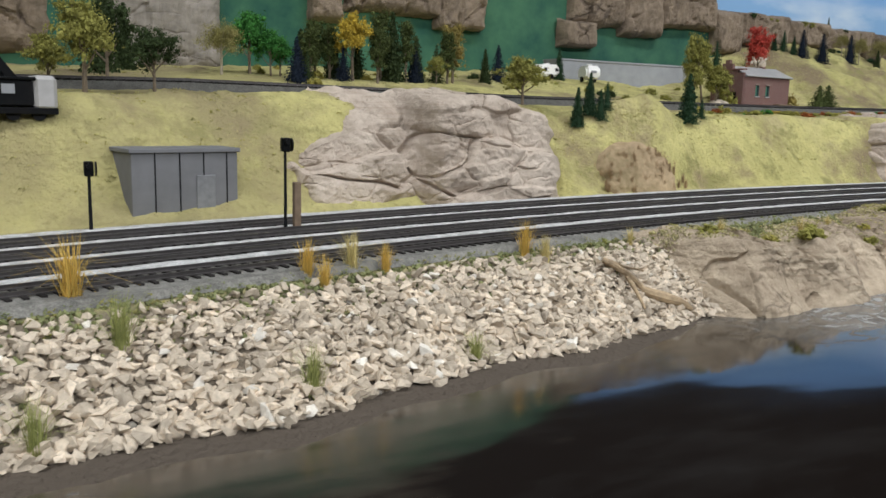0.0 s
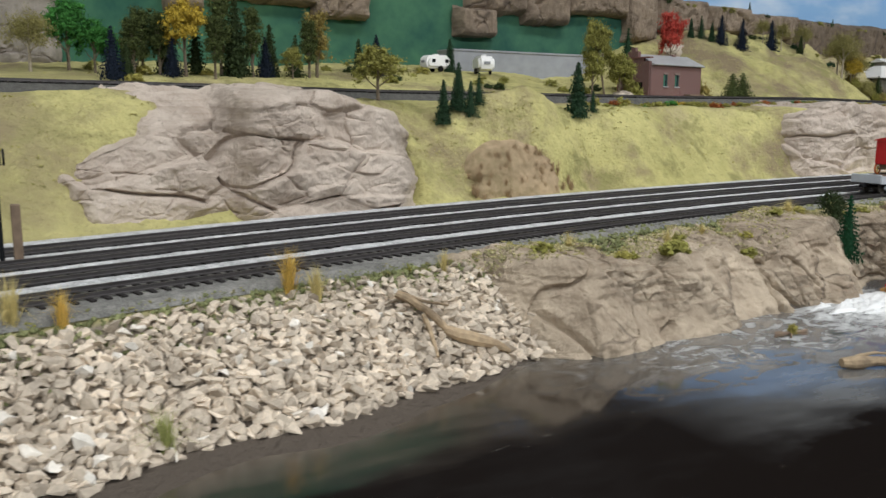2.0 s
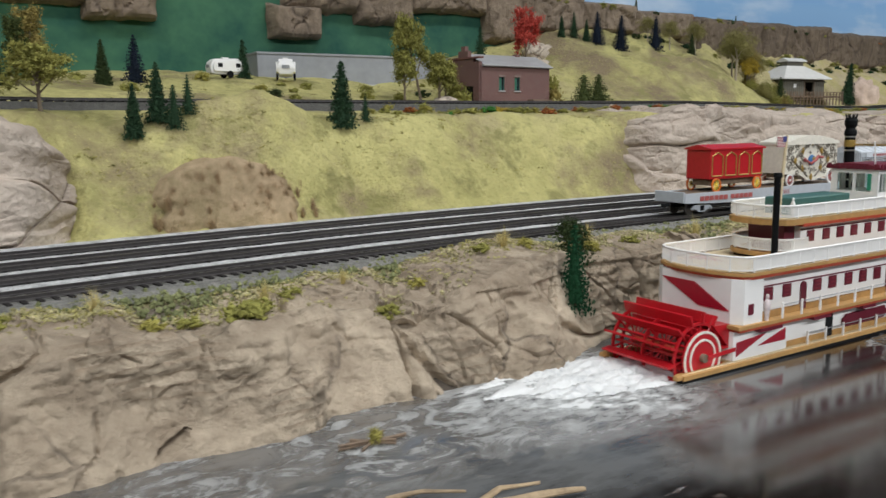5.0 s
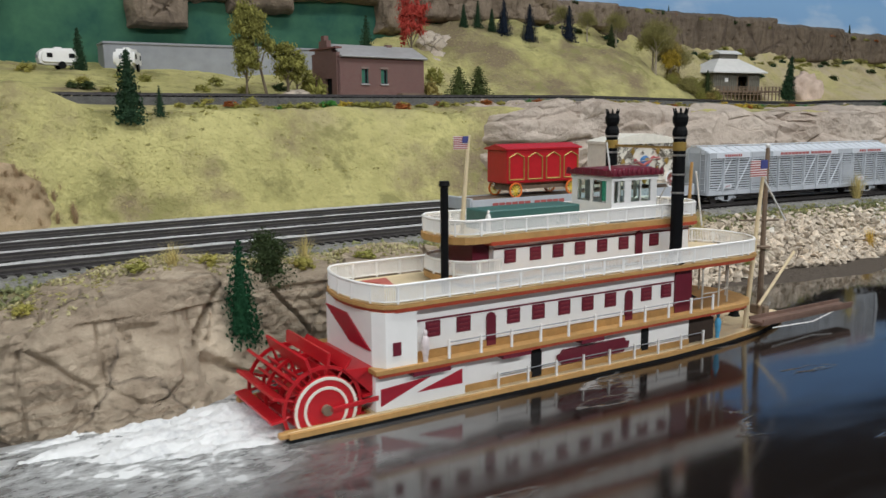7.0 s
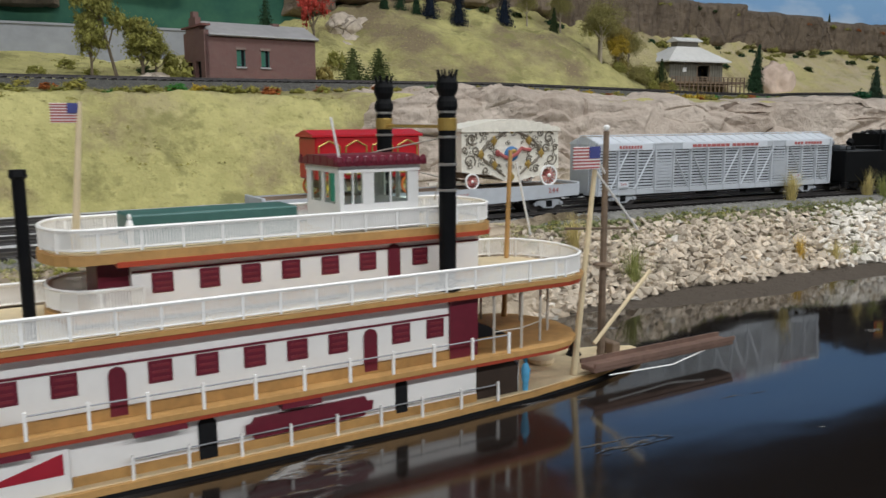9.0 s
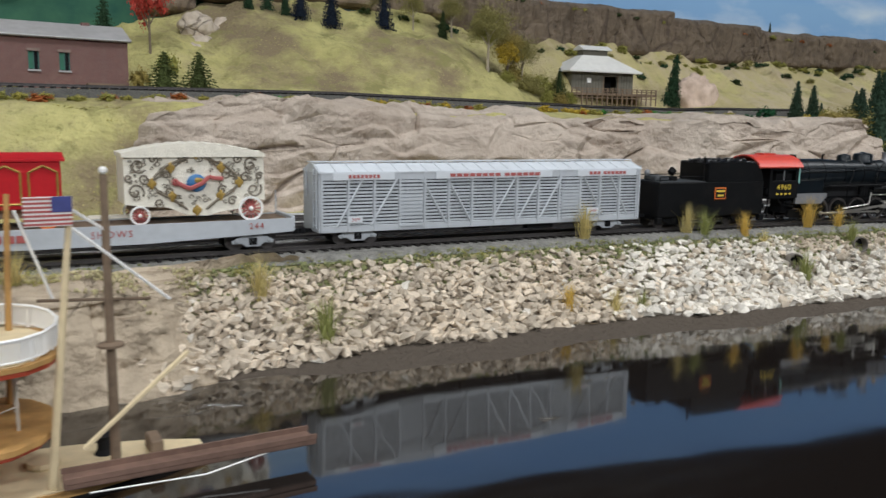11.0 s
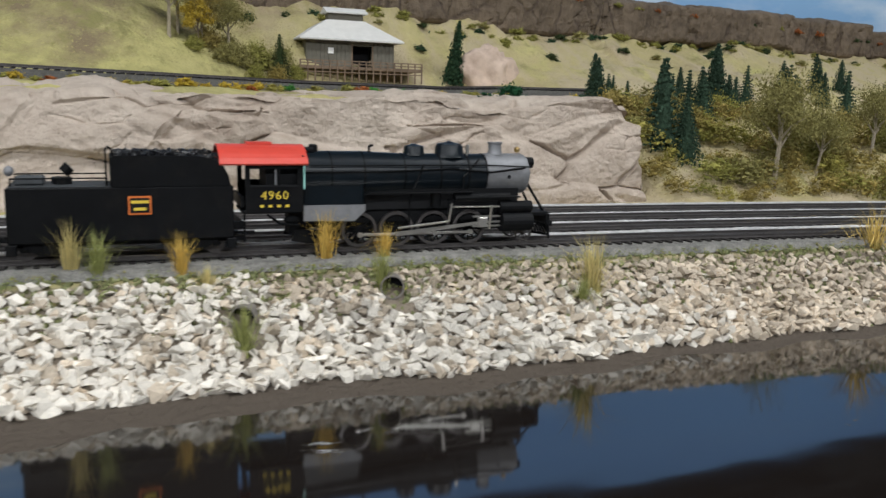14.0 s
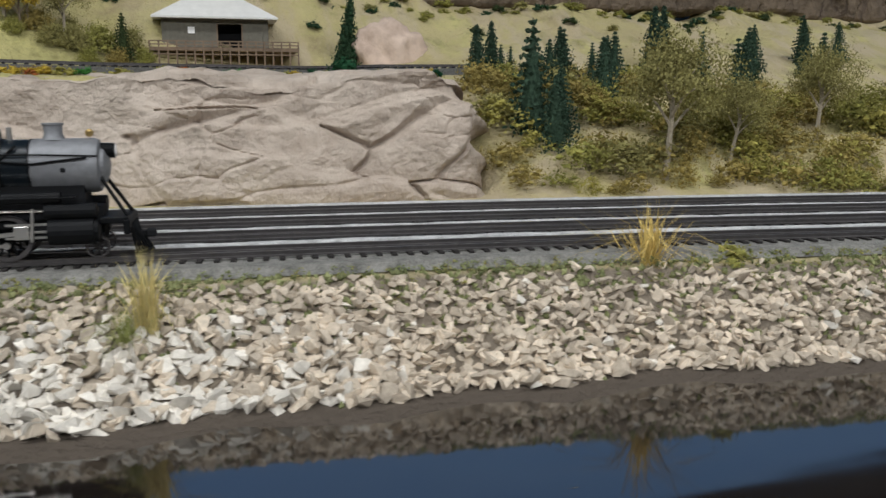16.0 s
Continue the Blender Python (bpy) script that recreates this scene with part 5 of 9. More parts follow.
    for x, r in ((-0.032, 0.0055), (0.032, 0.0075)):
        for sy in (-1, 1):
            wh = part("wheel", B_ring(x, sy * (W2 + 0.0004), r, r), M["white"], w, "red and white spoked wheel")
            bm = B()
            for k in range(14):
                a = 2 * math.pi * k / 14
                rod(bm, (x, sy * (W2 + 0.0004), r), (x + 0.86 * r * math.cos(a), sy * (W2 + 0.0004), r + 0.86 * r * math.sin(a)), 0.00042, n=4)
            part("spoke", bm, M["redletter"], wh, kind="stuff")
            part("hub", ball(B(), (x, sy * (W2 + 0.001), r), r * 0.2, 8), M["white"], wh)
        part("axle", rod(B(), (x, -W2, r), (x, W2, r), 0.0009, n=6), M["brown_wood"], w)
    part("drawbar", box(B(), -0.058, -0.030, -0.001, 0.001, 0.003, 0.005), M["ivory"], w)
    part("chassis", box(B(), -0.036, 0.036, -0.009, 0.009, 0.0075, 0.0115), M["brown_wood"], w)
    return w


def B_ring(x, y, z, r, w=0.0014):
    return ring(B(), (x, z), r * 0.82, r, y - w / 2, y + w / 2, 24)


def red_wagon(m):
    w = thing("circus_wagon", m, "red box circus wagon with gold trim and orange wheels", "wagon")
    W2 = 0.0135
    part("body", box(B(), -0.036, 0.036, -W2, W2, 0.011, 0.037, 0.0008), M["boat_red"], w)
    part("roof", prism(B(), [(-W2 - 0.001, 0.0368), (-W2 - 0.001, 0.038), (0, 0.0412), (W2 + 0.001, 0.038), (W2 + 0.001, 0.0368)], -0.038, 0.038, "x"), M["boat_red"], w)
    for k in range(4):
        x = -0.027 + 0.018 * k
        bm = B()
        for a, b in (((x - 0.007, 0.014), (x - 0.007, 0.031)), ((x - 0.007, 0.031), (x, 0.0345)), ((x, 0.0345), (x + 0.007, 0.031)), ((x + 0.007, 0.031), (x + 0.007, 0.014)), ((x + 0.007, 0.014), (x - 0.007, 0.014))):
            rod(bm, (a[0], -W2 - 0.0003, a[1]), (b[0], -W2 - 0.0003, b[1]), 0.0006, n=4)
        part("gold_frame", bm, M["gold"], w)
    for x in (-0.028, 0.028):
        for sy in (-1, 1):
            wh = part("wheel", B_ring(x, sy * (W2 + 0.0004), 0.006, 0.006), M["orange"], w, "orange spoked wheel")
            bm = B()
            for k in range(12):
                a = 2 * math.pi * k / 12
                rod(bm, (x, sy * (W2 + 0.0004), 0.006), (x + 0.005 * math.cos(a), sy * (W2 + 0.0004), 0.006 + 0.005 * math.sin(a)), 0.0004, n=4)
            part("spoke", bm, M["yellow"], wh, kind="stuff")
        part("axle", rod(B(), (x, -W2, 0.006), (x, W2, 0.006), 0.0009, n=6), M["brown_wood"], w)
    part("chassis", box(B(), -0.032, 0.032, -0.009, 0.009, 0.006, 0.0112), M["brown_wood"], w)
    return w


def tender(m):
    """Origin at the middle; 0.127 long."""
    t = thing("tender", m, "black coal tender with an orange and yellow emblem, full of coal", "railway tender")
    L2, W2 = 0.0555, 0.0172
    part("tank", box(B(), -L2, L2, -W2, W2, 0.0085, 0.0350, 0.0007), M["black"], t)
    part("tank_deck", box(B(), -L2 + 0.0012, -0.007, -W2 + 0.0012, W2 - 0.0012, 0.0350, 0.0353), M["smoky_deck"], t, "dull grey tank deck")
    prof = [(-0.006, 0.0350), (-0.006, 0.0490), (-0.0045, 0.0498), (0.037, 0.0498), (0.045, 0.0482), (0.0505, 0.0445), (0.0530, 0.0400), (0.0540, 0.0350)]
    for sy in (-1, 1):
        part("bunker_side", prism(B(), prof, sy * W2 * 0.965 - 0.0006, sy * W2 * 0.965 + 0.0006), M["black"], t)
    part("bunker_end", box(B(), -0.0065, -0.0056, -W2 * 0.95, W2 * 0.95, 0.0350, 0.0490), M["black"], t)
    bm = B()
    for k in range(260):
        x, y = rnd.uniform(-0.004, 0.05), rnd.uniform(-0.0155, 0.0155)
        z = 0.0482 + 0.0030 * (1 - (y / 0.0165) ** 2) * smooth01((0.053 - x) / 0.012) + rnd.uniform(-0.0008, 0.0008)
        hull_stone(bm, (x, y, z), rnd.uniform(0.0010, 0.0019))
    part("coal", bm, mat("coal", (0.02, 0.021, 0.024), 0.3, rand=0.5), t, "heaped shiny black coal", kind="stuff")
    part("coal_bed", box(B(), -0.0055, 0.0485, -W2 * 0.95, W2 * 0.95, 0.0352, 0.0478), M["dark"], t)
    part("hatch", box(B(), -0.052, -0.038, -0.008, 0.008, 0.0352, 0.0392, 0.001), M["smoky_deck"], t)
    part("water_hatch", rod(B(), (-0.03, 0, 0.0352), (-0.03, 0, 0.0385), 0.005, n=14), M["black"], t)
    part("hatch_lid", rod(B(), (-0.029, 0.002, 0.0405), (-0.026, 0.002, 0.0435), 0.003, n=12), M["black"], t)
    for y in (-0.0145, 0.0145):
        bm = pipe(B(), [(-0.053, y, 0.0352), (-0.053, y, 0.0390), (-0.008, y, 0.0390), (-0.008, y, 0.0352)], 0.0004, 5)
        part("deck_rail", bm, M["black"], t)
    part("ladder_loop", pipe(B(), [(-0.0085, -0.0145, 0.0352), (-0.0085, -0.0145, 0.0525), (-0.0075, -0.0135, 0.0540), (-0.0055, -0.0125, 0.0525), (-0.0055, -0.0125, 0.0490)], 0.0005, 5), M["black"], t)
    part("tender_lamp", ball(B(), (-0.0545, 0, 0.0415), 0.0025, 10), M["smokebox"], t)
    e = part("emblem", box(B(), 0.0015, 0.0130, -W2 - 0.0006, -W2 - 0.0002, 0.0215, 0.0305), M["orange"], t, "orange-edged rectangular emblem with yellow bars")
    part("emblem_field", box(B(), 0.0024, 0.0121, -W2 - 0.0009, -W2 - 0.0005, 0.0224, 0.0296), M["dark"], e)
    part("emblem_bar", box(B(), 0.0028, 0.0117, -W2 - 0.0012, -W2 - 0.0008, 0.0270, 0.0284), M["yellow"], e)
    part("emblem_bar", box(B(), 0.0042, 0.0103, -W2 - 0.0012, -W2 - 0.0008, 0.0236, 0.0250), M["yellow"], e)
    part("frame", box(B(), -L2 + 0.001, L2 + 0.006, -0.011, 0.011, 0.0062, 0.0086), M["black"], t)
    part("drawbar", box(B(), L2, L2 + 0.014, -0.002, 0.002, 0.0078, 0.0092), M["dark"], t)
    part("front_apron", box(B(), L2, L2 + 0.0055, -0.014, 0.014, 0.0125, 0.0165, 0.0004), M["black"], t)
    part("step", box(B(), L2 - 0.004, L2 + 0.001, -W2 - 0.001, -W2 + 0.003, 0.0035, 0.0085, 0.0003), M["black"], t)
    part("step", box(B(), -L2 - 0.001, -L2 + 0.004, -W2 - 0.001, -W2 + 0.003, 0.0035, 0.0085, 0.0003), M["black"], t)
    for x in (-0.037, 0.035):
        truck(t, x, M["black"], 0.0215, 0.0052, 0.0135, "black side frames and wheels")
    coupler(t, -L2, -1)
    return t


def locomotive(m):
    """Origin under the middle driver; about 0.19 long. x ahead."""
    lo = thing("steam_locomotive", m, "black steam locomotive with a red cab roof and silver rods", "locomotive")
    zc, R = 0.0385, 0.0112
    ax = Matrix.Rotation(radians(90), 4, "Y")

    def along(bm, prof, n=24, z=zc):
        return lathe(bm, prof, Matrix.Translation((0, 0, z)) @ ax, n)
    part("boiler", along(B(), ((R * 0.9, -0.062), (R * 1.12, -0.060), (R * 1.12, -0.028), (R * 1.02, -0.006), (R * 1.0, 0.0405))), M["boiler"], lo, smooth=True)
    for x in (-0.045, -0.028, -0.006, 0.014, 0.030, 0.0405):
        r = R * (1.13 if x < -0.027 else 1.03)
        part("boiler_band", along(B(), ((r - 0.0005, x - 0.0006), (r, x - 0.0005), (r, x + 0.0005), (r - 0.0005, x + 0.0006))), M["black"], lo)
    part("firebox", box(B(), -0.060, -0.028, -R * 1.02, R * 1.02, 0.0205, zc, 0.001), M["boiler"], lo)
    sm = part("smokebox", along(B(), ((R * 1.03, 0.0405), (R * 1.03, 0.064), (R * 0.97, 0.0655), (R * 0.75, 0.0662))), M["smokebox"], lo, "grey graphite smokebox", smooth=True)
    part("smokebox_door", along(B(), ((R * 0.72, 0.0660), (R * 0.66, 0.0675), (R * 0.35, 0.0690), (R * 0.1, 0.0695))), M["smokebox"], sm)
    part("rivet_plate", ball(B(), (0.053, -R * 1.01, zc - 0.001), 0.0012, 8, (1, 0.4, 1)), M["dark"], sm)
    hl = part("headlight", rod(B(), (0.066, 0, zc + 0.0062), (0.0715, 0, zc + 0.0062), 0.0032, n=14), M["black"], lo)
    part("headlight_lens", rod(B(), (0.0715, 0, zc + 0.0062), (0.0718, 0, zc + 0.0062), 0.0026, n=14), M["white"], hl)
    part("bell", ball(B(), (0.062, 0, zc + R * 1.22), 0.0018, 8), M["brass"], lo)
    part("stack", lathe(B(), ((0.0046, 0), (0.0036, 0.0022), (0.0037, 0.0058), (0.0042, 0.0063), (0.0042, 0.007), (0.0032, 0.007), (0.0032, 0.005)), Matrix.Translation((0.0485, 0, zc + R * 0.98)), 18), M["smokebox"], lo, "short grey chimney", smooth=True)
    part("sand_dome", lathe(B(), ((0.0062, 0), (0.0056, 0.0016), (0.0055, 0.004), (0.0048, 0.0052), (0.002, 0.0058), (0.001, 0.0062)), Matrix.Translation((0.0015, 0, zc + R * 0.93)), 20), M["boiler"], lo, smooth=True)
    part("steam_dome", lathe(B(), ((0.0092, -0.001), (0.0078, 0.0012), (0.0076, 0.0048), (0.0066, 0.0064), (0.003, 0.0070), (0.001, 0.0078)), Matrix.Translation((0.0215, 0, zc + R * 0.93)), 22), M["boiler"], lo, smooth=True)
    part("pop_valve", rod(B(), (0.0322, 0, zc + R), (0.0322, 0, zc + R + 0.005), 0.0011, n=8), M["rod"], lo)
    part("whistle", pipe(B(), [(-0.0235, -0.002, zc + R), (-0.0235, -0.002, zc + R + 0.0042), (-0.0215, -0.002, zc + R + 0.0046)], 0.0007, 6), M["black"], lo)
    part("turret", box(B(), -0.0545, -0.0505, -0.003, 0.003, zc + R, zc + R + 0.0048, 0.0008), M["black"], lo)
    part("generator", rod(B(), (-0.058, -0.003, zc + R + 0.0018), (-0.053, -0.003, zc + R + 0.0018), 0.0018, n=10), M["black"], lo)
    # cab
    # added near-black block: paints the cab's inside as shaded, stops the see-through
    part("cab_backhead", box(B(), -0.078, -0.0625, -0.0125, 0.0125, 0.0215, 0.0465), M["dark"], lo, "added near-black block painted as shade in the cab")
    cab = part("cab", box(B(), -0.0905, -0.0895, -0.0172, 0.0172, 0.0235, 0.0290), M["black"], lo, "black open cab")
    for sy in (-1, 1):
        y = sy * 0.0172
        part("cab_side", box(B(), -0.0885, -0.0605, y - 0.0005, y + 0.0005, 0.0205, 0.0345, 0.0002), M["black"], cab)
        for a, b in ((-0.0885, -0.0862), (-0.0735, -0.0718), (-0.0632, -0.0605)):
            part("window_post", box(B(), a, b, y - 0.0005, y + 0.0005, 0.0343, 0.0450), M["black"], cab)
        part("cab_header", box(B(), -0.0885, -0.0605, y - 0.0005, y + 0.0005, 0.0428, 0.0462), M["black"], cab)
        part("window_sash", box(B(), -0.0742, -0.0722, y - sy * 0.0009 - 0.0002, y - sy * 0.0009 + 0.0002, 0.0345, 0.0428), M["steel_grey"], cab)
        part("arm_rest", box(B(), -0.0862, -0.0632, y - 0.001, y + 0.001, 0.0336, 0.0346), M["dark"], cab)
    part("cab_front", box(B(), -0.0612, -0.0602, -0.0172, 0.0172, 0.0290, 0.0495), M["black"], cab)
    part("cab_floor", box(B(), -0.0895, -0.0605, -0.0165, 0.0165, 0.0200, 0.0215), M["dark"], cab)
    part("backhead", rod(B(), (-0.066, 0, 0.0345), (-0.0605, 0, 0.0345), 0.009, n=16), M["dark"], cab)
    part("wind_deflector", box(B(), -0.0606, -0.0598, -0.0184, -0.0172, 0.0325, 0.0455), mat("pale_green_glass", (0.3, 0.6, 0.55), 0.2), cab, "pale green glass wind deflector")
    outl = []
    for k in range(13):
        a = math.pi * (0.14 + 0.72 * k / 12)
        outl.append((0.0204 * math.cos(a) / math.cos(math.pi * 0.14), 0.0390 + 0.0155 * math.sin(a)))
    inn = [(p[0] * 0.96, p[1] - 0.0009) for p in reversed(outl)]
    part("cab_roof", prism(B(), outl + inn, -0.1005, -0.0585, "x"), M["red"], lo, "bright red curved cab roof", smooth=False)
    part("roof_hatch", prism(B(), [(-0.005, 0.0542), (-0.005, 0.0556), (0.005, 0.0556), (0.005, 0.0542)], -0.086, -0.074, "x"), M["red"], lo)
    letters("4960", 0.0062, pose(-0.0745, -0.0179, 0.0292, 90, 0, 0), M["yellow"], lo, "yellow cab number", 1.12)
    bars((1, 1, 1, 1), -0.082, -0.067, 0.0240, 0.0013, -0.0179, lo, M["yellow"], "cab_mark")
    # running boards, piping, tanks
    for sy in (-1, 1):
        y = sy * 0.0148
        part("running_board", box(B(), -0.028, 0.030, y - 0.0028, y + 0.0028, 0.0292, 0.0300, 0.0002), M["black"], lo)
        part("running_board", box(B(), 0.030, 0.058, y - 0.0028, y + 0.0028, 0.0262, 0.0270, 0.0002), M["black"], lo)
        part("air_tank", rod(B(), (0.020, y, 0.0265), (0.052, y, 0.0265), 0.0024, n=12), M["black"], lo)
        part("pipe", pipe(B(), [(-0.06, sy * R * 1.15, zc + 0.002), (-0.02, sy * R * 1.08, zc + 0.002), (0.02, sy * R * 1.06, zc + 0.0035), (0.042, sy * R * 1.06, zc + 0.0015), (0.062, sy * R * 1.08, zc + 0.004)], 0.0005, 5), M["black"], lo)
        part("handrail", pipe(B(), [(-0.056, sy * R * 1.2, zc + 0.0055), (0.04, sy * R * 1.1, zc + 0.0055), (0.066, sy * R * 1.0, zc + 0.0045)], 0.0004, 5), M["black"], lo)
        part("ash_pan", prism(B(), [(-0.060, 0.0155), (-0.060, 0.0235), (-0.0285, 0.0235), (-0.0285, 0.0205), (-0.034, 0.0150)], sy * 0.0145 - 0.001, sy * 0.0145 + 0.001), M["smokebox"], lo, "grey firebox side sheet")
        part("air_pump", rod(B(), (0.010, sy * 0.0135, 0.0215), (0.010, sy * 0.0135, 0.0290), 0.0028, n=10), M["black"], lo)
        part("sand_pipe", pipe(B(), [(0.004, sy * R, zc + 0.006), (-0.004, sy * 0.0125, 0.026), (-0.004, sy * 0.0125, 0.012)], 0.0005, 5), M["black"], lo)
        part("feed_pipe", pipe(B(), [(0.036, sy * R * 0.8, zc + 0.009), (0.026, sy * R * 1.1, zc - 0.001), (0.026, sy * 0.0125, 0.027)], 0.0006, 5), M["black"], lo)
        cy = part("cylinder", rod(B(), (0.047, sy * 0.0150, 0.0125), (0.064, sy * 0.0150, 0.0125), 0.0056, n=18), M["black"], lo)
        part("valve_chest", rod(B(), (0.046, sy * 0.0150, 0.0208), (0.065, sy * 0.0150, 0.0208), 0.0034, n=14), M["black"], cy)
        part("cylinder_cover", rod(B(), (0.064, sy * 0.0150, 0.0125), (0.0655, sy * 0.0150, 0.0125), 0.0048, n=16), M["black"], cy)
        # side rods and motion work
        yr = sy * 0.0128
        part("side_rod", box(B(), -0.032, 0.032, yr - 0.0005, yr + 0.0005, 0.0062, 0.0076, 0.0002), M["rod"], lo, "bright side rod")
        bm = B()
        for x in (-0.0305, -0.0105, 0.0100, 0.0305):
            rod(bm, (x, yr - 0.0008, 0.0069), (x, yr + 0.0008, 0.0069), 0.0014, n=10)
        part("crank_pin", bm, M["rod"], lo)
        yr2 = sy * 0.0146
        part("main_rod", prism(B(), [(-0.0120, 0.0058), (-0.0120, 0.0082), (0.034, 0.0128), (0.037, 0.0128), (0.037, 0.0112), (0.034, 0.0112)], yr2 - 0.0004, yr2 + 0.0004), M["rod"], lo, "bright main rod")
        part("crosshead", box(B(), 0.034, 0.0395, yr2 - 0.001, yr2 + 0.001, 0.0095, 0.0150, 0.0003), M["rod"], lo)
        bm = B()
        for z in (0.0152, 0.0098):
            box(bm, 0.031, 0.048, yr2 - 0.0006, yr2 + 0.0006, z, z + 0.0009)
        part("crosshead_guide", bm, M["rod"], lo)
        part("piston_rod", rod(B(), (0.038, yr2, 0.0125), (0.048, yr2, 0.0125), 0.0006, n=6), M["rod"], lo)
        part("combination_lever", pipe(B(), [(0.0405, sy * 0.0156, 0.0085), (0.0415, sy * 0.0156, 0.0222)], 0.0007, 5), M["rod"], lo)
        part("eccentric_rod", pipe(B(), [(-0.011, sy * 0.0158, 0.0105), (0.017, sy * 0.0158, 0.0135), (0.0185, sy * 0.0158, 0.0235)], 0.0006, 5), M["rod"], lo)
        part("radius_bar", pipe(B(), [(0.0185, sy * 0.0156, 0.0215), (0.047, sy * 0.0156, 0.0212)], 0.0005, 5), M["rod"], lo)
        part("link_hanger", box(B(), 0.0165, 0.0205, sy * 0.0150 - 0.0008, sy * 0.0150 + 0.0008, 0.0165, 0.0255, 0.0004), M["black"], lo)
    part("frame", box(B(), -0.066, 0.066, -0.0062, 0.0062, 0.0075, 0.0215), M["dark"], lo)
    # added near-black block, hides the bright ground seen under the boiler
    part("boiler_saddle", box(B(), -0.058, 0.060, -0.0085, 0.0085, 0.0200, 0.0310), M["dark"], lo)
    for x in (-0.0305, -0.0105, 0.0100, 0.0305):
        for sy in (-1, 1):
            wh = part("driving_wheel", ring(B(), (x, 0.0095), 0.0078, 0.0095, sy * 0.0094 - 0.0012, sy * 0.0094 + 0.0012, 30), M["rail"], lo, "dark driving wheel with a bright tyre")
            for k in range(14):
                a = 2 * math.pi * k / 14 + 0.2
                part("wheel_spoke", rod(B(), (x + 0.0015 * math.cos(a), sy * 0.0094, 0.0095 + 0.0015 * math.sin(a)), (x + 0.008 * math.cos(a), sy * 0.0094, 0.0095 + 0.008 * math.sin(a)), 0.00048, n=4), M["black"], wh)
            part("counterweight", prism(B(), [(x + 0.0068 * math.cos(t_), 0.0095 + 0.0068 * math.sin(t_)) for t_ in [0.6 + 1.9 * k / 8 for k in range(9)]], sy * 0.0094 - 0.0008, sy * 0.0094 + 0.0008), M["black"], wh)
            bm = rod(B(), (x, sy * 0.0104, 0.0095), (x, sy * 0.0084, 0.0095), 0.002, n=12)
            part("wheel_centre", bm, M["black"], wh)
        part("axle", rod(B(), (x, -0.0094, 0.0095), (x, 0.0094, 0.0095), 0.0012, n=8), M["dark"], lo)
    for x, r in ((0.0635, 0.0048), (-0.0535, 0.0056)):
        bm = B()
        for sy in (-1, 1):
            spoked(bm, x, sy * 0.009, r, r, 10)
        rod(bm, (x, -0.009, r), (x, 0.009, r), 0.001, n=6)
        part("pilot_wheelset" if x > 0 else "trailing_wheelset", bm, M["rail"], lo)
    part("trailing_truck", prism(B(), [(-0.066, 0.005), (-0.064, 0.0105), (-0.044, 0.0105), (-0.042, 0.005), (-0.049, 0.0035), (-0.058, 0.0035)], -0.0132, -0.0118), M["black"], lo)
    part("trailing_truck", prism(B(), [(-0.066, 0.005), (-0.064, 0.0105), (-0.044, 0.0105), (-0.042, 0.005), (-0.049, 0.0035), (-0.058, 0.0035)], 0.0118, 0.0132), M["black"], lo)
    # pilot
    part("pilot_deck", box(B(), 0.064, 0.0765, -0.0145, 0.0145, 0.0150, 0.0175, 0.0004), M["black"], lo)
    part("deck_brace", pipe(B(), [(0.0655, -0.006, zc - 0.004), (0.0755, -0.009, 0.0175)], 0.0008, 6), M["black"], lo)
    part("deck_brace", pipe(B(), [(0.0655, 0.006, zc - 0.004), (0.0755, 0.009, 0.0175)], 0.0008, 6), M["black"], lo)
    pil = part("pilot", box(B(), 0.0745, 0.0770, -0.0155, 0.0155, 0.0105, 0.0165, 0.0004), M["black"], lo, "slatted pilot")
    for k in range(11):
        y = -0.0135 + 0.0027 * k
        part("pilot_slat", rod(B(), (0.0765, y, 0.0145), (0.0765 + 0.0075 * (1 - abs(y) / 0.02), y * 0.8, 0.002), 0.0006, n=4), M["black"], pil)
    part("pilot_toe", pipe(B(), [(0.0785, -0.011, 0.0018), (0.084, 0, 0.0018), (0.0785, 0.011, 0.0018)], 0.0007, 5), M["black"], pil)
    coupler(lo, 0.0765, 1)
    part("cab_ladder", pipe(B(), [(-0.089, -0.0172, 0.021), (-0.089, -0.0172, 0.006)], 0.0006, 5), M["black"], lo)
    part("injector", ball(B(), (-0.066, -0.0145, 0.0165), 0.0026, 8, (1.6, 0.8, 0.8)), M["black"], lo)
    part("injector_pipe", pipe(B(), [(-0.078, -0.0155, 0.0195), (-0.072, -0.0155, 0.0145), (-0.062, -0.015, 0.0135)], 0.0007, 5), M["black"], lo)
    return lo


def hull_stone(bm, c, r, flat=0.75, n=9):
    """One angular stone: the hull of a few random points."""
    pts = []
    for k in range(n):
        v = Vector((rnd.gauss(0, 1), rnd.gauss(0, 1), rnd.gauss(0, 1))).normalized() * r * rnd.uniform(0.85, 1.08)
        pts.append(bm.verts.new((c[0] + v.x, c[1] + v.y, c[2] + v.z * flat)))
    res = bmesh.ops.convex_hull(bm, input=pts)
    junk = [g for g in res["geom_interior"] if isinstance(g, bmesh.types.BMVert)]
    if junk:
        bmesh.ops.delete(bm, geom=junk, context="VERTS")


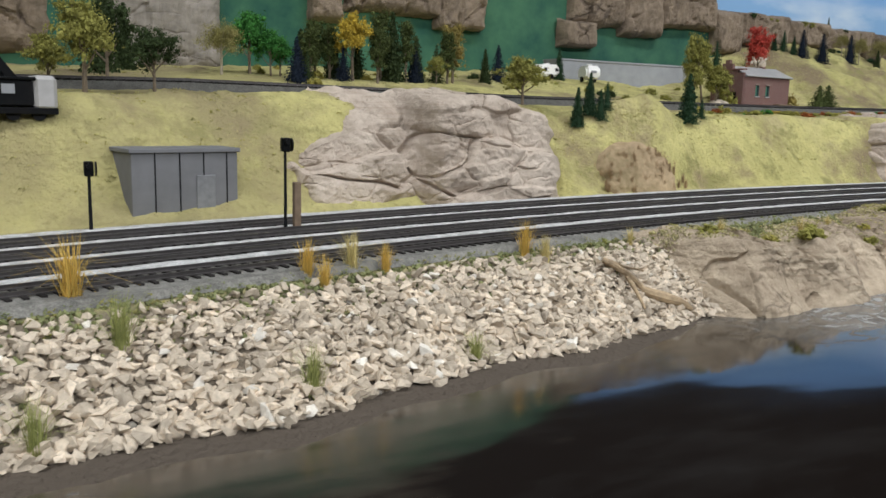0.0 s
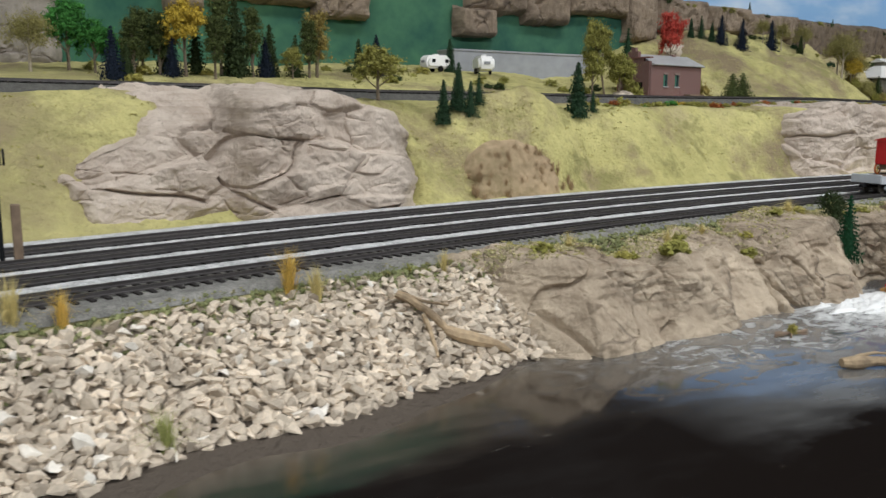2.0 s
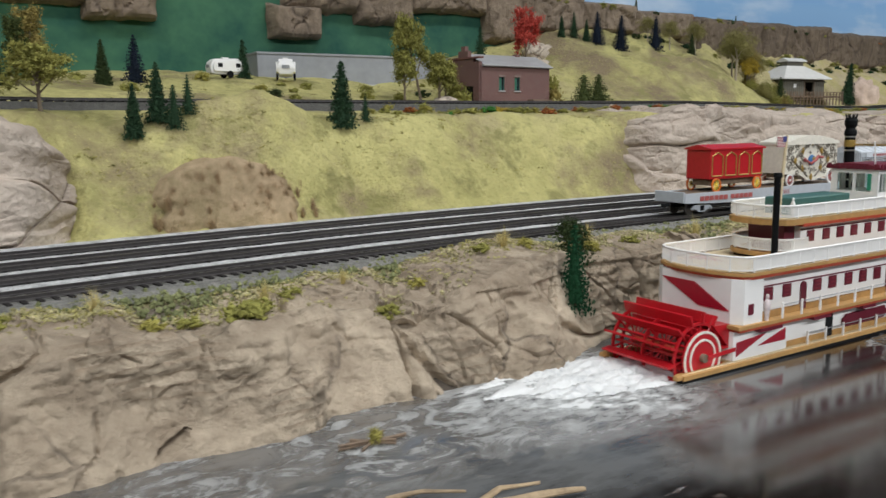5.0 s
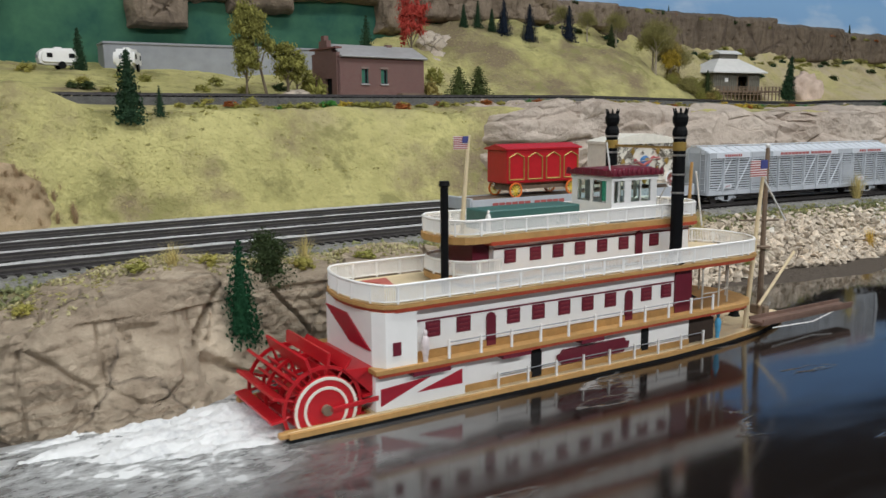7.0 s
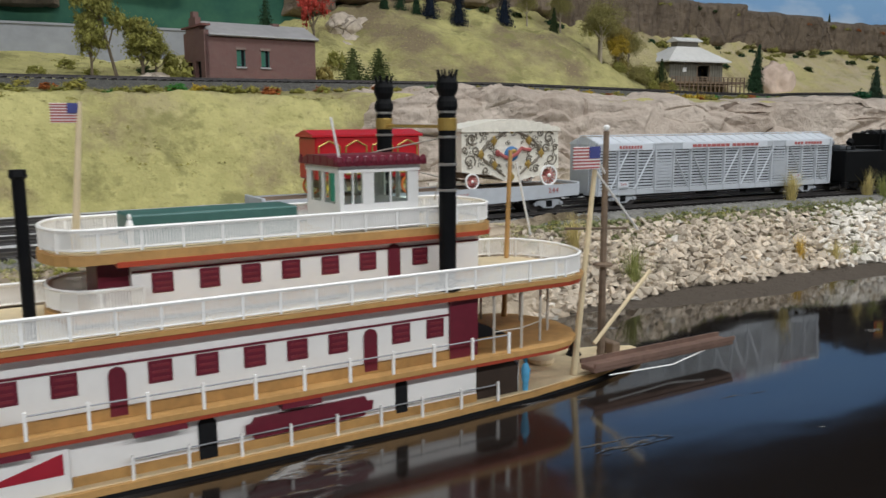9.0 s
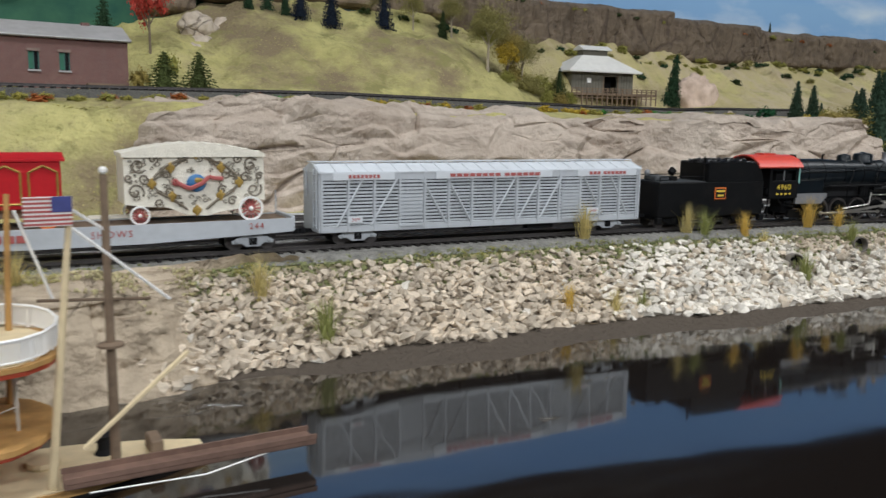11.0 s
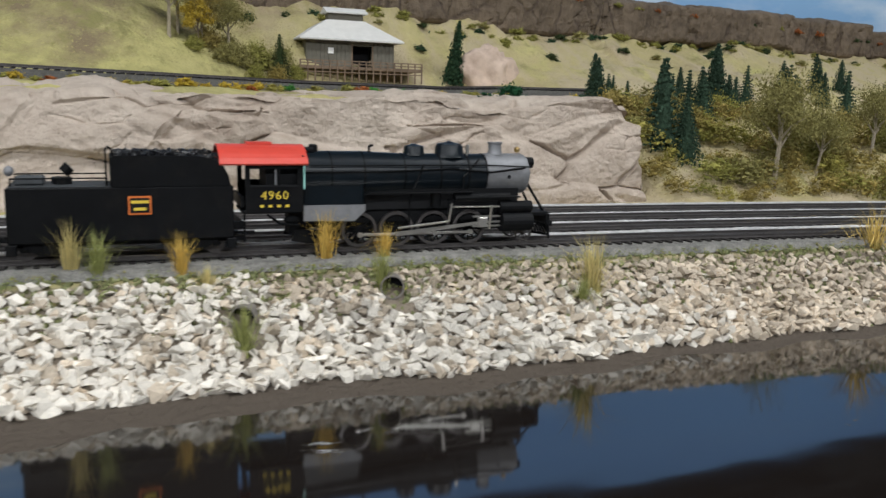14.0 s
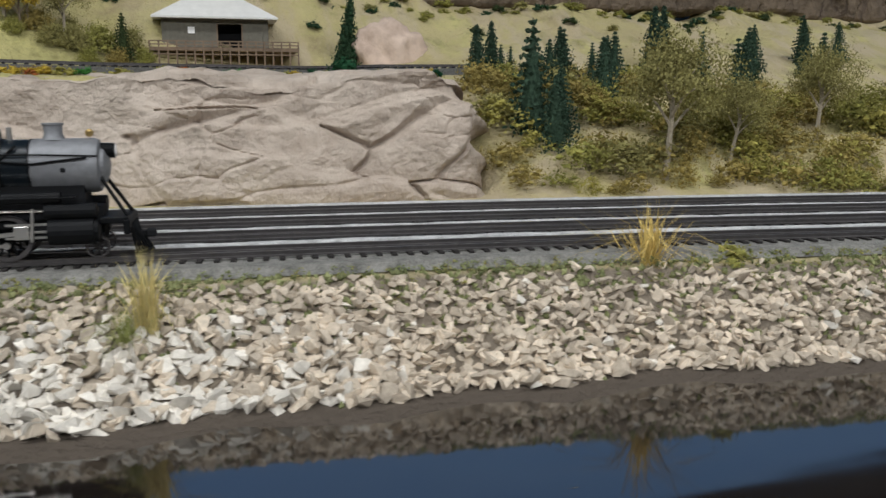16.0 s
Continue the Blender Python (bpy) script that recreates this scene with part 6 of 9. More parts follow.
FRONT = 1.862
locomotive(on_track(FRONT - 0.091) @ Matrix.Diagonal((1.085, 1.0, 1.04, 1)))
tender(on_track(FRONT - 0.2453) @ Matrix.Diagonal((0.95, 1.0, 1.03, 1)))
stock_car(on_track(FRONT - 0.442))
flat_car(on_track(FRONT - 0.704))
carved_wagon(on_track(FRONT - 0.644, z=0.0185))
red_wagon(on_track(FRONT - 0.752, z=0.0185))

# ---- paddle boat ----
def stadium(x0, x1, w, bow=0.0, n=8, stern=0.0):
    """Deck outline (x, y): straight sides, rounded or pointed ends."""
    pts = []
    for k in range(n + 1):
        a = -math.pi / 2 + math.pi * k / n
        pts.append((x1 - bow + bow * math.cos(a), w * math.sin(a)) if bow else (x1, -w + 2 * w * k / n))
    for k in range(n + 1):
        a = math.pi / 2 + math.pi * k / n
        pts.append((x0 + stern + stern * math.cos(a), w * math.sin(a)) if stern else (x0, w - 2 * w * k / n))
    out = []
    for p in pts:
        if not out or (Vector(p) - Vector(out[-1])).length > 1e-5:
            out.append(p)
    if (Vector(out[0]) - Vector(out[-1])).length < 1e-5:
        out.pop()
    return out


def deck_rail(parent, pts, z, h, closed=False, pitch=0.00095):
    """White picket railing along pts."""
    r = part("railing", pipe(B(), [(x, y, z + h) for x, y in pts], 0.0007, 5), M["white"], parent, "white picket railing")
    part("lower_rail", pipe(B(), [(x, y, z + 0.0012) for x, y in pts], 0.0004, 4), M["white"], r)
    bm, posts = B(), B()
    for (xa, ya), (xb, yb) in zip(pts, pts[1:]):
        d = math.hypot(xb - xa, yb - ya)
        n = max(1, int(d / pitch))
        for k in range(n):
            x, y = xa + (xb - xa) * k / n, ya + (yb - ya) * k / n
            rod(bm, (x, y, z + 0.0008), (x, y, z + h), 0.00038, n=4, caps=False)
    part("picket_infill", bm, M["white"], r, kind="stuff")
    run = 0.0
    for (xa, ya), (xb, yb) in zip(pts, pts[1:]):
        d = math.hypot(xb - xa, yb - ya)
        while run < d:
            x, y = xa + (xb - xa) * run / d, ya + (yb - ya) * run / d
            part("rail_post", box(B(), x - 0.0004, x + 0.0004, y - 0.0004, y + 0.0004, z, z + h + 0.0006), M["white"], r)
            run += 0.0135
        run -= d


def stanchions(parent, xs_, y, z, h):
    """Open railing: thin dark rail on white posts."""
    r = part("guard_rail", pipe(B(), [(xs_[0], y, z + h), (xs_[-1], y, z + h)], 0.0003, 4), M["steel_grey"], parent, "thin open guard rail")
    for x in xs_:
        part("stanchion", box(B(), x - 0.0005, x + 0.0005, y - 0.0005, y + 0.0005, z, z + h + 0.0012), M["white"], r)


def window(parent, x, y, z, w, h):
    f = part("window", box(B(), x - w / 2, x + w / 2, y - 0.0005, y + 0.0005, z - h / 2, z + h / 2, 0.0002), M["maroon"], parent, "maroon shuttered window")
    for k in range(3):
        zz = z - h * 0.3 + k * h * 0.3
        part("shutter_slat", box(B(), x - w * 0.36, x + w * 0.36, y - 0.0008, y - 0.0004, zz - h * 0.06, zz + h * 0.06), mat("maroon_slat", (0.22, 0.025, 0.04), 0.45) if "maroon_slat" not in bpy.data.materials else bpy.data.materials["maroon_slat"], f)


def arch_door(parent, x, y, z0, w, h, material, label="maroon arched door"):
    pts = [(x - w / 2, z0), (x + w / 2, z0), (x + w / 2, z0 + h * 0.85)] + [(x + w / 2 * math.cos(a), z0 + h * 0.85 + h * 0.15 * math.sin(a)) for a in (0.8, 1.57, 2.34)] + [(x - w / 2, z0 + h * 0.85)]
    part("door", prism(B(), pts, y - 0.0006, y + 0.0004), material, parent, label)


def flag(parent, x, y, z, w, h, name="flag"):
    f = part(name, box(B(), x - w, x, y - 0.0002, y + 0.0002, z - h, z), M["white"], parent, "small striped flag with a blue canton")
    for k in range(7):
        zz = z - h * (2 * k + 1) / 14 * 1.0
        part("stripe", box(B(), x - w, x, y - 0.0004, y + 0.0004, zz - h / 28, zz + h / 28), M["redletter"], f)
    part("canton", box(B(), x - w * 0.42, x, y - 0.0006, y + 0.0006, z - h * 0.52, z), mat("flag_blue", (0.05, 0.06, 0.22), 0.6) if "flag_blue" not in bpy.data.materials else bpy.data.materials["flag_blue"], f)


def paddle_boat(m):
    b = thing("paddle_steamer", m, "white and maroon stern-wheel paddle steamer with tan decks", "boat")
    W = 0.0265
    # hull: local x along the boat, stern house at 0.869, centre line y = 0
    hull_pts = [(0.826, -W - 0.003), (1.05, -W - 0.003), (1.10, -W), (1.14, -W * 0.78), (1.17, -W * 0.45), (1.186, -0.004), (1.186, 0.004), (1.17, W * 0.45), (1.14, W * 0.78), (1.10, W), (1.05, W + 0.003), (0.826, W + 0.003), (0.826, W - 0.003), (0.866, W - 0.003), (0.866, -W + 0.003), (0.826, -W + 0.003)]
    part("hull", prism(B(), hull_pts, -0.012, 0.0018, "z"), M["dark"], b, "black hull")
    part("guard", prism(B(), [(x, y * 1.03) for x, y in hull_pts], 0.0018, 0.0042, "z"), M["tan"], b, "tan wooden guard")
    part("main_deck", prism(B(), [(x, y * 0.98) for x, y in hull_pts[:12]] + [(0.867, W), (0.867, -W)], 0.0042, 0.0048, "z"), M["deck"], b)
    ys = -W + 0.0008
    # lower house
    part("lower_house", box(B(), 0.869, 1.0712, -W + 0.001, W - 0.001, 0.0048, 0.0225), M["white"], b)
    part("engine_housing", box(B(), 0.868, 0.916, -W - 0.001, W + 0.001, 0.0046, 0.0226, 0.0003), M["white"], b)
    for pts in ([(0.8705, 0.0070), (0.8705, 0.0150), (0.8965, 0.0170)], [(0.8895, 0.0105), (0.9140, 0.0175), (0.9140, 0.0105)]):
        part("red_arrow", prism(B(), pts, -W - 0.0014, -W - 0.0009), M["crimson"], b)
    part("plinth", box(B(), 0.9165, 1.0712, -W + 0.0004, -W + 0.0010, 0.0048, 0.0082), M["tan"], b)
    # dark panels on the solid wall, painted as the shade inside open doorways
    arch_door(b, 0.9600, ys, 0.0052, 0.0062, 0.0150, M["dark"], "near-black panel painted as a shaded doorway")
    arch_door(b, 1.0359, ys, 0.0070, 0.0050, 0.0135, M["dark"], "near-black panel painted as a shaded doorway")
    arch_door(b, 1.0825, ys + 0.0016, 0.0050, 0.0215, 0.0150, mat("shadowed_timber", (0.035, 0.02, 0.012), 0.8), "wide dark panel painted as the shaded bow arch")
    part("bow_room", box(B(), 1.0712, 1.0945, -W + 0.003, W - 0.003, 0.0048, 0.0225), M["white"], b)
    sg = [(0.9715, 0.0108), (0.9735, 0.0108), (0.9745, 0.0090), (1.0175, 0.0092), (1.0185, 0.0110), (1.0210, 0.0112), (1.0215, 0.0145), (1.0190, 0.0147), (1.0180, 0.0168), (0.9750, 0.0166), (0.9735, 0.0146), (0.9715, 0.0144)]
    sg = [(x + 0.0016, z) for x, z in sg]
    part("name_board", prism(B(), sg, -W - 0.0006, -W + 0.0004), M["maroon"], b, "long maroon board with scrolled ends")
    stanchions(b, [0.9345 + 0.0182 * k for k in range(9)], -W - 0.0022, 0.0042, 0.0072)
    # boiler deck
    def deck(name, x0, x1, w, z0, z1, material, bow=0.0, stern=0.0, label=""):
        return part(name, prism(B(), stadium(x0, x1, w, bow, 8, stern), z0, z1, "z"), material, b, label)
    deck("boiler_deck", 0.866, 1.134, W + 0.0060, 0.0232, 0.0252, M["tan"], 0.026)
    deck("boiler_deck_trim", 0.8675, 1.1325, W + 0.0054, 0.0216, 0.0232, M["brick_red"], 0.026, label="red-brown deck edge")
    for xa, xb in ((0.885, 0.905), (0.935, 0.952), (0.985, 1.0)):
        part("deck_bracket", box(B(), xa, xb, -W - 0.0056, -W, 0.0196, 0.0216), M["maroon"], b)
    part("upper_house", box(B(), 0.872, 1.0580, -W + 0.001, W - 0.001, 0.0252, 0.0505), M["white"], b)
    part("stern_house", prism(B(), [(x, y) for x, y in ((0.868, -W + 0.002), (0.872, -W - 0.004), (0.888, -W - 0.004), (0.888, W + 0.004), (0.872, W + 0.004), (0.868, W - 0.002))], 0.0252, 0.0502, "z"), M["white"], b)
    part("red_parallelogram", prism(B(), [(0.0240, 0.0455), (0.0005, 0.0455), (-0.0240, 0.0325), (-0.0030, 0.0325)], 0.8672, 0.8682, "x"), M["crimson"], b)
    part("stern_window", box(B(), 0.8755, 0.8795, -W - 0.0046, -W - 0.0038, 0.0305, 0.0365), M["maroon"], b)
    for x in (0.8992, 0.9162, 0.9456, 0.9611, 0.9779, 0.9937, 1.0097, 1.0362, 1.0515):
        window(b, x, ys, 0.0388, 0.0078, 0.0075)
    for x in (0.9319, 1.0229):
        arch_door(b, x, ys, 0.0260, 0.0055, 0.0165, M["maroon"])
    part("dado", box(B(), 0.889, 1.0580, ys - 0.0004, ys + 0.0002, 0.0252, 0.0290), M["tan"], b)
    part("window_band", box(B(), 0.889, 1.0580, ys - 0.0004, ys + 0.0002, 0.0431, 0.0438), M["maroon"], b)
    part("forward_bulkhead", box(B(), 1.0580, 1.0712, -W - 0.0002, W - 0.002, 0.0252, 0.0505), M["maroon"], b, "maroon forward bulkhead")
    stanchions(b, [0.9040 + 0.0179 * k for k in range(11)], -W - 0.0056, 0.0252, 0.0078)
    bowx = [1.078, 1.092, 1.106, 1.12]
    for sy in (-1, 1):
        for x in bowx:
            part("deck_post", rod(B(), (x, sy * (W + 0.002 - 0.9 * max(0, x - 1.1)), 0.0252), (x, sy * (W + 0.002 - 0.9 * max(0, x - 1.1)), 0.0505), 0.0006, n=6), M["wire"], b)
    part("bow_rail", pipe(B(), [(x, -(W + 0.002 - 0.9 * max(0, x - 1.1)), 0.034) for x in bowx], 0.0003, 4), M["wire"], b)
    st = part("bow_stair", prism(B(), [(1.072, 0.0254), (1.100, 0.0254), (1.080, 0.0350), (1.072, 0.0350)], -0.006, 0.006), M["dark"], b, "black iron winch on the forward deck")
    # hurricane deck
    deck("hurricane_deck", 0.864, 1.137, W + 0.0052, 0.0519, 0.0535, M["tan"], 0.022, 0.012)
    deck("hurricane_trim", 0.8655, 1.1362, W + 0.0046, 0.0500, 0.0519, M["brick_red"], 0.022, 0.012, "red-brown deck edge")
    deck("hurricane_floor", 0.866, 1.133, W + 0.0038, 0.0535, 0.0540, M["deck"], 0.02, 0.012)
    ol = stadium(0.865, 1.135, W + 0.0047, 0.022, 8, 0.012)
    near = [p for p in ol]
    deck_rail(b, near + [near[0]], 0.0540, 0.0084)
    part("deck_triangle", prism(B(), [(0.8870, 0.0245), (0.9015, 0.0245), (0.8955, 0.0040)], 0.0540, 0.0544, "z"), mat("faded_red", (0.5, 0.12, 0.09), 0.6), b, "faded red triangle painted on the deck")
    # texas house
    W3 = 0.0165
    deck("texas_floor", 0.9145, 1.084, W3 + 0.004, 0.0562, 0.0590, M["tan"], 0.008, 0.012)
    part("texas_plinth", box(B(), 0.922, 1.072, -W3, W3, 0.054, 0.0564), M["dark"], b)
    part("texas_house", box(B(), 0.940, 1.0780, -W3, W3, 0.0590, 0.0745), M["white"], b)
    yt3 = -W3 - 0.0002
    for x in (0.9499, 0.9659, 0.9807, 0.9957, 1.0112, 1.0269, 1.0500):
        window(b, x, yt3, 0.0668, 0.0070, 0.0068)
    arch_door(b, 1.0382, yt3, 0.0592, 0.0052, 0.0135, M["maroon"])
    part("texas_band", box(B(), 0.940, 1.0780, -W3 - 0.0005, -W3, 0.0708, 0.0714), M["maroon"], b)
    part("texas_inner_wall", box(B(), 0.930, 0.940, -W3 + 0.004, W3 - 0.004, 0.0590, 0.0745), M["maroon"], b)
    aft = stadium(0.9155, 0.960, W3 + 0.003, 0, 8, 0.012)
    deck_rail(b, [(0.943, -W3 - 0.003)] + [p for p in reversed(aft) if p[0] < 0.943] + [(0.943, W3 + 0.003)], 0.0590, 0.0074)
    deck("texas_roof", 0.9135, 1.088, W3 + 0.0050, 0.0752, 0.0785, M["tan"], 0.012, 0.012)
    deck("texas_trim", 0.935, 1.0882, W3 + 0.0054, 0.0738, 0.0756, M["brick_red"], 0.012, label="red-brown deck edge")
    deck("texas_roof_floor", 0.9155, 1.086, W3 + 0.004, 0.0785, 0.0790, M["deck"], 0.012, 0.012)
    tl = stadium(0.9145, 1.087, W3 + 0.0045, 0.012, 8, 0.012)
    deck_rail(b, tl + [tl[0]], 0.0790, 0.0074)
    part("green_skylight", box(B(), 0.9410, 1.0020, -0.009, 0.010, 0.0790, 0.0892, 0.0006), M["green_roof"], b, "long dark green skylight box")
    # pilot house
    ph = part("pilot_house", box(B(), 1.002, 1.048, -0.0125, 0.0175, 0.0790, 0.0895), M["white"], b, "white glazed pilot house", m=Matrix.Translation((1.0145 - 1.002 * 0.728, -0.0062, 0)) @ Matrix.Diagonal((0.728, 1.067, 1, 1)))
    part("shutter", box(B(), 1.0008, 1.0020, -0.0085, -0.0062, 0.0905, 0.1010), M["bright_paint_green"], ph, "green window shutter")
    zs = (0.0893, 0.1014)
    for x0, x1 in ((1.002, 1.0045), (1.0150, 1.0215), (1.0415, 1.048)):
        for y in (-0.0125, 0.0160):
            part("wall_panel", box(B(), x0, x1, y, y + 0.0015, *zs), M["white"], ph)
    for y0, y1 in ((-0.0110, -0.0085), (0.0015, 0.0035), (0.0135, 0.0160)):
        for x in (1.002, 1.0465):
            part("wall_panel", box(B(), x, x + 0.0015, y0, y1, *zs), M["white"], ph)
    part("header", box(B(), 1.0015, 1.0485, -0.0130, 0.0180, 0.1012, 0.1040), M["white"], ph)
    for y in (-0.0118, 0.0168):
        for x0, x1 in ((1.0045, 1.0150), (1.0215, 1.0310), (1.0320, 1.0415)):
            part("pane", box(B(), x0, x1, y, y + 0.0004, *zs), M["clear_pane"], ph)
        part("mullion", box(B(), 1.0310, 1.0320, y - 0.0005, y + 0.0008, *zs), M["white"], ph)
        part("mullion", box(B(), 1.0094, 1.0101, y - 0.0005, y + 0.0008, *zs), M["white"], ph)
    for x in (1.0026, 1.0471):
        part("pane", box(B(), x, x + 0.0004, -0.0085, 0.0135, *zs), M["clear_pane"], ph)
    rf = part("pilot_roof", prism(B(), [(-0.0150, 0.1038), (-0.0150, 0.1052), (-0.006, 0.1075), (0.011, 0.1075), (0.0200, 0.1052), (0.0200, 0.1038)], 0.9990, 1.0510, "x"), M["maroon"], ph, "maroon roof with a scalloped edge")
    for k in range(11):
        part("crest", ball(B(), (1.001 + 0.0048 * k, -0.0150, 0.1056), 0.0021, 6, (1, 0.35, 1)), M["maroon"], rf)
    for k in range(6):
        part("crest", ball(B(), (0.9992, -0.012 + 0.006 * k, 0.1056), 0.0021, 6, (0.35, 1, 1)), M["maroon"], rf)
    # stacks
    for y in (-0.0265, 0.0265):
        s = part("smokestack", lathe(B(), ((0.0034, 0), (0.0034, 0.060), (0.0034, 0.0605), (0.0042, 0.0625), (0.0040, 0.0645), (0.0031, 0.0665), (0.0042, 0.0690), (0.0043, 0.0715), (0.0033, 0.0740), (0.0030, 0.0740), (0.0026, 0.070)), Matrix.Translation((1.0570, y, 0.0540 + 0.009)), 18), M["black"], b, "tall black smokestack with bright metal bands")
        for z in (0.030, 0.040, 0.0505, 0.0600):
            part("band", lathe(B(), ((0.0034, 0), (0.0039, 0.0002), (0.0039, 0.0009), (0.0034, 0.0011)), Matrix.Translation((1.0570, y, 0.0540 + z + 0.009)), 18), M["rod"], s)
        for k in range(8):
            a = 2 * math.pi * k / 8
            part("crown_leaf", rod(B(), (1.0570 + 0.0028 * math.cos(a), y + 0.0028 * math.sin(a), 0.1350), (1.0570 + 0.0040 * math.cos(a), y + 0.0040 * math.sin(a), 0.1395), 0.0008, 0.0003, 5), M["black"], s)
        part("gold_band", lathe(B(), ((0.0034, 0), (0.0037, 0.0003), (0.0037, 0.0045), (0.0034, 0.0048)), Matrix.Translation((1.0570, y, 0.1165)), 18), M["gold"], s, "gold patterned band")
        part("stack_base", lathe(B(), ((0.0050, 0), (0.0050, 0.0008), (0.0036, 0.0012), (0.0034, 0.0095)), Matrix.Translation((1.0570, y, 0.0540)), 18), M["black"], s)
    part("stack_brace", pipe(B(), [(1.0570, -0.025, 0.1180), (1.0570, 0.025, 0.1180)], 0.0007, 6), M["brass"], b)
    part("stack_stay", pipe(B(), [(1.0570, -0.025, 0.0980), (1.035, -0.009, 0.1045)], 0.0003, 4), M["wire"], b)
    part("stack_stay", pipe(B(), [(1.0570, -0.025, 0.1140), (1.0400, 0.008, 0.1070)], 0.0003, 4), M["wire"], b)
    part("stack_stay", pipe(B(), [(1.0570, -0.025, 0.1080), (1.0620, -0.008, 0.0880)], 0.0003, 4), M["wire"], b)
    part("escape_pipe", rod(B(), (0.9085, -0.0215, 0.054), (0.9085, -0.0215, 0.1045), 0.0019, n=12), M["black"], b, "slim black escape pipe")
    part("escape_cap", lathe(B(), ((0.0019, 0), (0.0027, 0.001), (0.0023, 0.003)), Matrix.Translation((0.9085, -0.0215, 0.1035)), 12), M["black"], b)
    part("stern_staff", rod(B(), (0.9240, -0.012, 0.079), (0.9285, -0.012, 0.127), 0.0013, 0.0008, 8), M["deck"], b, "pale wooden flagstaff")
    flag(b, 0.9282, -0.012, 0.1265, 0.0085, 0.0062)
    part("whip_aerial", rod(B(), (1.0190, -0.0155, 0.094), (1.0130, -0.0165, 0.1218), 0.0005, n=5), M["white"], b)
    # bow
    part("jack_staff", rod(B(), (1.1290, -0.019, 0.004), (1.1398, -0.019, 0.108), 0.0016, 0.001, 8), M["deck"], b, "pale wooden jack staff")
    part("mast", rod(B(), (1.1515, -0.012, 0.0045), (1.1515, -0.012, 0.1150), 0.0019, 0.0013, 8), M["brown_wood"], b, "brown wooden bow mast")
    part("mast_ball", ball(B(), (1.1515, -0.012, 0.1165), 0.0015, 8), M["white"], b)
    part("mast_collar", lathe(B(), ((0.0019, 0), (0.0048, 0.0004), (0.0048, 0.0014), (0.0019, 0.002)), Matrix.Translation((1.1515, -0.012, 0.052)), 12), M["brown_wood"], b)
    part("yard", rod(B(), (1.128, -0.012, 0.0715), (1.166, -0.012, 0.0690), 0.0006, n=6), M["brown_wood"], b)
    flag(b, 1.1400, -0.0206, 0.1085, 0.0150, 0.0100)
    part("derrick_boom", rod(B(), (1.140, -0.020, 0.018), (1.178, -0.016, 0.0480), 0.0010, n=6), M["deck"], b)
    for (xa, ya, za, xb, yb, zb) in ((1.1390, -0.019, 0.098, 1.173, -0.012, 0.068), (1.1395, -0.019, 0.104, 1.1515, -0.012, 0.095), (1.124, 0.02, 0.1, 1.136, 0.024, 0.064)):
        part("stay", rod(B(), (xa, ya, za), (xb, yb, zb), 0.0006, n=5), M["white"], b)
    part("far_staff", rod(B(), (1.118, 0.022, 0.0045), (1.122, 0.022, 0.106), 0.0014, 0.001, 8), M["tan"], b)
    gp = part("gangplank", box(B(), 1.132, 1.224, -0.030, -0.020, 0.0075, 0.0100, 0.0005), M["plank_brown"], b, "long grey-brown gangplank over the bow")
    part("gangplank_rail", box(B(), 1.132, 1.224, -0.0305, -0.0295, 0.0100, 0.0120), M["plank_brown"], gp)
    part("gangplank_rail", box(B(), 1.132, 1.224, -0.0205, -0.0195, 0.0100, 0.0120), M["plank_brown"], gp)
    part("mooring_rope", pipe(B(), [(1.14, -0.031, 0.006), (1.18, -0.031, 0.0045), (1.21, -0.029, 0.0085)], 0.0003, 5), M["white"], b)
    part("capstan", lathe(B(), ((0.004, 0), (0.0028, 0.002), (0.0026, 0.006), (0.0036, 0.0075)), Matrix.Translation((1.150, 0.006, 0.0048)), 12), M["dark"], b)
    part("cargo_crate", box(B(), 1.104, 1.114, 0.002, 0.012, 0.0048, 0.0125, 0.0005), M["deck"], b)
    part("deck_coil", lathe(B(), ((0.006, 0), (0.0065, 0.001), (0.006, 0.0025), (0.0035, 0.0027)), Matrix.Translation((1.128, 0.004, 0.0048)), 14), M["deck"], b)
    part("bow_bitts", box(B(), 1.165, 1.170, -0.006, 0.006, 0.0048, 0.011, 0.0006), M["brown_wood"], b)
    # paddle wheel
    R, cz = 0.0245, 0.0105
    pw = part("paddle_wheel", rod(B(), (0.8445, -0.024, cz), (0.8445, 0.024, cz), 0.0018, n=10), M["brick_red"], b, "bright red stern paddle wheel with white rings")
    for y in (-0.0225, 0.0, 0.0225):
        for r in (0.011, 0.018):
            part("rim", ring(B(), (0.8445, cz), r - 0.0008, r + 0.0008, y - 0.0006, y + 0.0006, 30), M["boat_red"], pw)
        for k in range(14):
            a = 2 * math.pi * k / 14 + 0.1
            part("spoke", rod(B(), (0.8445, y, cz), (0.8445 + R * math.cos(a), y, cz + R * math.sin(a)), 0.0007, n=4), M["boat_red"], pw)
    for k in range(14):
        a = 2 * math.pi * k / 14 + 0.1
        mm = Matrix.Translation((0.8445, 0, cz)) @ Matrix.Rotation(-a, 4, "Y")
        bm = box(B(), R - 0.0058, R, -0.0245, 0.0245, -0.0006, 0.0006)
        bmesh.ops.transform(bm, matrix=mm, verts=bm.verts[:])
        part("bucket", bm, M["boat_red"], pw)
        bm = box(B(), R - 0.0125, R - 0.0092, -0.0235, 0.0235, -0.0005, 0.0005)
        bmesh.ops.transform(bm, matrix=mm @ Matrix.Rotation(0.22, 4, "Y"), verts=bm.verts[:])
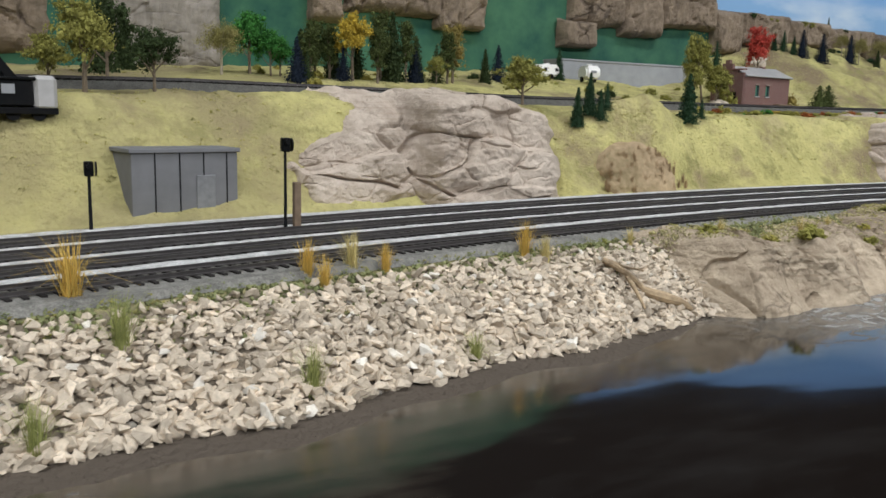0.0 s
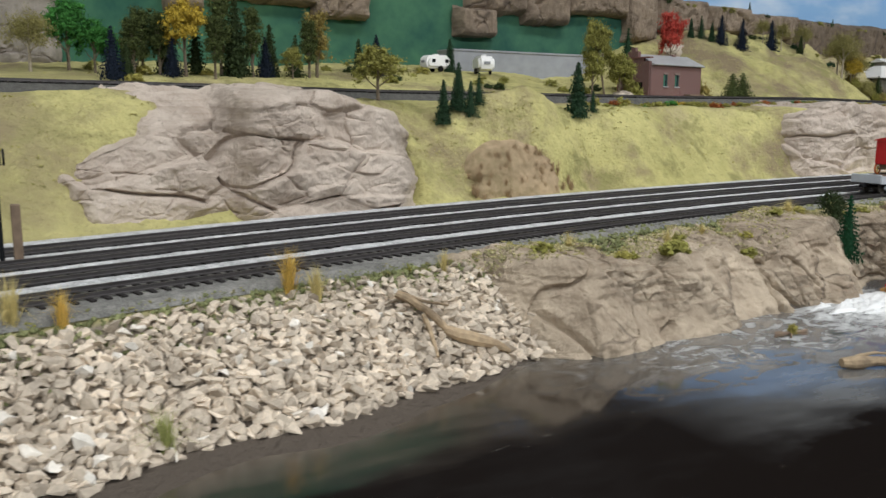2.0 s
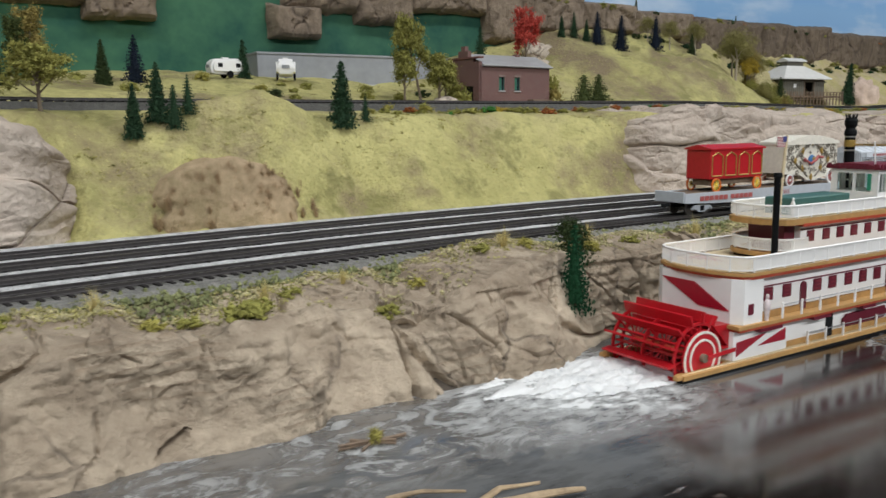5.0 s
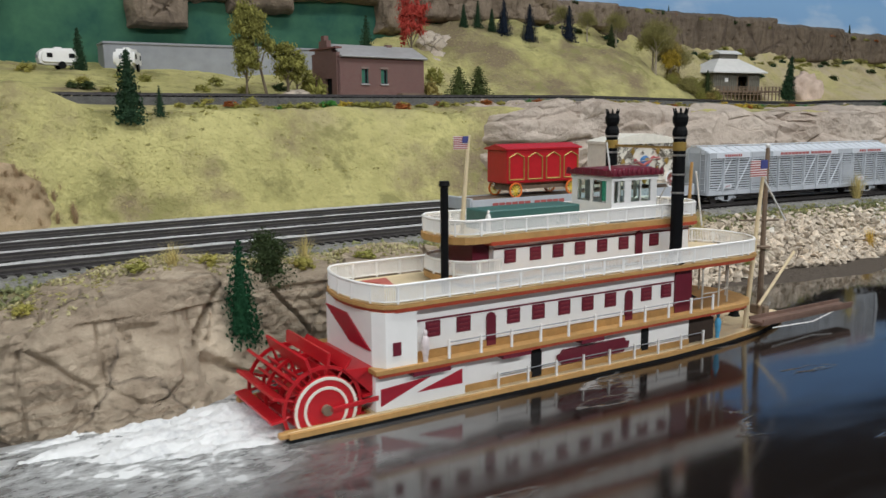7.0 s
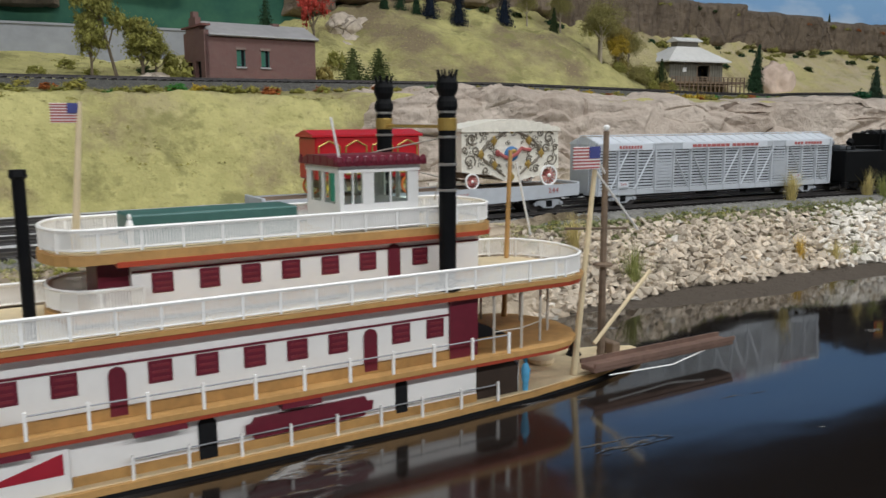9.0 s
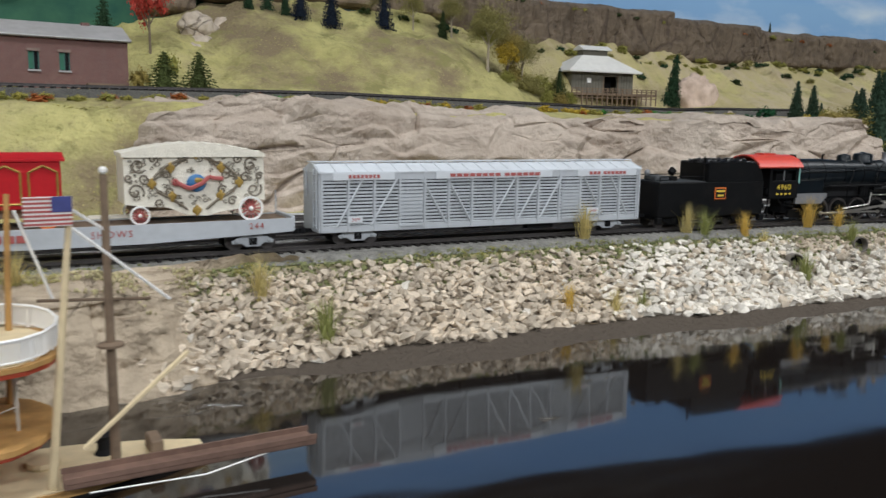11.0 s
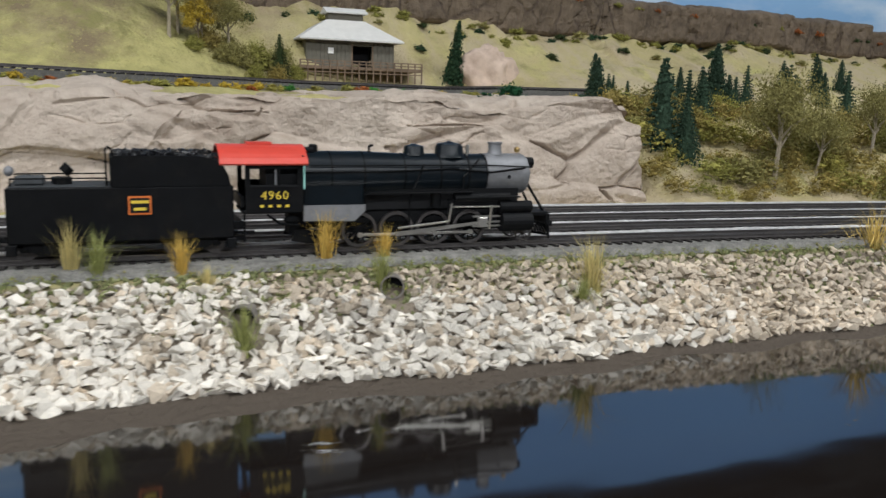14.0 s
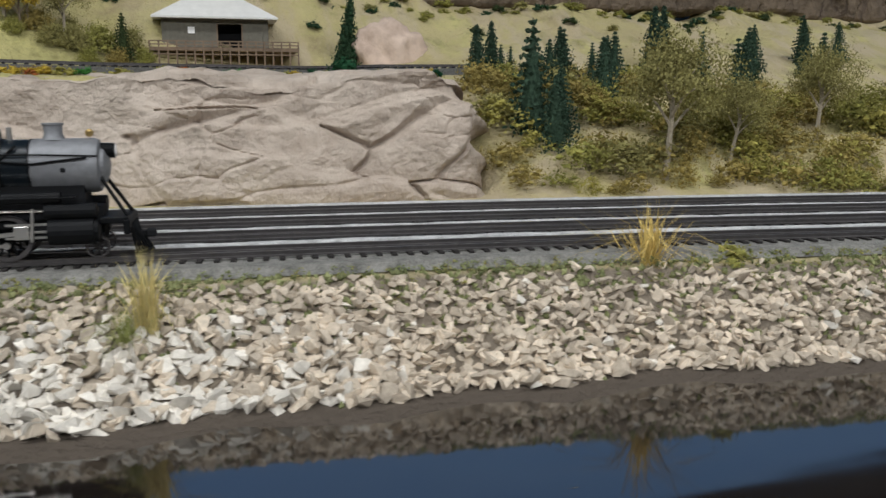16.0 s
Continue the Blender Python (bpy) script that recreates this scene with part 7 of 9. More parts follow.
        part("inner_bucket", bm, M["boat_red"], pw)
    d = part("wheel_disc", rod(B(), (0.8445, -0.0262, cz), (0.8445, -0.0252, cz), 0.0150, n=36), M["boat_red"], pw, "red disc with two white rings")
    part("white_ring", ring(B(), (0.8445, cz), 0.0134, 0.0147, -0.0268, -0.0261, 36), M["ivory"], d)
    part("white_ring", ring(B(), (0.8445, cz), 0.0092, 0.0104, -0.0268, -0.0261, 32), M["ivory"], d)
    part("boss", rod(B(), (0.8445, -0.0285, cz), (0.8445, -0.0255, cz), 0.0024, n=12), M["brown_wood"], d)
    part("pitman", prism(B(), [(0.8455, cz - 0.0008), (0.8455, cz + 0.0008), (0.8690, cz + 0.0022), (0.8690, cz + 0.0002)], -0.0285, -0.0275), M["boat_red"], pw)
    part("wheel_cover", prism(B(), [(0.8545, 0.026), (0.8680, 0.0125), (0.8680, 0.0255)], -W + 0.002, W - 0.002), M["boat_red"], b, "sloping red wheel cover")
    for y in (-W - 0.001, W + 0.001):
        part("outrigger", box(B(), 0.822, 0.868, y - 0.0018, y + 0.0018, 0.0020, 0.0046, 0.0005), M["tan"], b)
    for x in (0.9, 0.935, 0.97, 1.005, 1.04):
        part("far_post", rod(B(), (x, W + 0.005, 0.0252), (x, W + 0.005, 0.0505), 0.0005, n=5), M["white"], b)
    return b


paddle_boat(Matrix.Translation((0.848, 0.3891, 0)) @ Matrix.Rotation(radians(2.1), 4, "Z") @ Matrix.Translation((-0.85, 0, 0)))


def figurine(name, m, coat, trouser, label):
    """A plain figurine shape."""
    bm = B()
    lathe(bm, ((0.0016, 0), (0.0017, 0.004), (0.0024, 0.008), (0.0026, 0.0125), (0.0016, 0.0155), (0.0009, 0.0160), (0.0013, 0.0172), (0.0013, 0.0188), (0.0006, 0.0198)), Matrix.Identity(4), 10)
    o = solid(name, bm, coat, label, "figurine", smooth=True, m=m @ Matrix.Scale(0.76, 4))
    return o


figurine("figurine", Matrix.Translation((1.0960, 0.3735, 0.0048)), mat("sky_blue_dress", (0.1, 0.42, 0.7), 0.7), None, "plain pale blue figurine on the boat's bow deck")
figurine("figurine", Matrix.Translation((0.8915, 0.3605, 0.0252)), mat("pale_pink_dress", (0.7, 0.62, 0.62), 0.7), None, "plain pale figurine on the boat's middle deck")
figurine("figurine", Matrix.Translation((0.9400, 0.383, 0.0790)) @ Matrix.Scale(0.72, 4), M["white"], None, "plain white figurine on the boat's top deck")

# ---- plants ----
def octa(bm, c, a, b, r, m):
    """A small eight-sided clump: a, b, r half-sizes."""
    v = [bm.verts.new(m @ Vector(p) + Vector(c)) for p in ((a, 0, 0), (-a, 0, 0), (0, b, 0), (0, -b, 0), (0, 0, r), (0, 0, -r))]
    for i, j, k in ((0, 2, 4), (2, 1, 4), (1, 3, 4), (3, 0, 4), (2, 0, 5), (1, 2, 5), (3, 1, 5), (0, 3, 5)):
        bm.faces.new((v[i], v[j], v[k]))


def turn():
    return Euler((rnd.uniform(0, 6.3), rnd.uniform(0, 6.3), rnd.uniform(0, 6.3))).to_matrix()


def flake(bm, c, r):
    """A leaf-like flake of two triangles."""
    m = turn()
    v = [bm.verts.new(m @ Vector(p) * r + Vector(c)) for p in ((-1, 0, 0), (0, -0.55, 0.15), (1, 0, 0), (0, 0.55, -0.1))]
    bm.faces.new((v[0], v[1], v[2]))
    bm.faces.new((v[0], v[2], v[3]))


def conifer_crown(width=0.36, tiers=17, bare=0.06, ragged=0.25):
    """Unit-high crown: drooping sprays of small flakes round a slim core."""
    bm = B()
    rod(bm, (0, 0, bare + 0.03), (0, 0, 0.93), width * 0.26, 0.008, 9)
    for t in range(tiers):
        k = t / (tiers - 1)
        z = bare + (0.97 - bare) * k
        reach = width / 2 * (1 - k) ** 0.8 + 0.022
        n = max(6, int(17 * (1 - k) + 6))
        for j in range(n):
            a = 2 * math.pi * (j + rnd.random() * 0.8) / n + t
            rr = reach * rnd.uniform(1 - ragged, 1 + ragged * 0.4)
            for s_ in range(4):
                q = (s_ + 1.2) / 4
                if rr * q < width * 0.12 * (1 - k):
                    continue
                for _ in range(2):
                    flake(bm, (rr * q * math.cos(a) + rnd.gauss(0, 0.008), rr * q * math.sin(a) + rnd.gauss(0, 0.008), z - 0.28 * rr * q + rnd.gauss(0, 0.010)), rnd.uniform(0.018, 0.031) * (1.1 - 0.3 * k))
    octa(bm, (0, 0, 0.97), 0.01, 0.01, 0.04, Matrix.Identity(3))
    return bm


def limb_points(n_limbs, spread, low):
    out = []
    for k in range(n_limbs):
        a = 2.4 * k + rnd.uniform(-0.4, 0.4)
        z0 = low + (0.62 - low) * k / max(1, n_limbs - 1)
        r = spread * rnd.uniform(0.6, 1.0) * (1 - 0.35 * k / n_limbs)
        out.append(((0, 0, z0), (0.5 * r * math.cos(a), 0.5 * r * math.sin(a), z0 + 0.14), (r * math.cos(a), r * math.sin(a), z0 + rnd.uniform(0.18, 0.32))))
    return out


def leafy_tree(n_limbs=7, spread=0.3, low=0.28, clumps=16, flakes=70, size=0.125, leaf=0.020, solid_part=1.0):
    """Unit-high trunk and crown."""
    limbs = limb_points(n_limbs, spread, low)
    tk = B()
    rod(tk, (0, 0, -0.04), (0.01, 0.0, 0.45), 0.028, 0.017, 7)
    rod(tk, (0.01, 0, 0.45), (0.0, 0.01, 0.85), 0.017, 0.006, 6)
    for a, b, c in limbs:
        rod(tk, a, b, 0.013, 0.009, 5)
        rod(tk, b, c, 0.009, 0.004, 5)
    cr = B()
    spots = [l[2] for l in limbs] + [((l[1][0] + l[2][0]) / 2, (l[1][1] + l[2][1]) / 2, (l[1][2] + l[2][2]) / 2 + 0.04) for l in limbs] + [(0, 0, 0.72), (0.03, -0.04, 0.82), (-0.02, 0.03, 0.9)]
    for s in spots:
        for k in range(clumps // 3 + 2):
            c = [s[0] + rnd.gauss(0, size * 0.5), s[1] + rnd.gauss(0, size * 0.5), s[2] + rnd.gauss(0, size * 0.42)]
            if rnd.random() < solid_part:
                octa(cr, c, size * rnd.uniform(0.22, 0.45), size * rnd.uniform(0.22, 0.45), size * rnd.uniform(0.2, 0.36), turn())
            for j in range(flakes // 2):
                flake(cr, (c[0] + rnd.gauss(0, size * 0.36), c[1] + rnd.gauss(0, size * 0.36), c[2] + rnd.gauss(0, size * 0.3)), leaf * rnd.uniform(0.5, 1.1))
    return tk, cr


def bush_crown(n=26, flat=0.8, fine=False, leaves=14):
    bm = B()
    for k in range(n):
        v = Vector((rnd.gauss(0, 1), rnd.gauss(0, 1), abs(rnd.gauss(0, 1)))).normalized() * rnd.uniform(0.25, 0.5)
        c = (v.x, v.y, v.z * flat * 1.6 + 0.08)
        sz = 0.5 if fine else 1.0
        octa(bm, c, sz * rnd.uniform(0.1, 0.2), sz * rnd.uniform(0.1, 0.2), sz * rnd.uniform(0.08, 0.16), turn())
        for j in range(leaves):
            flake(bm, (c[0] + rnd.gauss(0, 0.12), c[1] + rnd.gauss(0, 0.12), max(0.0, c[2] + rnd.gauss(0, 0.11))), rnd.uniform(0.018, 0.045) if fine else rnd.uniform(0.03, 0.07))
    return bm


def tuft_mesh(blades=70, spread=0.42):
    """Unit-high grass tuft of tapering bent blades."""
    bm = B()
    for k in range(blades):
        a, lean = rnd.uniform(0, 6.28), abs(rnd.gauss(0, spread))
        h = rnd.uniform(0.3, 1.0)
        d = Vector((math.cos(a), math.sin(a), 0))
        side = Vector((-d.y, d.x, 0)) * 0.0065
        base = Vector((rnd.gauss(0, 0.045), rnd.gauss(0, 0.045), -0.05))
        mid = base + d * lean * 0.35 * h + Vector((0, 0, h * 0.6))
        tip = base + d * lean * h + Vector((0, 0, h * math.cos(min(1.2, lean))))
        v = [bm.verts.new(p) for p in (base - side, base + side, mid + side * 0.8, mid - side * 0.8, tip)]
        bm.faces.new((v[0], v[1], v[2], v[3]))
        bm.faces.new((v[3], v[2], v[4]))
    return bm


def trunk_mesh(material):
    return mesh_of(rod(B(), (0, 0, -0.05), (0, 0, 0.9), 0.022, 0.005, 6), material)


CONES = [conifer_crown(0.42, 14, 0.05, 0.5), conifer_crown(0.34, 24, 0.04, 0.35), conifer_crown(0.5, 17, 0.02, 0.25)]
CONES = [mesh_of(b, M["spruce"]) for b in CONES]
LEAFY = []
for args in ((7, 0.26, 0.3), (8, 0.2, 0.22), (9, 0.36, 0.22)):
    tk, cr = leafy_tree(*args)
    LEAFY.append((mesh_of(tk, M["bark"]), mesh_of(cr, M["olive"])))
tk, cr = leafy_tree(7, 0.32, 0.34, 12, 190, 0.16, 0.0135, 0.0)
LEAFY.append((mesh_of(tk, M["pale_bark"]), mesh_of(cr, M["khaki"])))
tk, cr = leafy_tree(11, 0.13, 0.1, 16, 70, 0.10, 0.015)
LEAFY.append((mesh_of(tk, M["bark"]), mesh_of(cr, M["dark_olive"])))
BUSHES = [mesh_of(bush_crown(), M["olive"]) for k in range(3)] + [mesh_of(bush_crown(60, 0.9, True, 40), M["olive"])]
TUFTS = [mesh_of(tuft_mesh(170, s), M["straw"]) for s in (0.36, 0.52, 0.9)]
CONE_TRUNK = trunk_mesh(M["bark"])


def painted(me, key):
    """The same mesh with another material."""
    name = me.name + "_" + key
    got = bpy.data.meshes.get(name)
    if got is None:
        got = me.copy()
        got.name = name
        got.materials.clear()
        got.materials.append(M[key])
    return got


def stand(name, x, y, h, kids, label, category, group, lean=0.0, wide=1.0, z=None):
    if z is not None and z < 0.055 and 0.48 < x < 1.2 and h < 0.016:
        z = bank_top(x, y) - 0.001
    zz = land(x, y) - 0.001 if z is None else z
    t = thing(name, Matrix.Translation((x, y, zz)) @ Euler((0, radians(lean), rnd.uniform(0, 6.28) if not lean else 0)).to_matrix().to_4x4() @ Matrix.Diagonal((h * wide, h * wide, h, 1)), label, category, group)
    for nm, me in kids:
        o = new(nm, me)
        o.parent = t
    return t


def conifer(x, y, h, key="spruce", v=0, lean=0.0, wide=1.0, z=None):
    words = {"spruce": "dark green model spruce on the hillside", "blue_spruce": "blue-black model spruce on the slope", "pine": "dark green ragged model pine", "yew": "round-shouldered yew-green tree beside the brick house", "bright_green": "bright green model fir on the river bank", "teal_spruce": "teal-green model spruce on the wooded slope"}
    return stand("conifer_tree", x, y, h, (("trunk", CONE_TRUNK), ("crown", painted(CONES[v % 3], key))), words[key], "tree", "conifers", lean, wide, z)


def leaf_tree(x, y, h, key="olive", v=0, lean=0.0, wide=1.0, z=None):
    words = {"olive": "olive-green clump-foliage model tree", "dark_olive": "narrow dark olive model tree before the painted forest", "lime": "fresh green model tree before the painted forest", "gold_leaf": "golden-yellow autumn model tree", "red_leaf": "bright red autumn tree behind the brick house", "khaki": "pale khaki tree with a bare grey trunk", "pine": "dark green spreading model pine", "ochre": "ochre autumn tree with thin foliage"}
    tk, cr = LEAFY[v]
    return stand("leafy_tree", x, y, h, (("trunk", tk), ("crown", painted(cr, key))), words[key], "tree", "leafy trees", lean, wide, z)


def bush(x, y, h, key="olive", v=None, wide=1.2, z=None):
    words = {"olive": "low olive-green scenic bush", "khaki": "dry khaki brush on the hillside", "gold_leaf": "small yellow flowering scenic bush", "rust_leaf": "small rust-red autumn bush", "bright_green": "small bright green scenic bush", "ochre": "dry ochre brush on the wooded slope", "lime": "small light green scenic bush", "pine": "dark green low scenic bush", "spruce": "small dark green scenic bush", "turf": "low yellow-green scenic bush"}
    v = rnd.randrange(3) if v is None else v
    return stand("bush", x, y, h, (("foliage", painted(BUSHES[v], key)),), words[key], "bush", "bushes", 0.0, wide, z)


def tuft(x, y, h, key="straw", v=1, z=None):
    words = {"straw": "straw-coloured grass tuft among the stones", "golden_straw": "spreading golden straw tuft by the ballast", "golden_grass": "golden-yellow grass tuft by the track", "green_grass": "grey-green grass tuft among the stones", "dry_brush": "dry brown grass tuft on the earthy mound"}
    zz = land(x, y) if z is None else z
    if 0.48 < x < 1.2 and key != "dry_brush":
        zz = bank_top(x, y)
    o = new("grass_tuft", painted(TUFTS[v], key))
    o.matrix_basis = Matrix.Translation((x, y, zz)) @ Matrix.Rotation(rnd.uniform(0, 6.28), 4, "Z") @ Matrix.Scale(h * 1.2, 4)
    return tagged(o, words[key], "grass tuft", "grass tufts")


# left plateau before the painted forest
for x, y, h, key, v, w in ((0.100, 0.752, 0.072, "olive", 1, 1.1), (0.075, 0.80, 0.045, "olive", 1, 1.2), (0.13, 0.868, 0.078, "pine", 2, 0.9), (0.157, 0.760, 0.050, "pine", 2, 1.1), (0.27, 1.0, 0.055, "khaki", 3, 1.2), (0.309, 1.02, 0.072, "lime", 1, 1.0), (0.335, 1.02, 0.054, "lime", 2, 0.9), (0.350, 1.03, 0.045, "lime", 1, 1.0), (0.375, 0.97, 0.066, "dark_olive", 4, 1.0), (0.362, 0.95, 0.058, "dark_olive", 4, 1.0), (0.390, 0.96, 0.062, "dark_olive", 4, 0.9), (0.412, 0.94, 0.074, "gold_leaf", 0, 0.95), (0.452, 0.95, 0.080, "dark_olive", 4, 0.85), (0.440, 0.93, 0.062, "dark_olive", 4, 0.9), (0.487, 0.95, 0.070, "dark_olive", 4, 0.8), (0.54, 0.97, 0.034, "olive", 2, 1.0), (0.587, 1.013, 0.076, "ochre", 4, 1.0), (0.572, 1.0, 0.066, "dark_olive", 4, 0.9), (0.574, 0.815, 0.050, "olive", 2, 1.35), (1.024, 0.985, 0.104, "olive", 0, 0.62), (1.00, 0.985, 0.06, "olive", 1, 0.9), (1.047, 0.98, 0.062, "olive", 1, 1.1), (1.062, 0.99, 0.045, "olive", 2, 1.0)):
    leaf_tree(x, y, h * 1.08, key, v, lean=-13 if h > 0.1 else 0, wide=w)
for x, y, h, key, v in ((0.362, 0.985, 0.060, "pine", 1), (0.402, 0.98, 0.064, "pine", 1), (0.430, 0.97, 0.060, "pine", 0), (0.468, 0.95, 0.084, "pine", 1), (0.337, 0.922, 0.052, "blue_spruce", 2), (0.504, 0.96, 0.046, "blue_spruce", 2), (0.398, 0.935, 0.042, "blue_spruce", 2), (0.352, 0.93, 0.035, "pine", 2), (0.52, 0.99, 0.06, "pine", 1), (0.555, 1.0, 0.05, "pine", 0), (0.700, 1.08, 0.055, "blue_spruce", 2), (0.643, 0.801, 0.046, "spruce", 1), (0.664, 0.806, 0.050, "spruce", 1), (0.676, 0.800, 0.036, "spruce", 2), (0.690, 0.806, 0.034, "spruce", 0), (0.66, 1.05, 0.05, "pine", 1), (0.84, 1.12, 0.050, "spruce", 1), (0.175, 1.10, 0.08, "pine", 1), (0.14, 1.02, 0.09, "pine", 2)):
    conifer(x, y, h, key, v)
conifer(0.846, 0.830, 0.064, "spruce", 1, wide=1.15)
conifer(0.873, 0.833, 0.028, "spruce", 0)
conifer(1.235, 1.17, 0.06, "spruce", 0, z=0.222)
# behind and beside the brick house
leaf_tree(1.278, 1.109, 0.100, "red_leaf", 2, wide=0.62)
bush(1.08, 0.99, 0.036, "olive", wide=0.9)
bush(1.288, 1.064, 0.030, "olive", wide=0.85)
for x, y, h in ((1.262, 0.962, 0.044), (1.299, 0.974, 0.042)):
    conifer(x + 0.006, y, h * 1.08, "yew", 2, wide=1.85)
bush(1.252, 1.005, 0.030, "ochre", wide=0.85)
# back hill
for x, y, h, key, v in ((1.443, 1.196, 0.042, "spruce", 0), (1.466, 1.19, 0.036, "spruce", 1), (1.485, 1.184, 0.054, "blue_spruce", 2), (1.523, 1.166, 0.058, "blue_spruce", 2), (1.597, 1.158, 0.056, "blue_spruce", 2), (1.418, 1.198, 0.036, "spruce", 1), (1.69, 1.16, 0.04, "pine", 1), (1.845, 1.085, 0.05, "pine", 2)):
    conifer(x, y, h, key, v)
conifer(2.083, 1.107, 0.083, "spruce", 1, lean=6, wide=0.9)
for x, y, h, key, v in ((1.71, 1.17, 0.058, "khaki", 3), (1.60, 1.18, 0.045, "khaki", 3), (1.65, 1.175, 0.052, "khaki", 3), (1.722, 1.085, 0.088, "khaki", 3), (1.758, 1.09, 0.065, "ochre", 3), (1.752, 1.08, 0.055, "gold_leaf", 0), (1.79, 1.1, 0.07, "khaki", 3), (1.735, 1.105, 0.075, "olive", 3)):
    leaf_tree(x, y, h, key, v)
for x, y, h, key in ((1.800, 1.085, 0.030, "khaki"), (1.822, 1.095, 0.036, "olive"), (1.838, 1.075, 0.026, "ochre"), (1.850, 1.10, 0.032, "khaki"), (1.812, 1.07, 0.022, "olive"), (1.780, 1.075, 0.026, "khaki"), (1.765, 1.09, 0.030, "ochre"), (1.866, 1.085, 0.022, "olive"), (1.745, 1.07, 0.020, "olive"), (1.79, 1.115, 0.030, "khaki")):
    bush(x, y, h, key, 3, wide=1.0)
# wooded slope at the far end
for x, y, h, v in ((2.163, 0.90, 0.058, 1), (2.201, 0.93, 0.038, 0), (2.174, 0.80, 0.095, 0), (2.241, 0.88, 0.060, 1), (2.196, 0.79, 0.058, 2), (2.265, 0.837, 0.062, 0), (2.392, 0.95, 0.08, 1), (2.377, 0.90, 0.046, 2), (2.424, 0.85, 0.066, 0), (2.44, 0.86, 0.06, 1), (2.64, 1.0, 0.056, 0), (2.697, 1.0, 0.048, 2), (2.22, 0.86, 0.05, 2), (2.30, 0.90, 0.055, 0), (2.345, 0.88, 0.05, 1), (2.50, 0.93, 0.06, 2), (2.56, 0.88, 0.062, 0), (2.60, 0.95, 0.05, 1), (2.76, 0.96, 0.055, 0)):
    conifer(x, y, h, "teal_spruce", v, wide=1.15)
for x, y, h, v in ((2.204, 0.962, 0.056, 1), (2.216, 0.94, 0.034, 0), (2.248, 0.952, 0.028, 1), (2.244, 0.878, 0.056, 0), (2.181, 0.770, 0.056, 2), (2.301, 0.88, 0.058, 2), (2.426, 0.984, 0.072, 1), (2.489, 0.914, 0.06, 0), (2.632, 0.988, 0.05, 1), (2.31, 0.94, 0.04, 0), (2.34, 0.96, 0.045, 1), (2.47, 0.97, 0.05, 0), (2.55, 0.98, 0.05, 2)):
    conifer(x, y, h * 1.05, "teal_spruce", v, wide=1.1)
for x, y, h, v in ((2.72, 0.85, 0.06, 1), (2.80, 0.9, 0.066, 2), (2.85, 0.98, 0.05, 0), (2.92, 0.85, 0.06, 1), (2.98, 0.93, 0.055, 0), (3.05, 0.8, 0.07, 2)):
    conifer(x, y, h, "teal_spruce", v)
for x, y, h, key, lean in ((2.257, 0.722, 0.116, "khaki", 3), (2.322, 0.726, 0.072, "khaki", 12), (2.42, 0.735, 0.085, "khaki", 4), (2.52, 0.70, 0.095, "ochre", -4), (2.60, 0.72, 0.09, "khaki", 5), (2.70, 0.66, 0.09, "khaki", -6), (2.80, 0.66, 0.1, "ochre", 4)):
    leaf_tree(x, y, h, key, 3, lean)
srnd = random.Random(31)
brush = {key: ([], []) for key in ("ochre", "khaki", "olive", "turf")}
FINE = [mesh_of(bush_crown(24, 0.9, True, 26), M["ochre"]) for k in range(3)]
BRUSH = [([v.co.copy() for v in me.vertices], [tuple(f.vertices) for f in me.polygons]) for me in FINE]
for k in range(330):
    x = 2.13 + 0.85 * srnd.random()
    y = bed_edge(x) + 0.010 + 0.21 * srnd.random() ** 1.1
    h, w = srnd.uniform(0.014, 0.038), srnd.uniform(1.2, 1.9)
    m = Matrix.Translation((x, y, land(x, y) - 0.001)) @ Matrix.Rotation(srnd.uniform(0, 6.28), 4, "Z") @ Matrix.Diagonal((h * w, h * w, h, 1))
    V, F = brush[srnd.choice(("ochre", "ochre", "ochre", "khaki", "olive", "olive", "turf"))]
    vs, fs = BRUSH[k % 3]
    n = len(V)
    V.extend(tuple(m @ v) for v in vs)
    F.extend(tuple(i + n for i in f) for f in fs)
for key, (V, F) in brush.items():
    me = bpy.data.meshes.new("brush")
    me.from_pydata(V, [], F)
    me.materials.append(M[key])
    tagged(new("slope_brush", me), "dense dry ochre and olive brush on the wooded slope", "brush", "slope brush", "stuff")
# low bushes along the upper line, and along the foot of the cliffs
for k in range(90):
    x = 0.90 + 1.20 * (k + srnd.random()) / 90
    y = upper_line(x)[0] - 0.028 - 0.012 * srnd.random()
    bush(x, y, srnd.uniform(0.006, 0.012), srnd.choice(("turf", "turf", "olive", "olive", "olive", "turf", "gold_leaf", "rust_leaf", "lime")), wide=1.8)
for k in range(46):
    x = 1.55 + 1.6 * (k + srnd.random()) / 46
    bush(x, 1.196 - 0.01 * srnd.random(), srnd.uniform(0.008, 0.016), srnd.choice(("pine", "spruce", "olive")), wide=1.5, z=land(x, 1.19) - 0.003)
for k in range(40):
    x = 1.35 + 1.8 * (k + srnd.random()) / 40
    top = 0.345 - 0.0085 * (x - 1.4) / 0.22
    bush(x, 1.222, srnd.uniform(0.006, 0.014), srnd.choice(("olive", "pine", "olive", "rust_leaf")), wide=1.6, z=top - 0.008)
for x, h in ((1.627, 0.03), (1.90, 0.022), (2.18, 0.02), (2.45, 0.03), (2.70, 0.02), (2.93, 0.02)):
    conifer(x, 1.24, h, "pine", 1, wide=0.7, z=0.33 - 0.0075 * (x - 1.6) / 0.22)
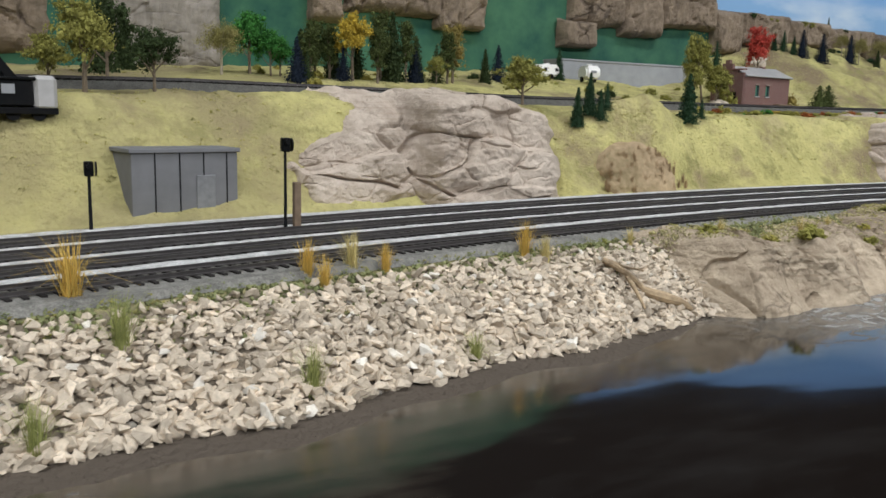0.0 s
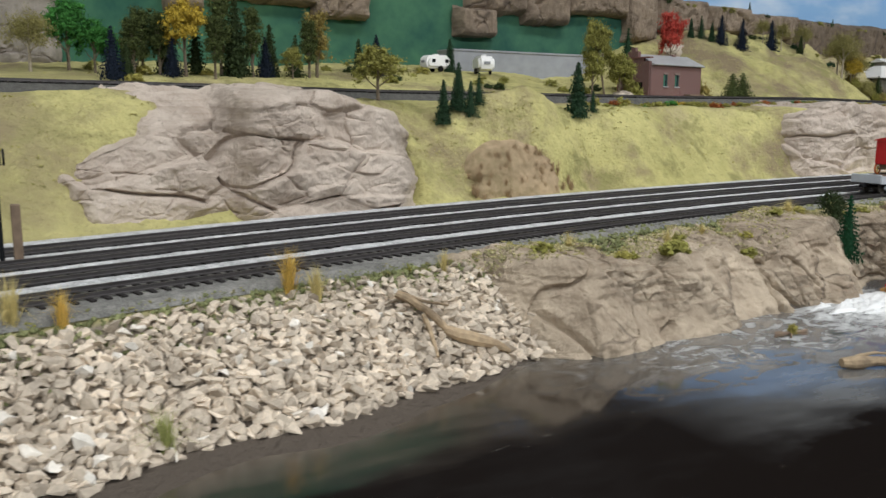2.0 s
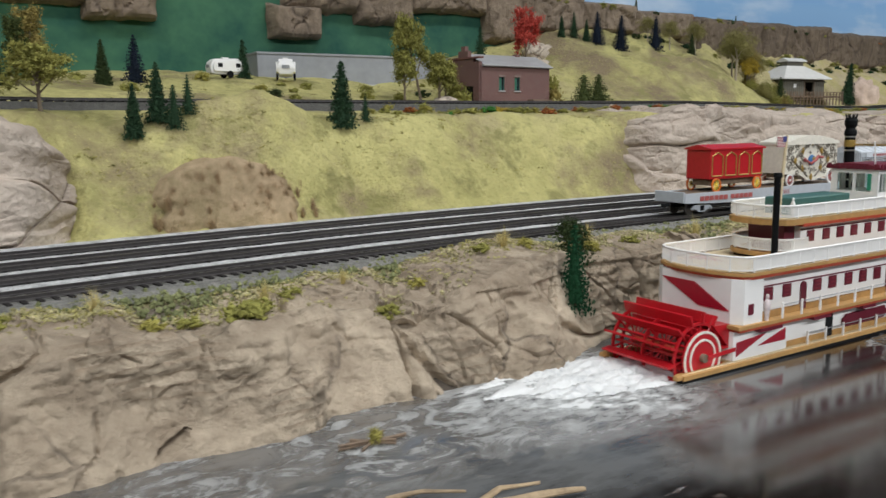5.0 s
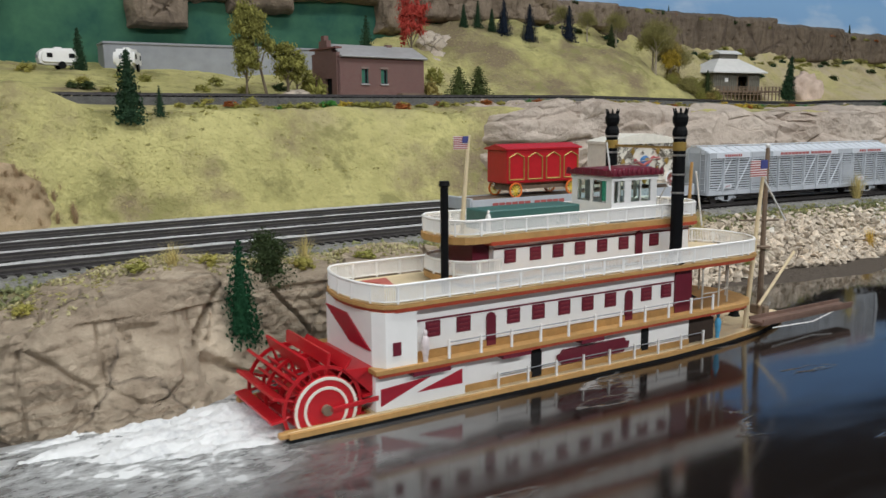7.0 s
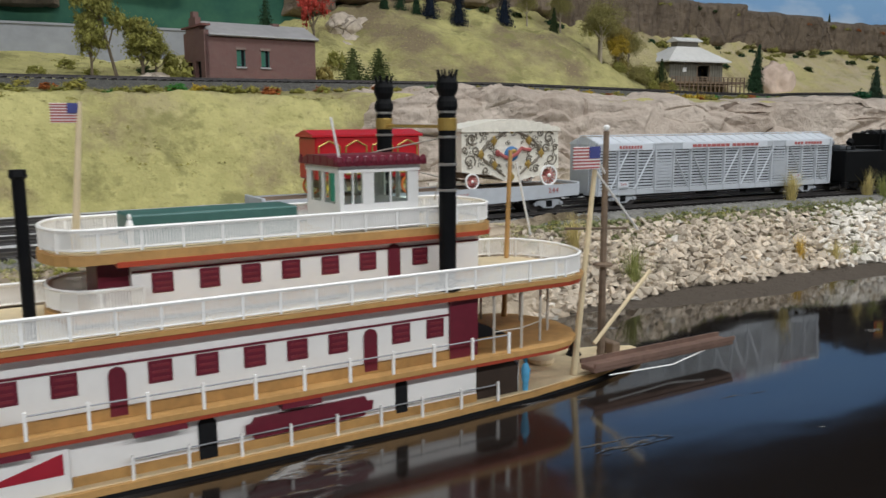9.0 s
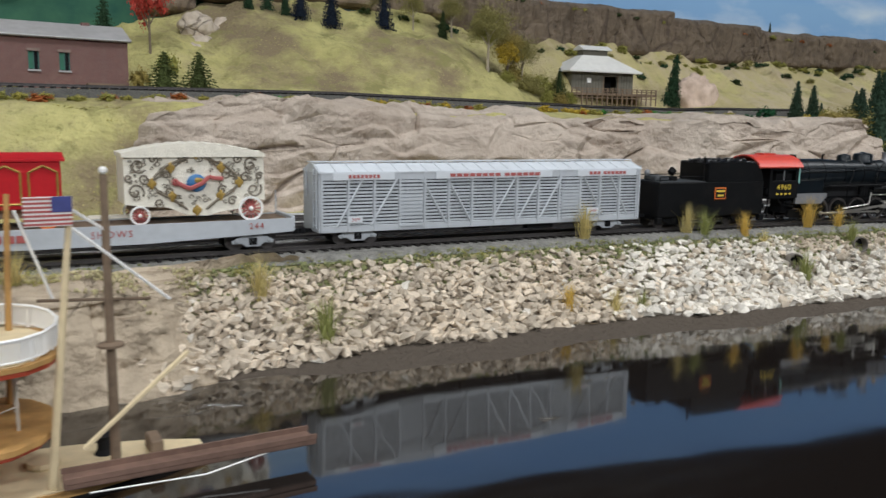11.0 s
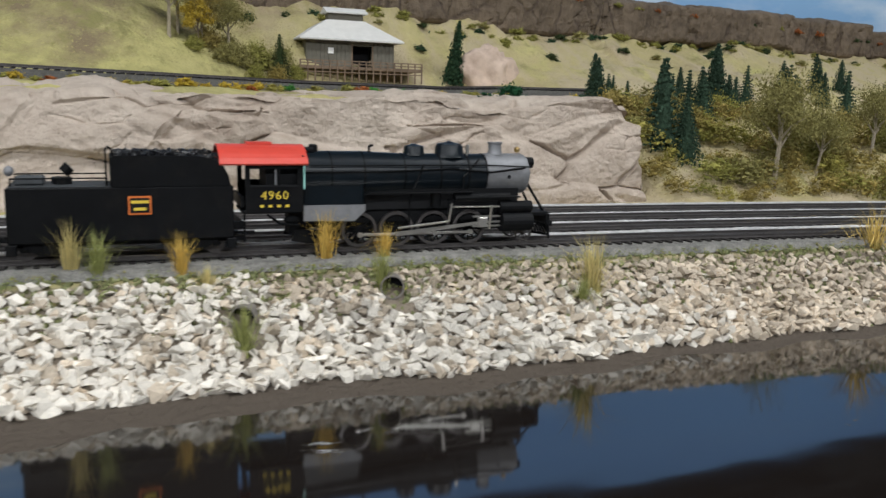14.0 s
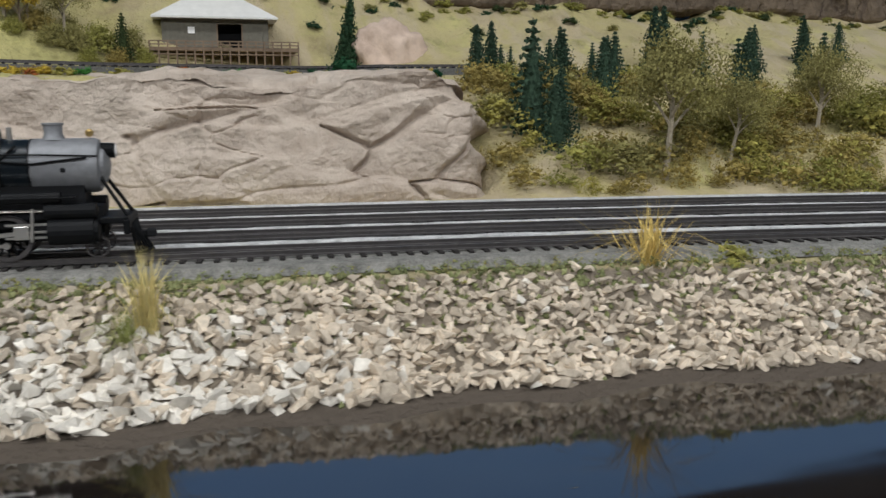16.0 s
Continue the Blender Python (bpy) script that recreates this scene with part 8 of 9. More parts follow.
for k in range(40):
    x = 0.28 + 0.9 * srnd.random()
    bush(x, 0.90 + 0.24 * srnd.random(), srnd.uniform(0.006, 0.014), srnd.choice(("olive", "turf", "khaki", "olive", "turf", "pine")), wide=1.5)
for x, y, h, key in ((1.32, 0.875, 0.016, "rust_leaf"), (1.345, 0.872, 0.009, "olive"), (2.0, 0.872, 0.012, "bright_green"), (2.025, 0.865, 0.022, "bright_green"), (2.075, 0.855, 0.009, "olive"), (2.105, 0.852, 0.012, "bright_green"), (2.10, 0.858, 0.013, "gold_leaf"), (2.165, 0.885, 0.014, "gold_leaf")):
    bush(x, y, h, key, z=0.140, wide=1.4)
# green shrubs in the folds of the dry hill and along the foot of the far cliff
for k in range(46):
    x = 1.92 + 1.0 * (k + srnd.random()) / 46
    y = 1.205 - (0.02 if k % 3 else 0.075) * srnd.random()
    bush(x, y, srnd.uniform(0.007, 0.015), srnd.choice(("olive", "pine", "khaki", "olive", "spruce")), wide=1.7)
# dry brush on the earthy mound
for k in range(110):
    x, up = 0.715 + 0.075 * (2 * srnd.random() - 1), srnd.random() ** 0.6
    tuft(x, bed_edge(x) + 0.004 + 0.026 * up ** 1.4 + (0.02 * srnd.random() if up > 0.85 else 0), srnd.uniform(0.007, 0.013), "dry_brush", srnd.randrange(3), ROADBED + (mound_top(x) - ROADBED) * up - 0.002)
# river bank
conifer(0.835, 0.459, 0.052, "bright_green", 2, z=0.022, wide=0.85)
bush(0.860, 0.492, 0.026, "pine", 3, wide=1.0, z=0.040)
bush(0.862, 0.494, 0.020, "pine", 3, wide=1.1, z=0.056)
for x, y, h, key, z in ((0.622, 0.445, 0.014, "olive", 0.032), (0.628, 0.452, 0.012, "olive", 0.040), (0.633, 0.460, 0.011, "olive", 0.046), (0.70, 0.447, 0.010, "olive", 0.040), (0.655, 0.475, 0.008, "olive", 0.046), (0.60, 0.468, 0.009, "olive", 0.045), (0.79, 0.497, 0.009, "olive", 0.050), (0.735, 0.48, 0.007, "turf", 0.048), (0.515, 0.456, 0.010, "olive", 0.040), (0.58, 0.452, 0.008, "turf", 0.043), (0.885, 0.50, 0.010, "turf", 0.048), (0.93, 0.51, 0.009, "olive", 0.048), (0.83, 0.505, 0.008, "turf", 0.050), (2.125, 0.476, 0.012, "olive", 0.044), (2.135, 0.478, 0.010, "olive", 0.044)):
    bush(x, y, h, key, z=z, wide=1.5)

# grass tufts on the stones and beside the track
for x, y, h, key, v in ((0.062, 0.402, 0.030, "golden_grass", 1), (0.183, 0.424, 0.022, "golden_grass", 0), (0.190, 0.415, 0.018, "golden_grass", 1), (0.212, 0.432, 0.024, "straw", 1), (0.232, 0.428, 0.018, "golden_grass", 0), (0.345, 0.453, 0.024, "golden_grass", 0), (0.358, 0.447, 0.020, "straw", 0), (0.080, 0.372, 0.026, "green_grass", 1), (0.160, 0.347, 0.024, "green_grass", 0), (0.262, 0.372, 0.020, "green_grass", 1), (0.043, 0.332, 0.026, "green_grass", 0), (0.56, 0.486, 0.014, "straw", 2), (0.45, 0.47, 0.014, "straw", 1)):
    tuft(x, y, h, key, v)
for x, y, h, key, v in ((1.245, 0.532, 0.028, "straw", 0), (1.492, 0.555, 0.030, "straw", 0), (1.590, 0.552, 0.026, "straw", 0), (1.602, 0.545, 0.024, "green_grass", 1), (1.640, 0.540, 0.022, "golden_grass", 0), (1.650, 0.528, 0.014, "straw", 2), (1.716, 0.541, 0.028, "golden_grass", 0), (1.748, 0.536, 0.020, "golden_grass", 1), (1.738, 0.515, 0.022, "green_grass", 0), (1.660, 0.495, 0.026, "green_grass", 1), (1.858, 0.493, 0.034, "straw", 1), (1.850, 0.489, 0.020, "green_grass", 2), (1.445, 0.507, 0.020, "golden_grass", 1), (1.480, 0.502, 0.022, "straw", 1), (1.505, 0.502, 0.018, "green_grass", 1), (1.275, 0.505, 0.030, "green_grass", 1)):
    tuft(x, y, h, key, v)
for x, y, h, key, v, z in ((2.085, 0.482, 0.036, "golden_straw", 2, 0.043), (2.0, 0.475, 0.012, "straw", 1, 0.02), (0.64, 0.472, 0.014, "straw", 1, 0.045), (0.81, 0.50, 0.016, "straw", 2, 0.048), (0.89, 0.512, 0.02, "straw", 1, 0.048), (0.69, 0.485, 0.010, "straw", 2, 0.047), (1.02, 0.53, 0.02, "straw", 1, 0.048), (1.12, 0.535, 0.02, "straw", 2, 0.047)):
    tuft(x, y, h, key, v, z)

bm = B()
for k in range(5500):
    x = 0.47 + 0.80 * srnd.random()
    y0, y1 = shore(x) + 0.020, yt(x) - 0.026
    y = y1 - (y1 - y0) * abs(srnd.gauss(0, 0.5))
    if y < y0 or fbm(x * 30, y * 30, 2) < -0.25 + 0.5 * (y1 - y) / (y1 - y0):
        continue
    r = srnd.uniform(0.0004, 0.0011)
    octa(bm, (x, y, bank_top(x, y) + 0.0004 + 0.0005 * srnd.random()), r * 1.4, r * 1.4, r * 0.8, turn())
part("straw_flock", bm, leafy("straw_flock", (0.5, 0.44, 0.26), (0.33, 0.3, 0.15), 0.4), ground, kind="stuff")
bm = B()
for k in range(14000):
    x = -0.3 + 2.75 * srnd.random()
    y = yt(x) - 0.030 + srnd.gauss(0, 0.011)
    if y > yt(x) - 0.012:
        continue
    r = srnd.uniform(0.0006, 0.0018)
    octa(bm, (x, y, land(x, y) + r * 0.3 + (0.002 if 0.5 < x < 1.2 else 0)), r * 1.3, r * 1.3, r * 0.8, turn())
part("moss_clumps", bm, leafy("moss_flock", (0.27, 0.28, 0.13), (0.12, 0.135, 0.06)), ground, kind="stuff")


# ---- crushed stone banks ----
def stone_shapes(n):
    out = []
    for k in range(n):
        bm = B()
        hull_stone(bm, (0, 0, 0), 1.0, 0.62, 10)
        bm.verts.index_update()
        out.append(([v.co.copy() for v in bm.verts], [[v.index for v in f.verts] for f in bm.faces]))
        bm.free()
    return out


SHAPES = stone_shapes(36)
riprap = thing("riprap", None, "banks of loose pale crushed stone along the river", "stone bank", kind="structure")
STONE_ME = []
for k, (vs, fs) in enumerate(SHAPES[:12]):
    for key in ("stone", "stone_white"):
        me = bpy.data.meshes.new("stone")
        me.from_pydata([tuple(v) for v in vs], [], fs)
        me.materials.append(M[key])
        STONE_ME.append(me)
PIPES = ((1.664, 0.511), (1.743, 0.513))
heap = {"stone": ([], []), "stone_white": ([], [])}
grnd = random.Random(5)
singles = 0
for x0, x1 in ((-0.40, 0.53), (1.13, 2.55)):
    x = x0
    while x < x1:
        ya, yb_ = shore(x) - 0.008, yt(x) - 0.026
        for layer in range(3):
            y = ya + grnd.random() * 0.006
            while y < yb_ - 0.001 * layer:
                xx, yy = x + grnd.uniform(-0.003, 0.003), y + grnd.uniform(-0.002, 0.002)
                k = (yy - ya) / (yb_ - ya)
                if any(abs(xx - u) < 0.008 and w - 0.016 < yy < w + 0.004 for u, w in PIPES):
                    y += 0.0049
                    continue
                if not (xx > 0.46 and xx < 0.6 and grnd.random() < (xx - 0.46) / 0.07) and not (k > 0.9 and grnd.random() < 0.5):
                    r = grnd.uniform(0.0024, 0.0048) * (0.92 if xx > 1.95 else 1.0) * (1.2 - 0.38 * min(1.0, max(0.0, k)))
                    white = 0.03
                    if 1.47 < xx < 2.0:
                        white = 0.8 * smooth01((xx - 1.45) / 0.08) * smooth01((2.0 - xx) / 0.2) * (smooth01((0.9 - k) / 0.4) if xx > 1.68 else 1.0)
                    key = "stone_white" if grnd.random() < white else "stone"
                    m = Matrix.Translation((xx, yy, land(xx, yy) + r * (0.1 + 0.32 * layer))) @ Euler((grnd.gauss(0.1, 0.45), grnd.gauss(0, 0.45), grnd.uniform(0, 6.28))).to_matrix().to_4x4() @ Matrix.Diagonal((r * grnd.uniform(0.9, 1.35), r, r, 1))
                    if 1.70 < xx < 1.82 and singles < 300 and layer == 2:
                        o = new("stone", STONE_ME[2 * grnd.randrange(12) + (key == "stone_white")])
                        o.parent, o.matrix_basis = riprap, m
                        singles += 1
                    else:
                        vs, fs = SHAPES[grnd.randrange(36)]
                        V, F = heap[key]
                        n = len(V)
                        V.extend(tuple(m @ v) for v in vs)
                        F.extend([i + n for i in f] for f in fs)
                y += 0.0049 if x < 1.9 else 0.0043
        x += 0.0047 if x < 1.9 else 0.0041
for key, (V, F) in heap.items():
    me = bpy.data.meshes.new("stones")
    me.from_pydata(V, [], F)
    me.materials.append(M[key])
    o = new("loose_stone", me)
    o.parent = riprap
    tagged(o, kind="stuff")

# ground-foam moss creeping over the upper edge of the stones
mrnd = random.Random(77)
CLUMP = [([v.co.copy() for v in me.vertices], [tuple(f.vertices) for f in me.polygons]) for me in [mesh_of(bush_crown(6, 0.8, False, 5), M["olive"]) for k in range(3)]]
moss = {key: ([], []) for key in ("moss", "olive", "khaki")}
for x0, x1, count in ((-0.40, 0.50, 750), (1.15, 2.55, 2300)):
    for k in range(count):
        x = mrnd.uniform(x0, x1)
        if fbm(x * 9, 3.0, 0.0) < mrnd.uniform(-0.45, 0.15):
            continue
        ya, yb_ = shore(x) - 0.008, yt(x) - 0.024
        y = yb_ + 0.006 - (yb_ - ya) * 0.42 * mrnd.random() ** 2.6
        h = mrnd.uniform(0.0014, 0.0038)
        m = Matrix.Translation((x, y, land(x, y) + 0.0012)) @ Matrix.Rotation(mrnd.uniform(0, 6.28), 4, "Z") @ Matrix.Diagonal((h * 1.9, h * 1.4, h, 1))
        V, F = moss[mrnd.choice(("moss", "moss", "moss", "olive", "khaki"))]
        vs, fs = CLUMP[k % 3]
        n = len(V)
        V.extend(tuple(m @ v) for v in vs)
        F.extend(tuple(i + n for i in f) for f in fs)
for key, (V, F) in moss.items():
    me = bpy.data.meshes.new("moss")
    me.from_pydata(V, [], F)
    me.materials.append(M[key])
    tagged(new("bank_moss", me), "low green scenic moss over the upper stones", "moss", "bank moss", "stuff")

# ground-foam clumps that roughen the grass hills
hill = {key: ([], []) for key in ("turf", "hill_foam", "khaki")}
for k in range(2000):
    x = mrnd.uniform(-0.1, 1.30)
    cy, cz, uy, uz, fy, fz, ty, tz = table(x, LAND)
    y = mrnd.uniform(bed_edge(x) + 0.03, cy + 0.02) if k % 4 else mrnd.uniform(uy + 0.05, ty - 0.05)
    if rocky(x) > 0.3 and y < cy + 0.03 or fbm(x * 11, y * 11, 6.0) < mrnd.uniform(-0.3, 0.3):
        continue
    h = mrnd.uniform(0.0014, 0.0040)
    m = Matrix.Translation((x, y, land(x, y) - 0.0006)) @ Matrix.Rotation(mrnd.uniform(0, 6.28), 4, "Z") @ Matrix.Diagonal((h * 2.2, h * 1.6, h, 1))
    V, F = hill[mrnd.choice(("turf", "hill_foam", "hill_foam", "khaki"))]
    vs, fs = CLUMP[k % 3]
    n = len(V)
    V.extend(tuple(m @ v) for v in vs)
    F.extend(tuple(i + n for i in f) for f in fs)
for k in range(1500):
    x = mrnd.uniform(0.47, 1.20)
    y0, y1 = shore(x) + 0.026, yt(x) - 0.022
    q = abs(mrnd.gauss(0, 0.42))
    y = y1 - (y1 - y0) * q
    if q > 1 or fbm(x * 14, y * 14, 8.0) < mrnd.uniform(-0.5, 0.35):
        continue
    h = mrnd.uniform(0.0012, 0.0030)
    m = Matrix.Translation((x, y, bank_top(x, y) - 0.0003)) @ Matrix.Rotation(mrnd.uniform(0, 6.28), 4, "Z") @ Matrix.Diagonal((h * 2.6, h * 1.9, h, 1))
    V, F = hill[mrnd.choice(("turf", "hill_foam", "hill_foam", "khaki"))]
    vs, fs = CLUMP[k % 3]
    n = len(V)
    V.extend(tuple(m @ v) for v in vs)
    F.extend(tuple(i + n for i in f) for f in fs)
for key, (V, F) in hill.items():
    me = bpy.data.meshes.new("hill_foam")
    me.from_pydata(V, [], F)
    me.materials.append(M[key])
    tagged(new("hill_turf", me), "low yellow-green foam clumps over hills and bank", "turf", "hill turf", "stuff")

# ---- buildings and small things ----
def brick_material():
    m = mat("brick_courses", (0.2, 0.092, 0.08), 0.9, scale=200, vary=0.35, bump=0.3)
    N, L = m.node_tree.nodes, m.node_tree.links
    p = N["Principled BSDF"]
    src = p.inputs["Base Color"].links[0].from_socket
    tc = next(n for n in N if n.type == "TEX_COORD")
    sep, com = N.new("ShaderNodeSeparateXYZ"), N.new("ShaderNodeCombineXYZ")
    add = N.new("ShaderNodeMath")
    add.operation = "ADD"
    L.new(tc.outputs["Object"], sep.inputs[0])
    L.new(sep.outputs[0], add.inputs[0])
    L.new(sep.outputs[1], add.inputs[1])
    L.new(add.outputs[0], com.inputs[0])
    L.new(sep.outputs[2], com.inputs[1])
    b = N.new("ShaderNodeTexBrick")
    b.inputs["Scale"].default_value = 1.0
    b.inputs["Brick Width"].default_value, b.inputs["Row Height"].default_value, b.inputs["Mortar Size"].default_value = 0.0026, 0.001, 0.00012
    L.new(com.outputs[0], b.inputs["Vector"])
    L.new(src, b.inputs["Color1"])
    b.inputs["Color2"].default_value = (0.15, 0.07, 0.066, 1)
    b.inputs["Mortar"].default_value = (0.22, 0.16, 0.14, 1)
    L.new(b.outputs["Color"], p.inputs["Base Color"])
    return m


def brick_house(m):
    h = thing("brick_house", m, "weathered red brick house with a tin roof and stepped gable", "house")
    bk = brick_material()
    Lx, D, H = 0.128, 0.062, 0.055
    # long wall toward the tracks with two window openings, 4 mm thick
    xs_ = (0, 0.034, 0.044, 0.062, 0.072, Lx)
    for k in range(5):
        for z0, z1 in (((0, 0.022), (0.040, H)) if k in (1, 3) else ((0, H),)):
            part("wall_section", box(B(), xs_[k], xs_[k + 1], 0, 0.004, z0, z1), bk, h)
    for x in (0.034, 0.062):
        w = part("window", box(B(), x, x + 0.010, 0.0018, 0.0028, 0.022, 0.040), M["dark"], h, "green-framed narrow window")
        for a in (x, x + 0.0045, x + 0.009):
            part("window_frame", box(B(), a, a + 0.001, 0.0008, 0.0020, 0.022, 0.040), M["green_roof"], w)
        part("shutter", box(B(), x + 0.001, x + 0.0045, 0.001, 0.0016, 0.023, 0.039), mat("green_shutter", (0.03, 0.16, 0.1), 0.6) if "green_shutter" not in bpy.data.materials else bpy.data.materials["green_shutter"], w)
        part("sill", box(B(), x - 0.001, x + 0.011, -0.0015, 0.001, 0.0205, 0.0222), M["tin"], w)
        part("lintel", box(B(), x - 0.001, x + 0.011, -0.0008, 0.001, 0.040, 0.0425), M["mortar"], w)
    part("back_wall", box(B(), 0, Lx, D - 0.004, D, 0, H), bk, h)
    part("end_wall", box(B(), Lx - 0.004, Lx, 0.004, D - 0.004, 0, H), bk, h)
    # gable front at the left end, stepped
    bm = B()
    box(bm, -0.001, 0.004, 0.0, 0.012, 0, H + 0.004)
    box(bm, -0.001, 0.004, 0.030, 0.038, 0, H + 0.010)
    box(bm, -0.001, 0.004, 0.054, D, 0, H + 0.004)
    for y0, y1 in ((0.012, 0.030), (0.038, 0.054)):
        box(bm, -0.001, 0.004, y0, y1, 0.028, H + 0.009)
        box(bm, -0.001, 0.004, y0, y1, 0, 0.006)
    box(bm, -0.0015, 0.0045, 0.022, 0.042, H + 0.010, H + 0.019)
    box(bm, -0.0015, 0.0045, 0.028, 0.036, H + 0.019, H + 0.025)
    part("gable_front", bm, bk, h, "stepped brick gable front")
    # near-black sheets closing the porch openings, painted as the shade within
    for y0, y1 in ((0.012, 0.030), (0.038, 0.054)):
        part("porch_opening", box(B(), 0.003, 0.004, y0, y1, 0.006, 0.028), M["dark"], h)
    part("coping", box(B(), -0.003, 0.006, -0.0015, D + 0.0015, H + 0.0085, H + 0.0105), M["brick"], h)
    part("roof", prism(B(), [(-0.003, H - 0.002), (-0.003, H + 0.0005), (D / 2, H + 0.016), (D + 0.003, H + 0.0005), (D + 0.003, H - 0.002)], 0.004, Lx + 0.003, "x"), M["tin"], h, "pale tin roof")
    part("gutter", rod(B(), (0.004, -0.0035, H - 0.0006), (Lx + 0.003, -0.0035, H - 0.0006), 0.0011, n=8), M["tin"], h)
    part("chimney", box(B(), 0.09, 0.098, 0.028, 0.036, H + 0.004, H + 0.018, 0.0005), bk, h)
    bn = part("loading_bench", box(B(), Lx - 0.042, Lx - 0.006, -0.012, -0.001, 0.0085, 0.0105), M["brown_wood"], h)
    for x in (Lx - 0.040, Lx - 0.024, Lx - 0.009):
        part("bench_leg", box(B(), x, x + 0.0015, -0.011, -0.0095, 0, 0.0085), M["brown_wood"], bn)
    return h


brick_house(Matrix.Translation((1.112, 0.986, 0.1545)) @ Matrix.Rotation(radians(7), 4, "Z"))


def pavilion(m):
    p_ = thing("hip_roofed_depot", m, "small olive wooden depot with a white hip roof and lantern", "building")
    Lx, D, H = 0.112, 0.062, 0.036
    dk = part("platform", box(B(), -0.012, Lx + 0.030, -0.020, D + 0.004, 0.0, 0.004, 0.0004), M["brown_wood"], p_, "brown plank platform")
    for k in range(18):
        x = -0.012 + k * (Lx + 0.042) / 17
        part("platform_post", box(B(), x - 0.0008, x + 0.0008, -0.0212, -0.0198, -0.014, 0.0105), M["brown_wood"], dk)
    for z in (0.0095, 0.0060, -0.004):
        part("platform_rail", box(B(), -0.012, Lx + 0.030, -0.0217, -0.0207, z, z + 0.0012), M["brown_wood"], dk)
    bm = B()
    box(bm, 0, 0.058, 0, 0.003, 0.004, H)
    box(bm, 0.058, 0.083, 0, 0.003, 0.030, H)
    box(bm, 0.083, Lx, 0, 0.003, 0.004, H)
    part("front_wall", bm, M["olive_wood"], p_)
    part("side_wall", box(B(), 0, 0.003, 0.003, D, 0.004, H), M["olive_wood"], p_)
    part("side_wall", box(B(), Lx - 0.003, Lx, 0.003, D, 0.004, H), M["olive_wood"], p_)
    part("back_wall", box(B(), 0.003, Lx - 0.003, D - 0.003, D, 0.004, H), M["olive_wood"], p_)
    # near-black sheet behind the opening, painted as the depot's shaded inside
    part("doorway", box(B(), 0.056, 0.085, 0.02, 0.021, 0.004, 0.030), M["dark"], p_, "near-black panel painted as a shaded doorway")
    for x in (0.0565, 0.083):
        part("door_post", box(B(), x, x + 0.0015, -0.001, 0.001, 0.004, 0.031), M["brown_wood"], p_)
    part("notice_board", box(B(), 0.027, 0.034, -0.0012, -0.0002, 0.0195, 0.0265), M["white"], p_)
    for k in range(22):
        x = 0.002 + k * 0.0052
        if not 0.055 < x < 0.085:
            part("batten", box(B(), x - 0.0003, x + 0.0003, -0.0008, 0.0, 0.004, H), M["olive_wood"], p_)
    e = 0.010
    bm = B()
    lo = [bm.verts.new(v) for v in ((-e, -e, H - 0.001), (Lx + e, -e, H - 0.001), (Lx + e, D + e, H - 0.001), (-e, D + e, H - 0.001))]
    mi = [bm.verts.new(v) for v in ((-e, -e, H + 0.001), (Lx + e, -e, H + 0.001), (Lx + e, D + e, H + 0.001), (-e, D + e, H + 0.001))]
    hi = [bm.verts.new(v) for v in ((0.032, 0.022, H + 0.026), (Lx - 0.032, 0.022, H + 0.026), (Lx - 0.032, D - 0.022, H + 0.026), (0.032, D - 0.022, H + 0.026))]
    bm.faces.new(list(reversed(lo)))
    for a, b in ((lo, mi), (mi, hi)):
        for k in range(4):
            bm.faces.new((a[k], a[(k + 1) % 4], b[(k + 1) % 4], b[k]))
    bm.faces.new(hi)
    rf = part("roof", bm, M["white_roof"], p_, "white hip roof")
    part("lantern", box(B(), 0.034, Lx - 0.034, 0.023, D - 0.023, H + 0.024, H + 0.035), M["olive_wood"], rf, "roof lantern with a white cap")
    part("lantern_cap", prism(B(), [(0.017, H + 0.034), (0.017, H + 0.0355), (D / 2, H + 0.0415), (D - 0.017, H + 0.0355), (D - 0.017, H + 0.034)], 0.029, Lx - 0.029, "x"), M["white_roof"], rf)
    return p_


pavilion(Matrix.Translation((1.884, 1.108, 0.1745)) @ Matrix.Rotation(radians(-4), 4, "Z"))


def caravan(m, label):
    c = thing("caravan_trailer", m, label, "caravan")
    out = [(-0.021, 0.006), (-0.0225, 0.012), (-0.021, 0.0185), (-0.016, 0.0225), (0.014, 0.0235), (0.020, 0.0205), (0.0225, 0.013), (0.021, 0.006), (0.015, 0.0045), (-0.016, 0.0045)]
    bm = prism(B(), out, -0.0105, 0.0105)
    bmesh.ops.bevel(bm, geom=[e for e in bm.edges if abs(e.verts[0].co.y - e.verts[1].co.y) < 1e-6], offset=0.003, segments=2, affect="EDGES")
    part("body", bm, M["white"], c, smooth=True)
    for x in (-0.011, 0.0125):
        part("window", box(B(), x - 0.003, x + 0.003, -0.0109, -0.0104, 0.0125, 0.0175, 0.0003), M["dark"], c)
    part("end_window", box(B(), -0.0232, -0.0224, -0.004, 0.004, 0.012, 0.0155), M["steel_grey"], c)
    for sy in (-1, 1):
        part("wheel", rod(B(), (0.002, sy * 0.0085, 0.0042), (0.002, sy * 0.0108, 0.0042), 0.0042, n=14), M["black"], c)
    part("tow_bar", rod(B(), (0.021, 0, 0.005), (0.032, 0, 0.004), 0.0008, n=6), M["dark"], c)
    part("roof_vent", box(B(), -0.004, 0.004, -0.003, 0.003, 0.0232, 0.0248, 0.0004), M["white"], c)
    return c


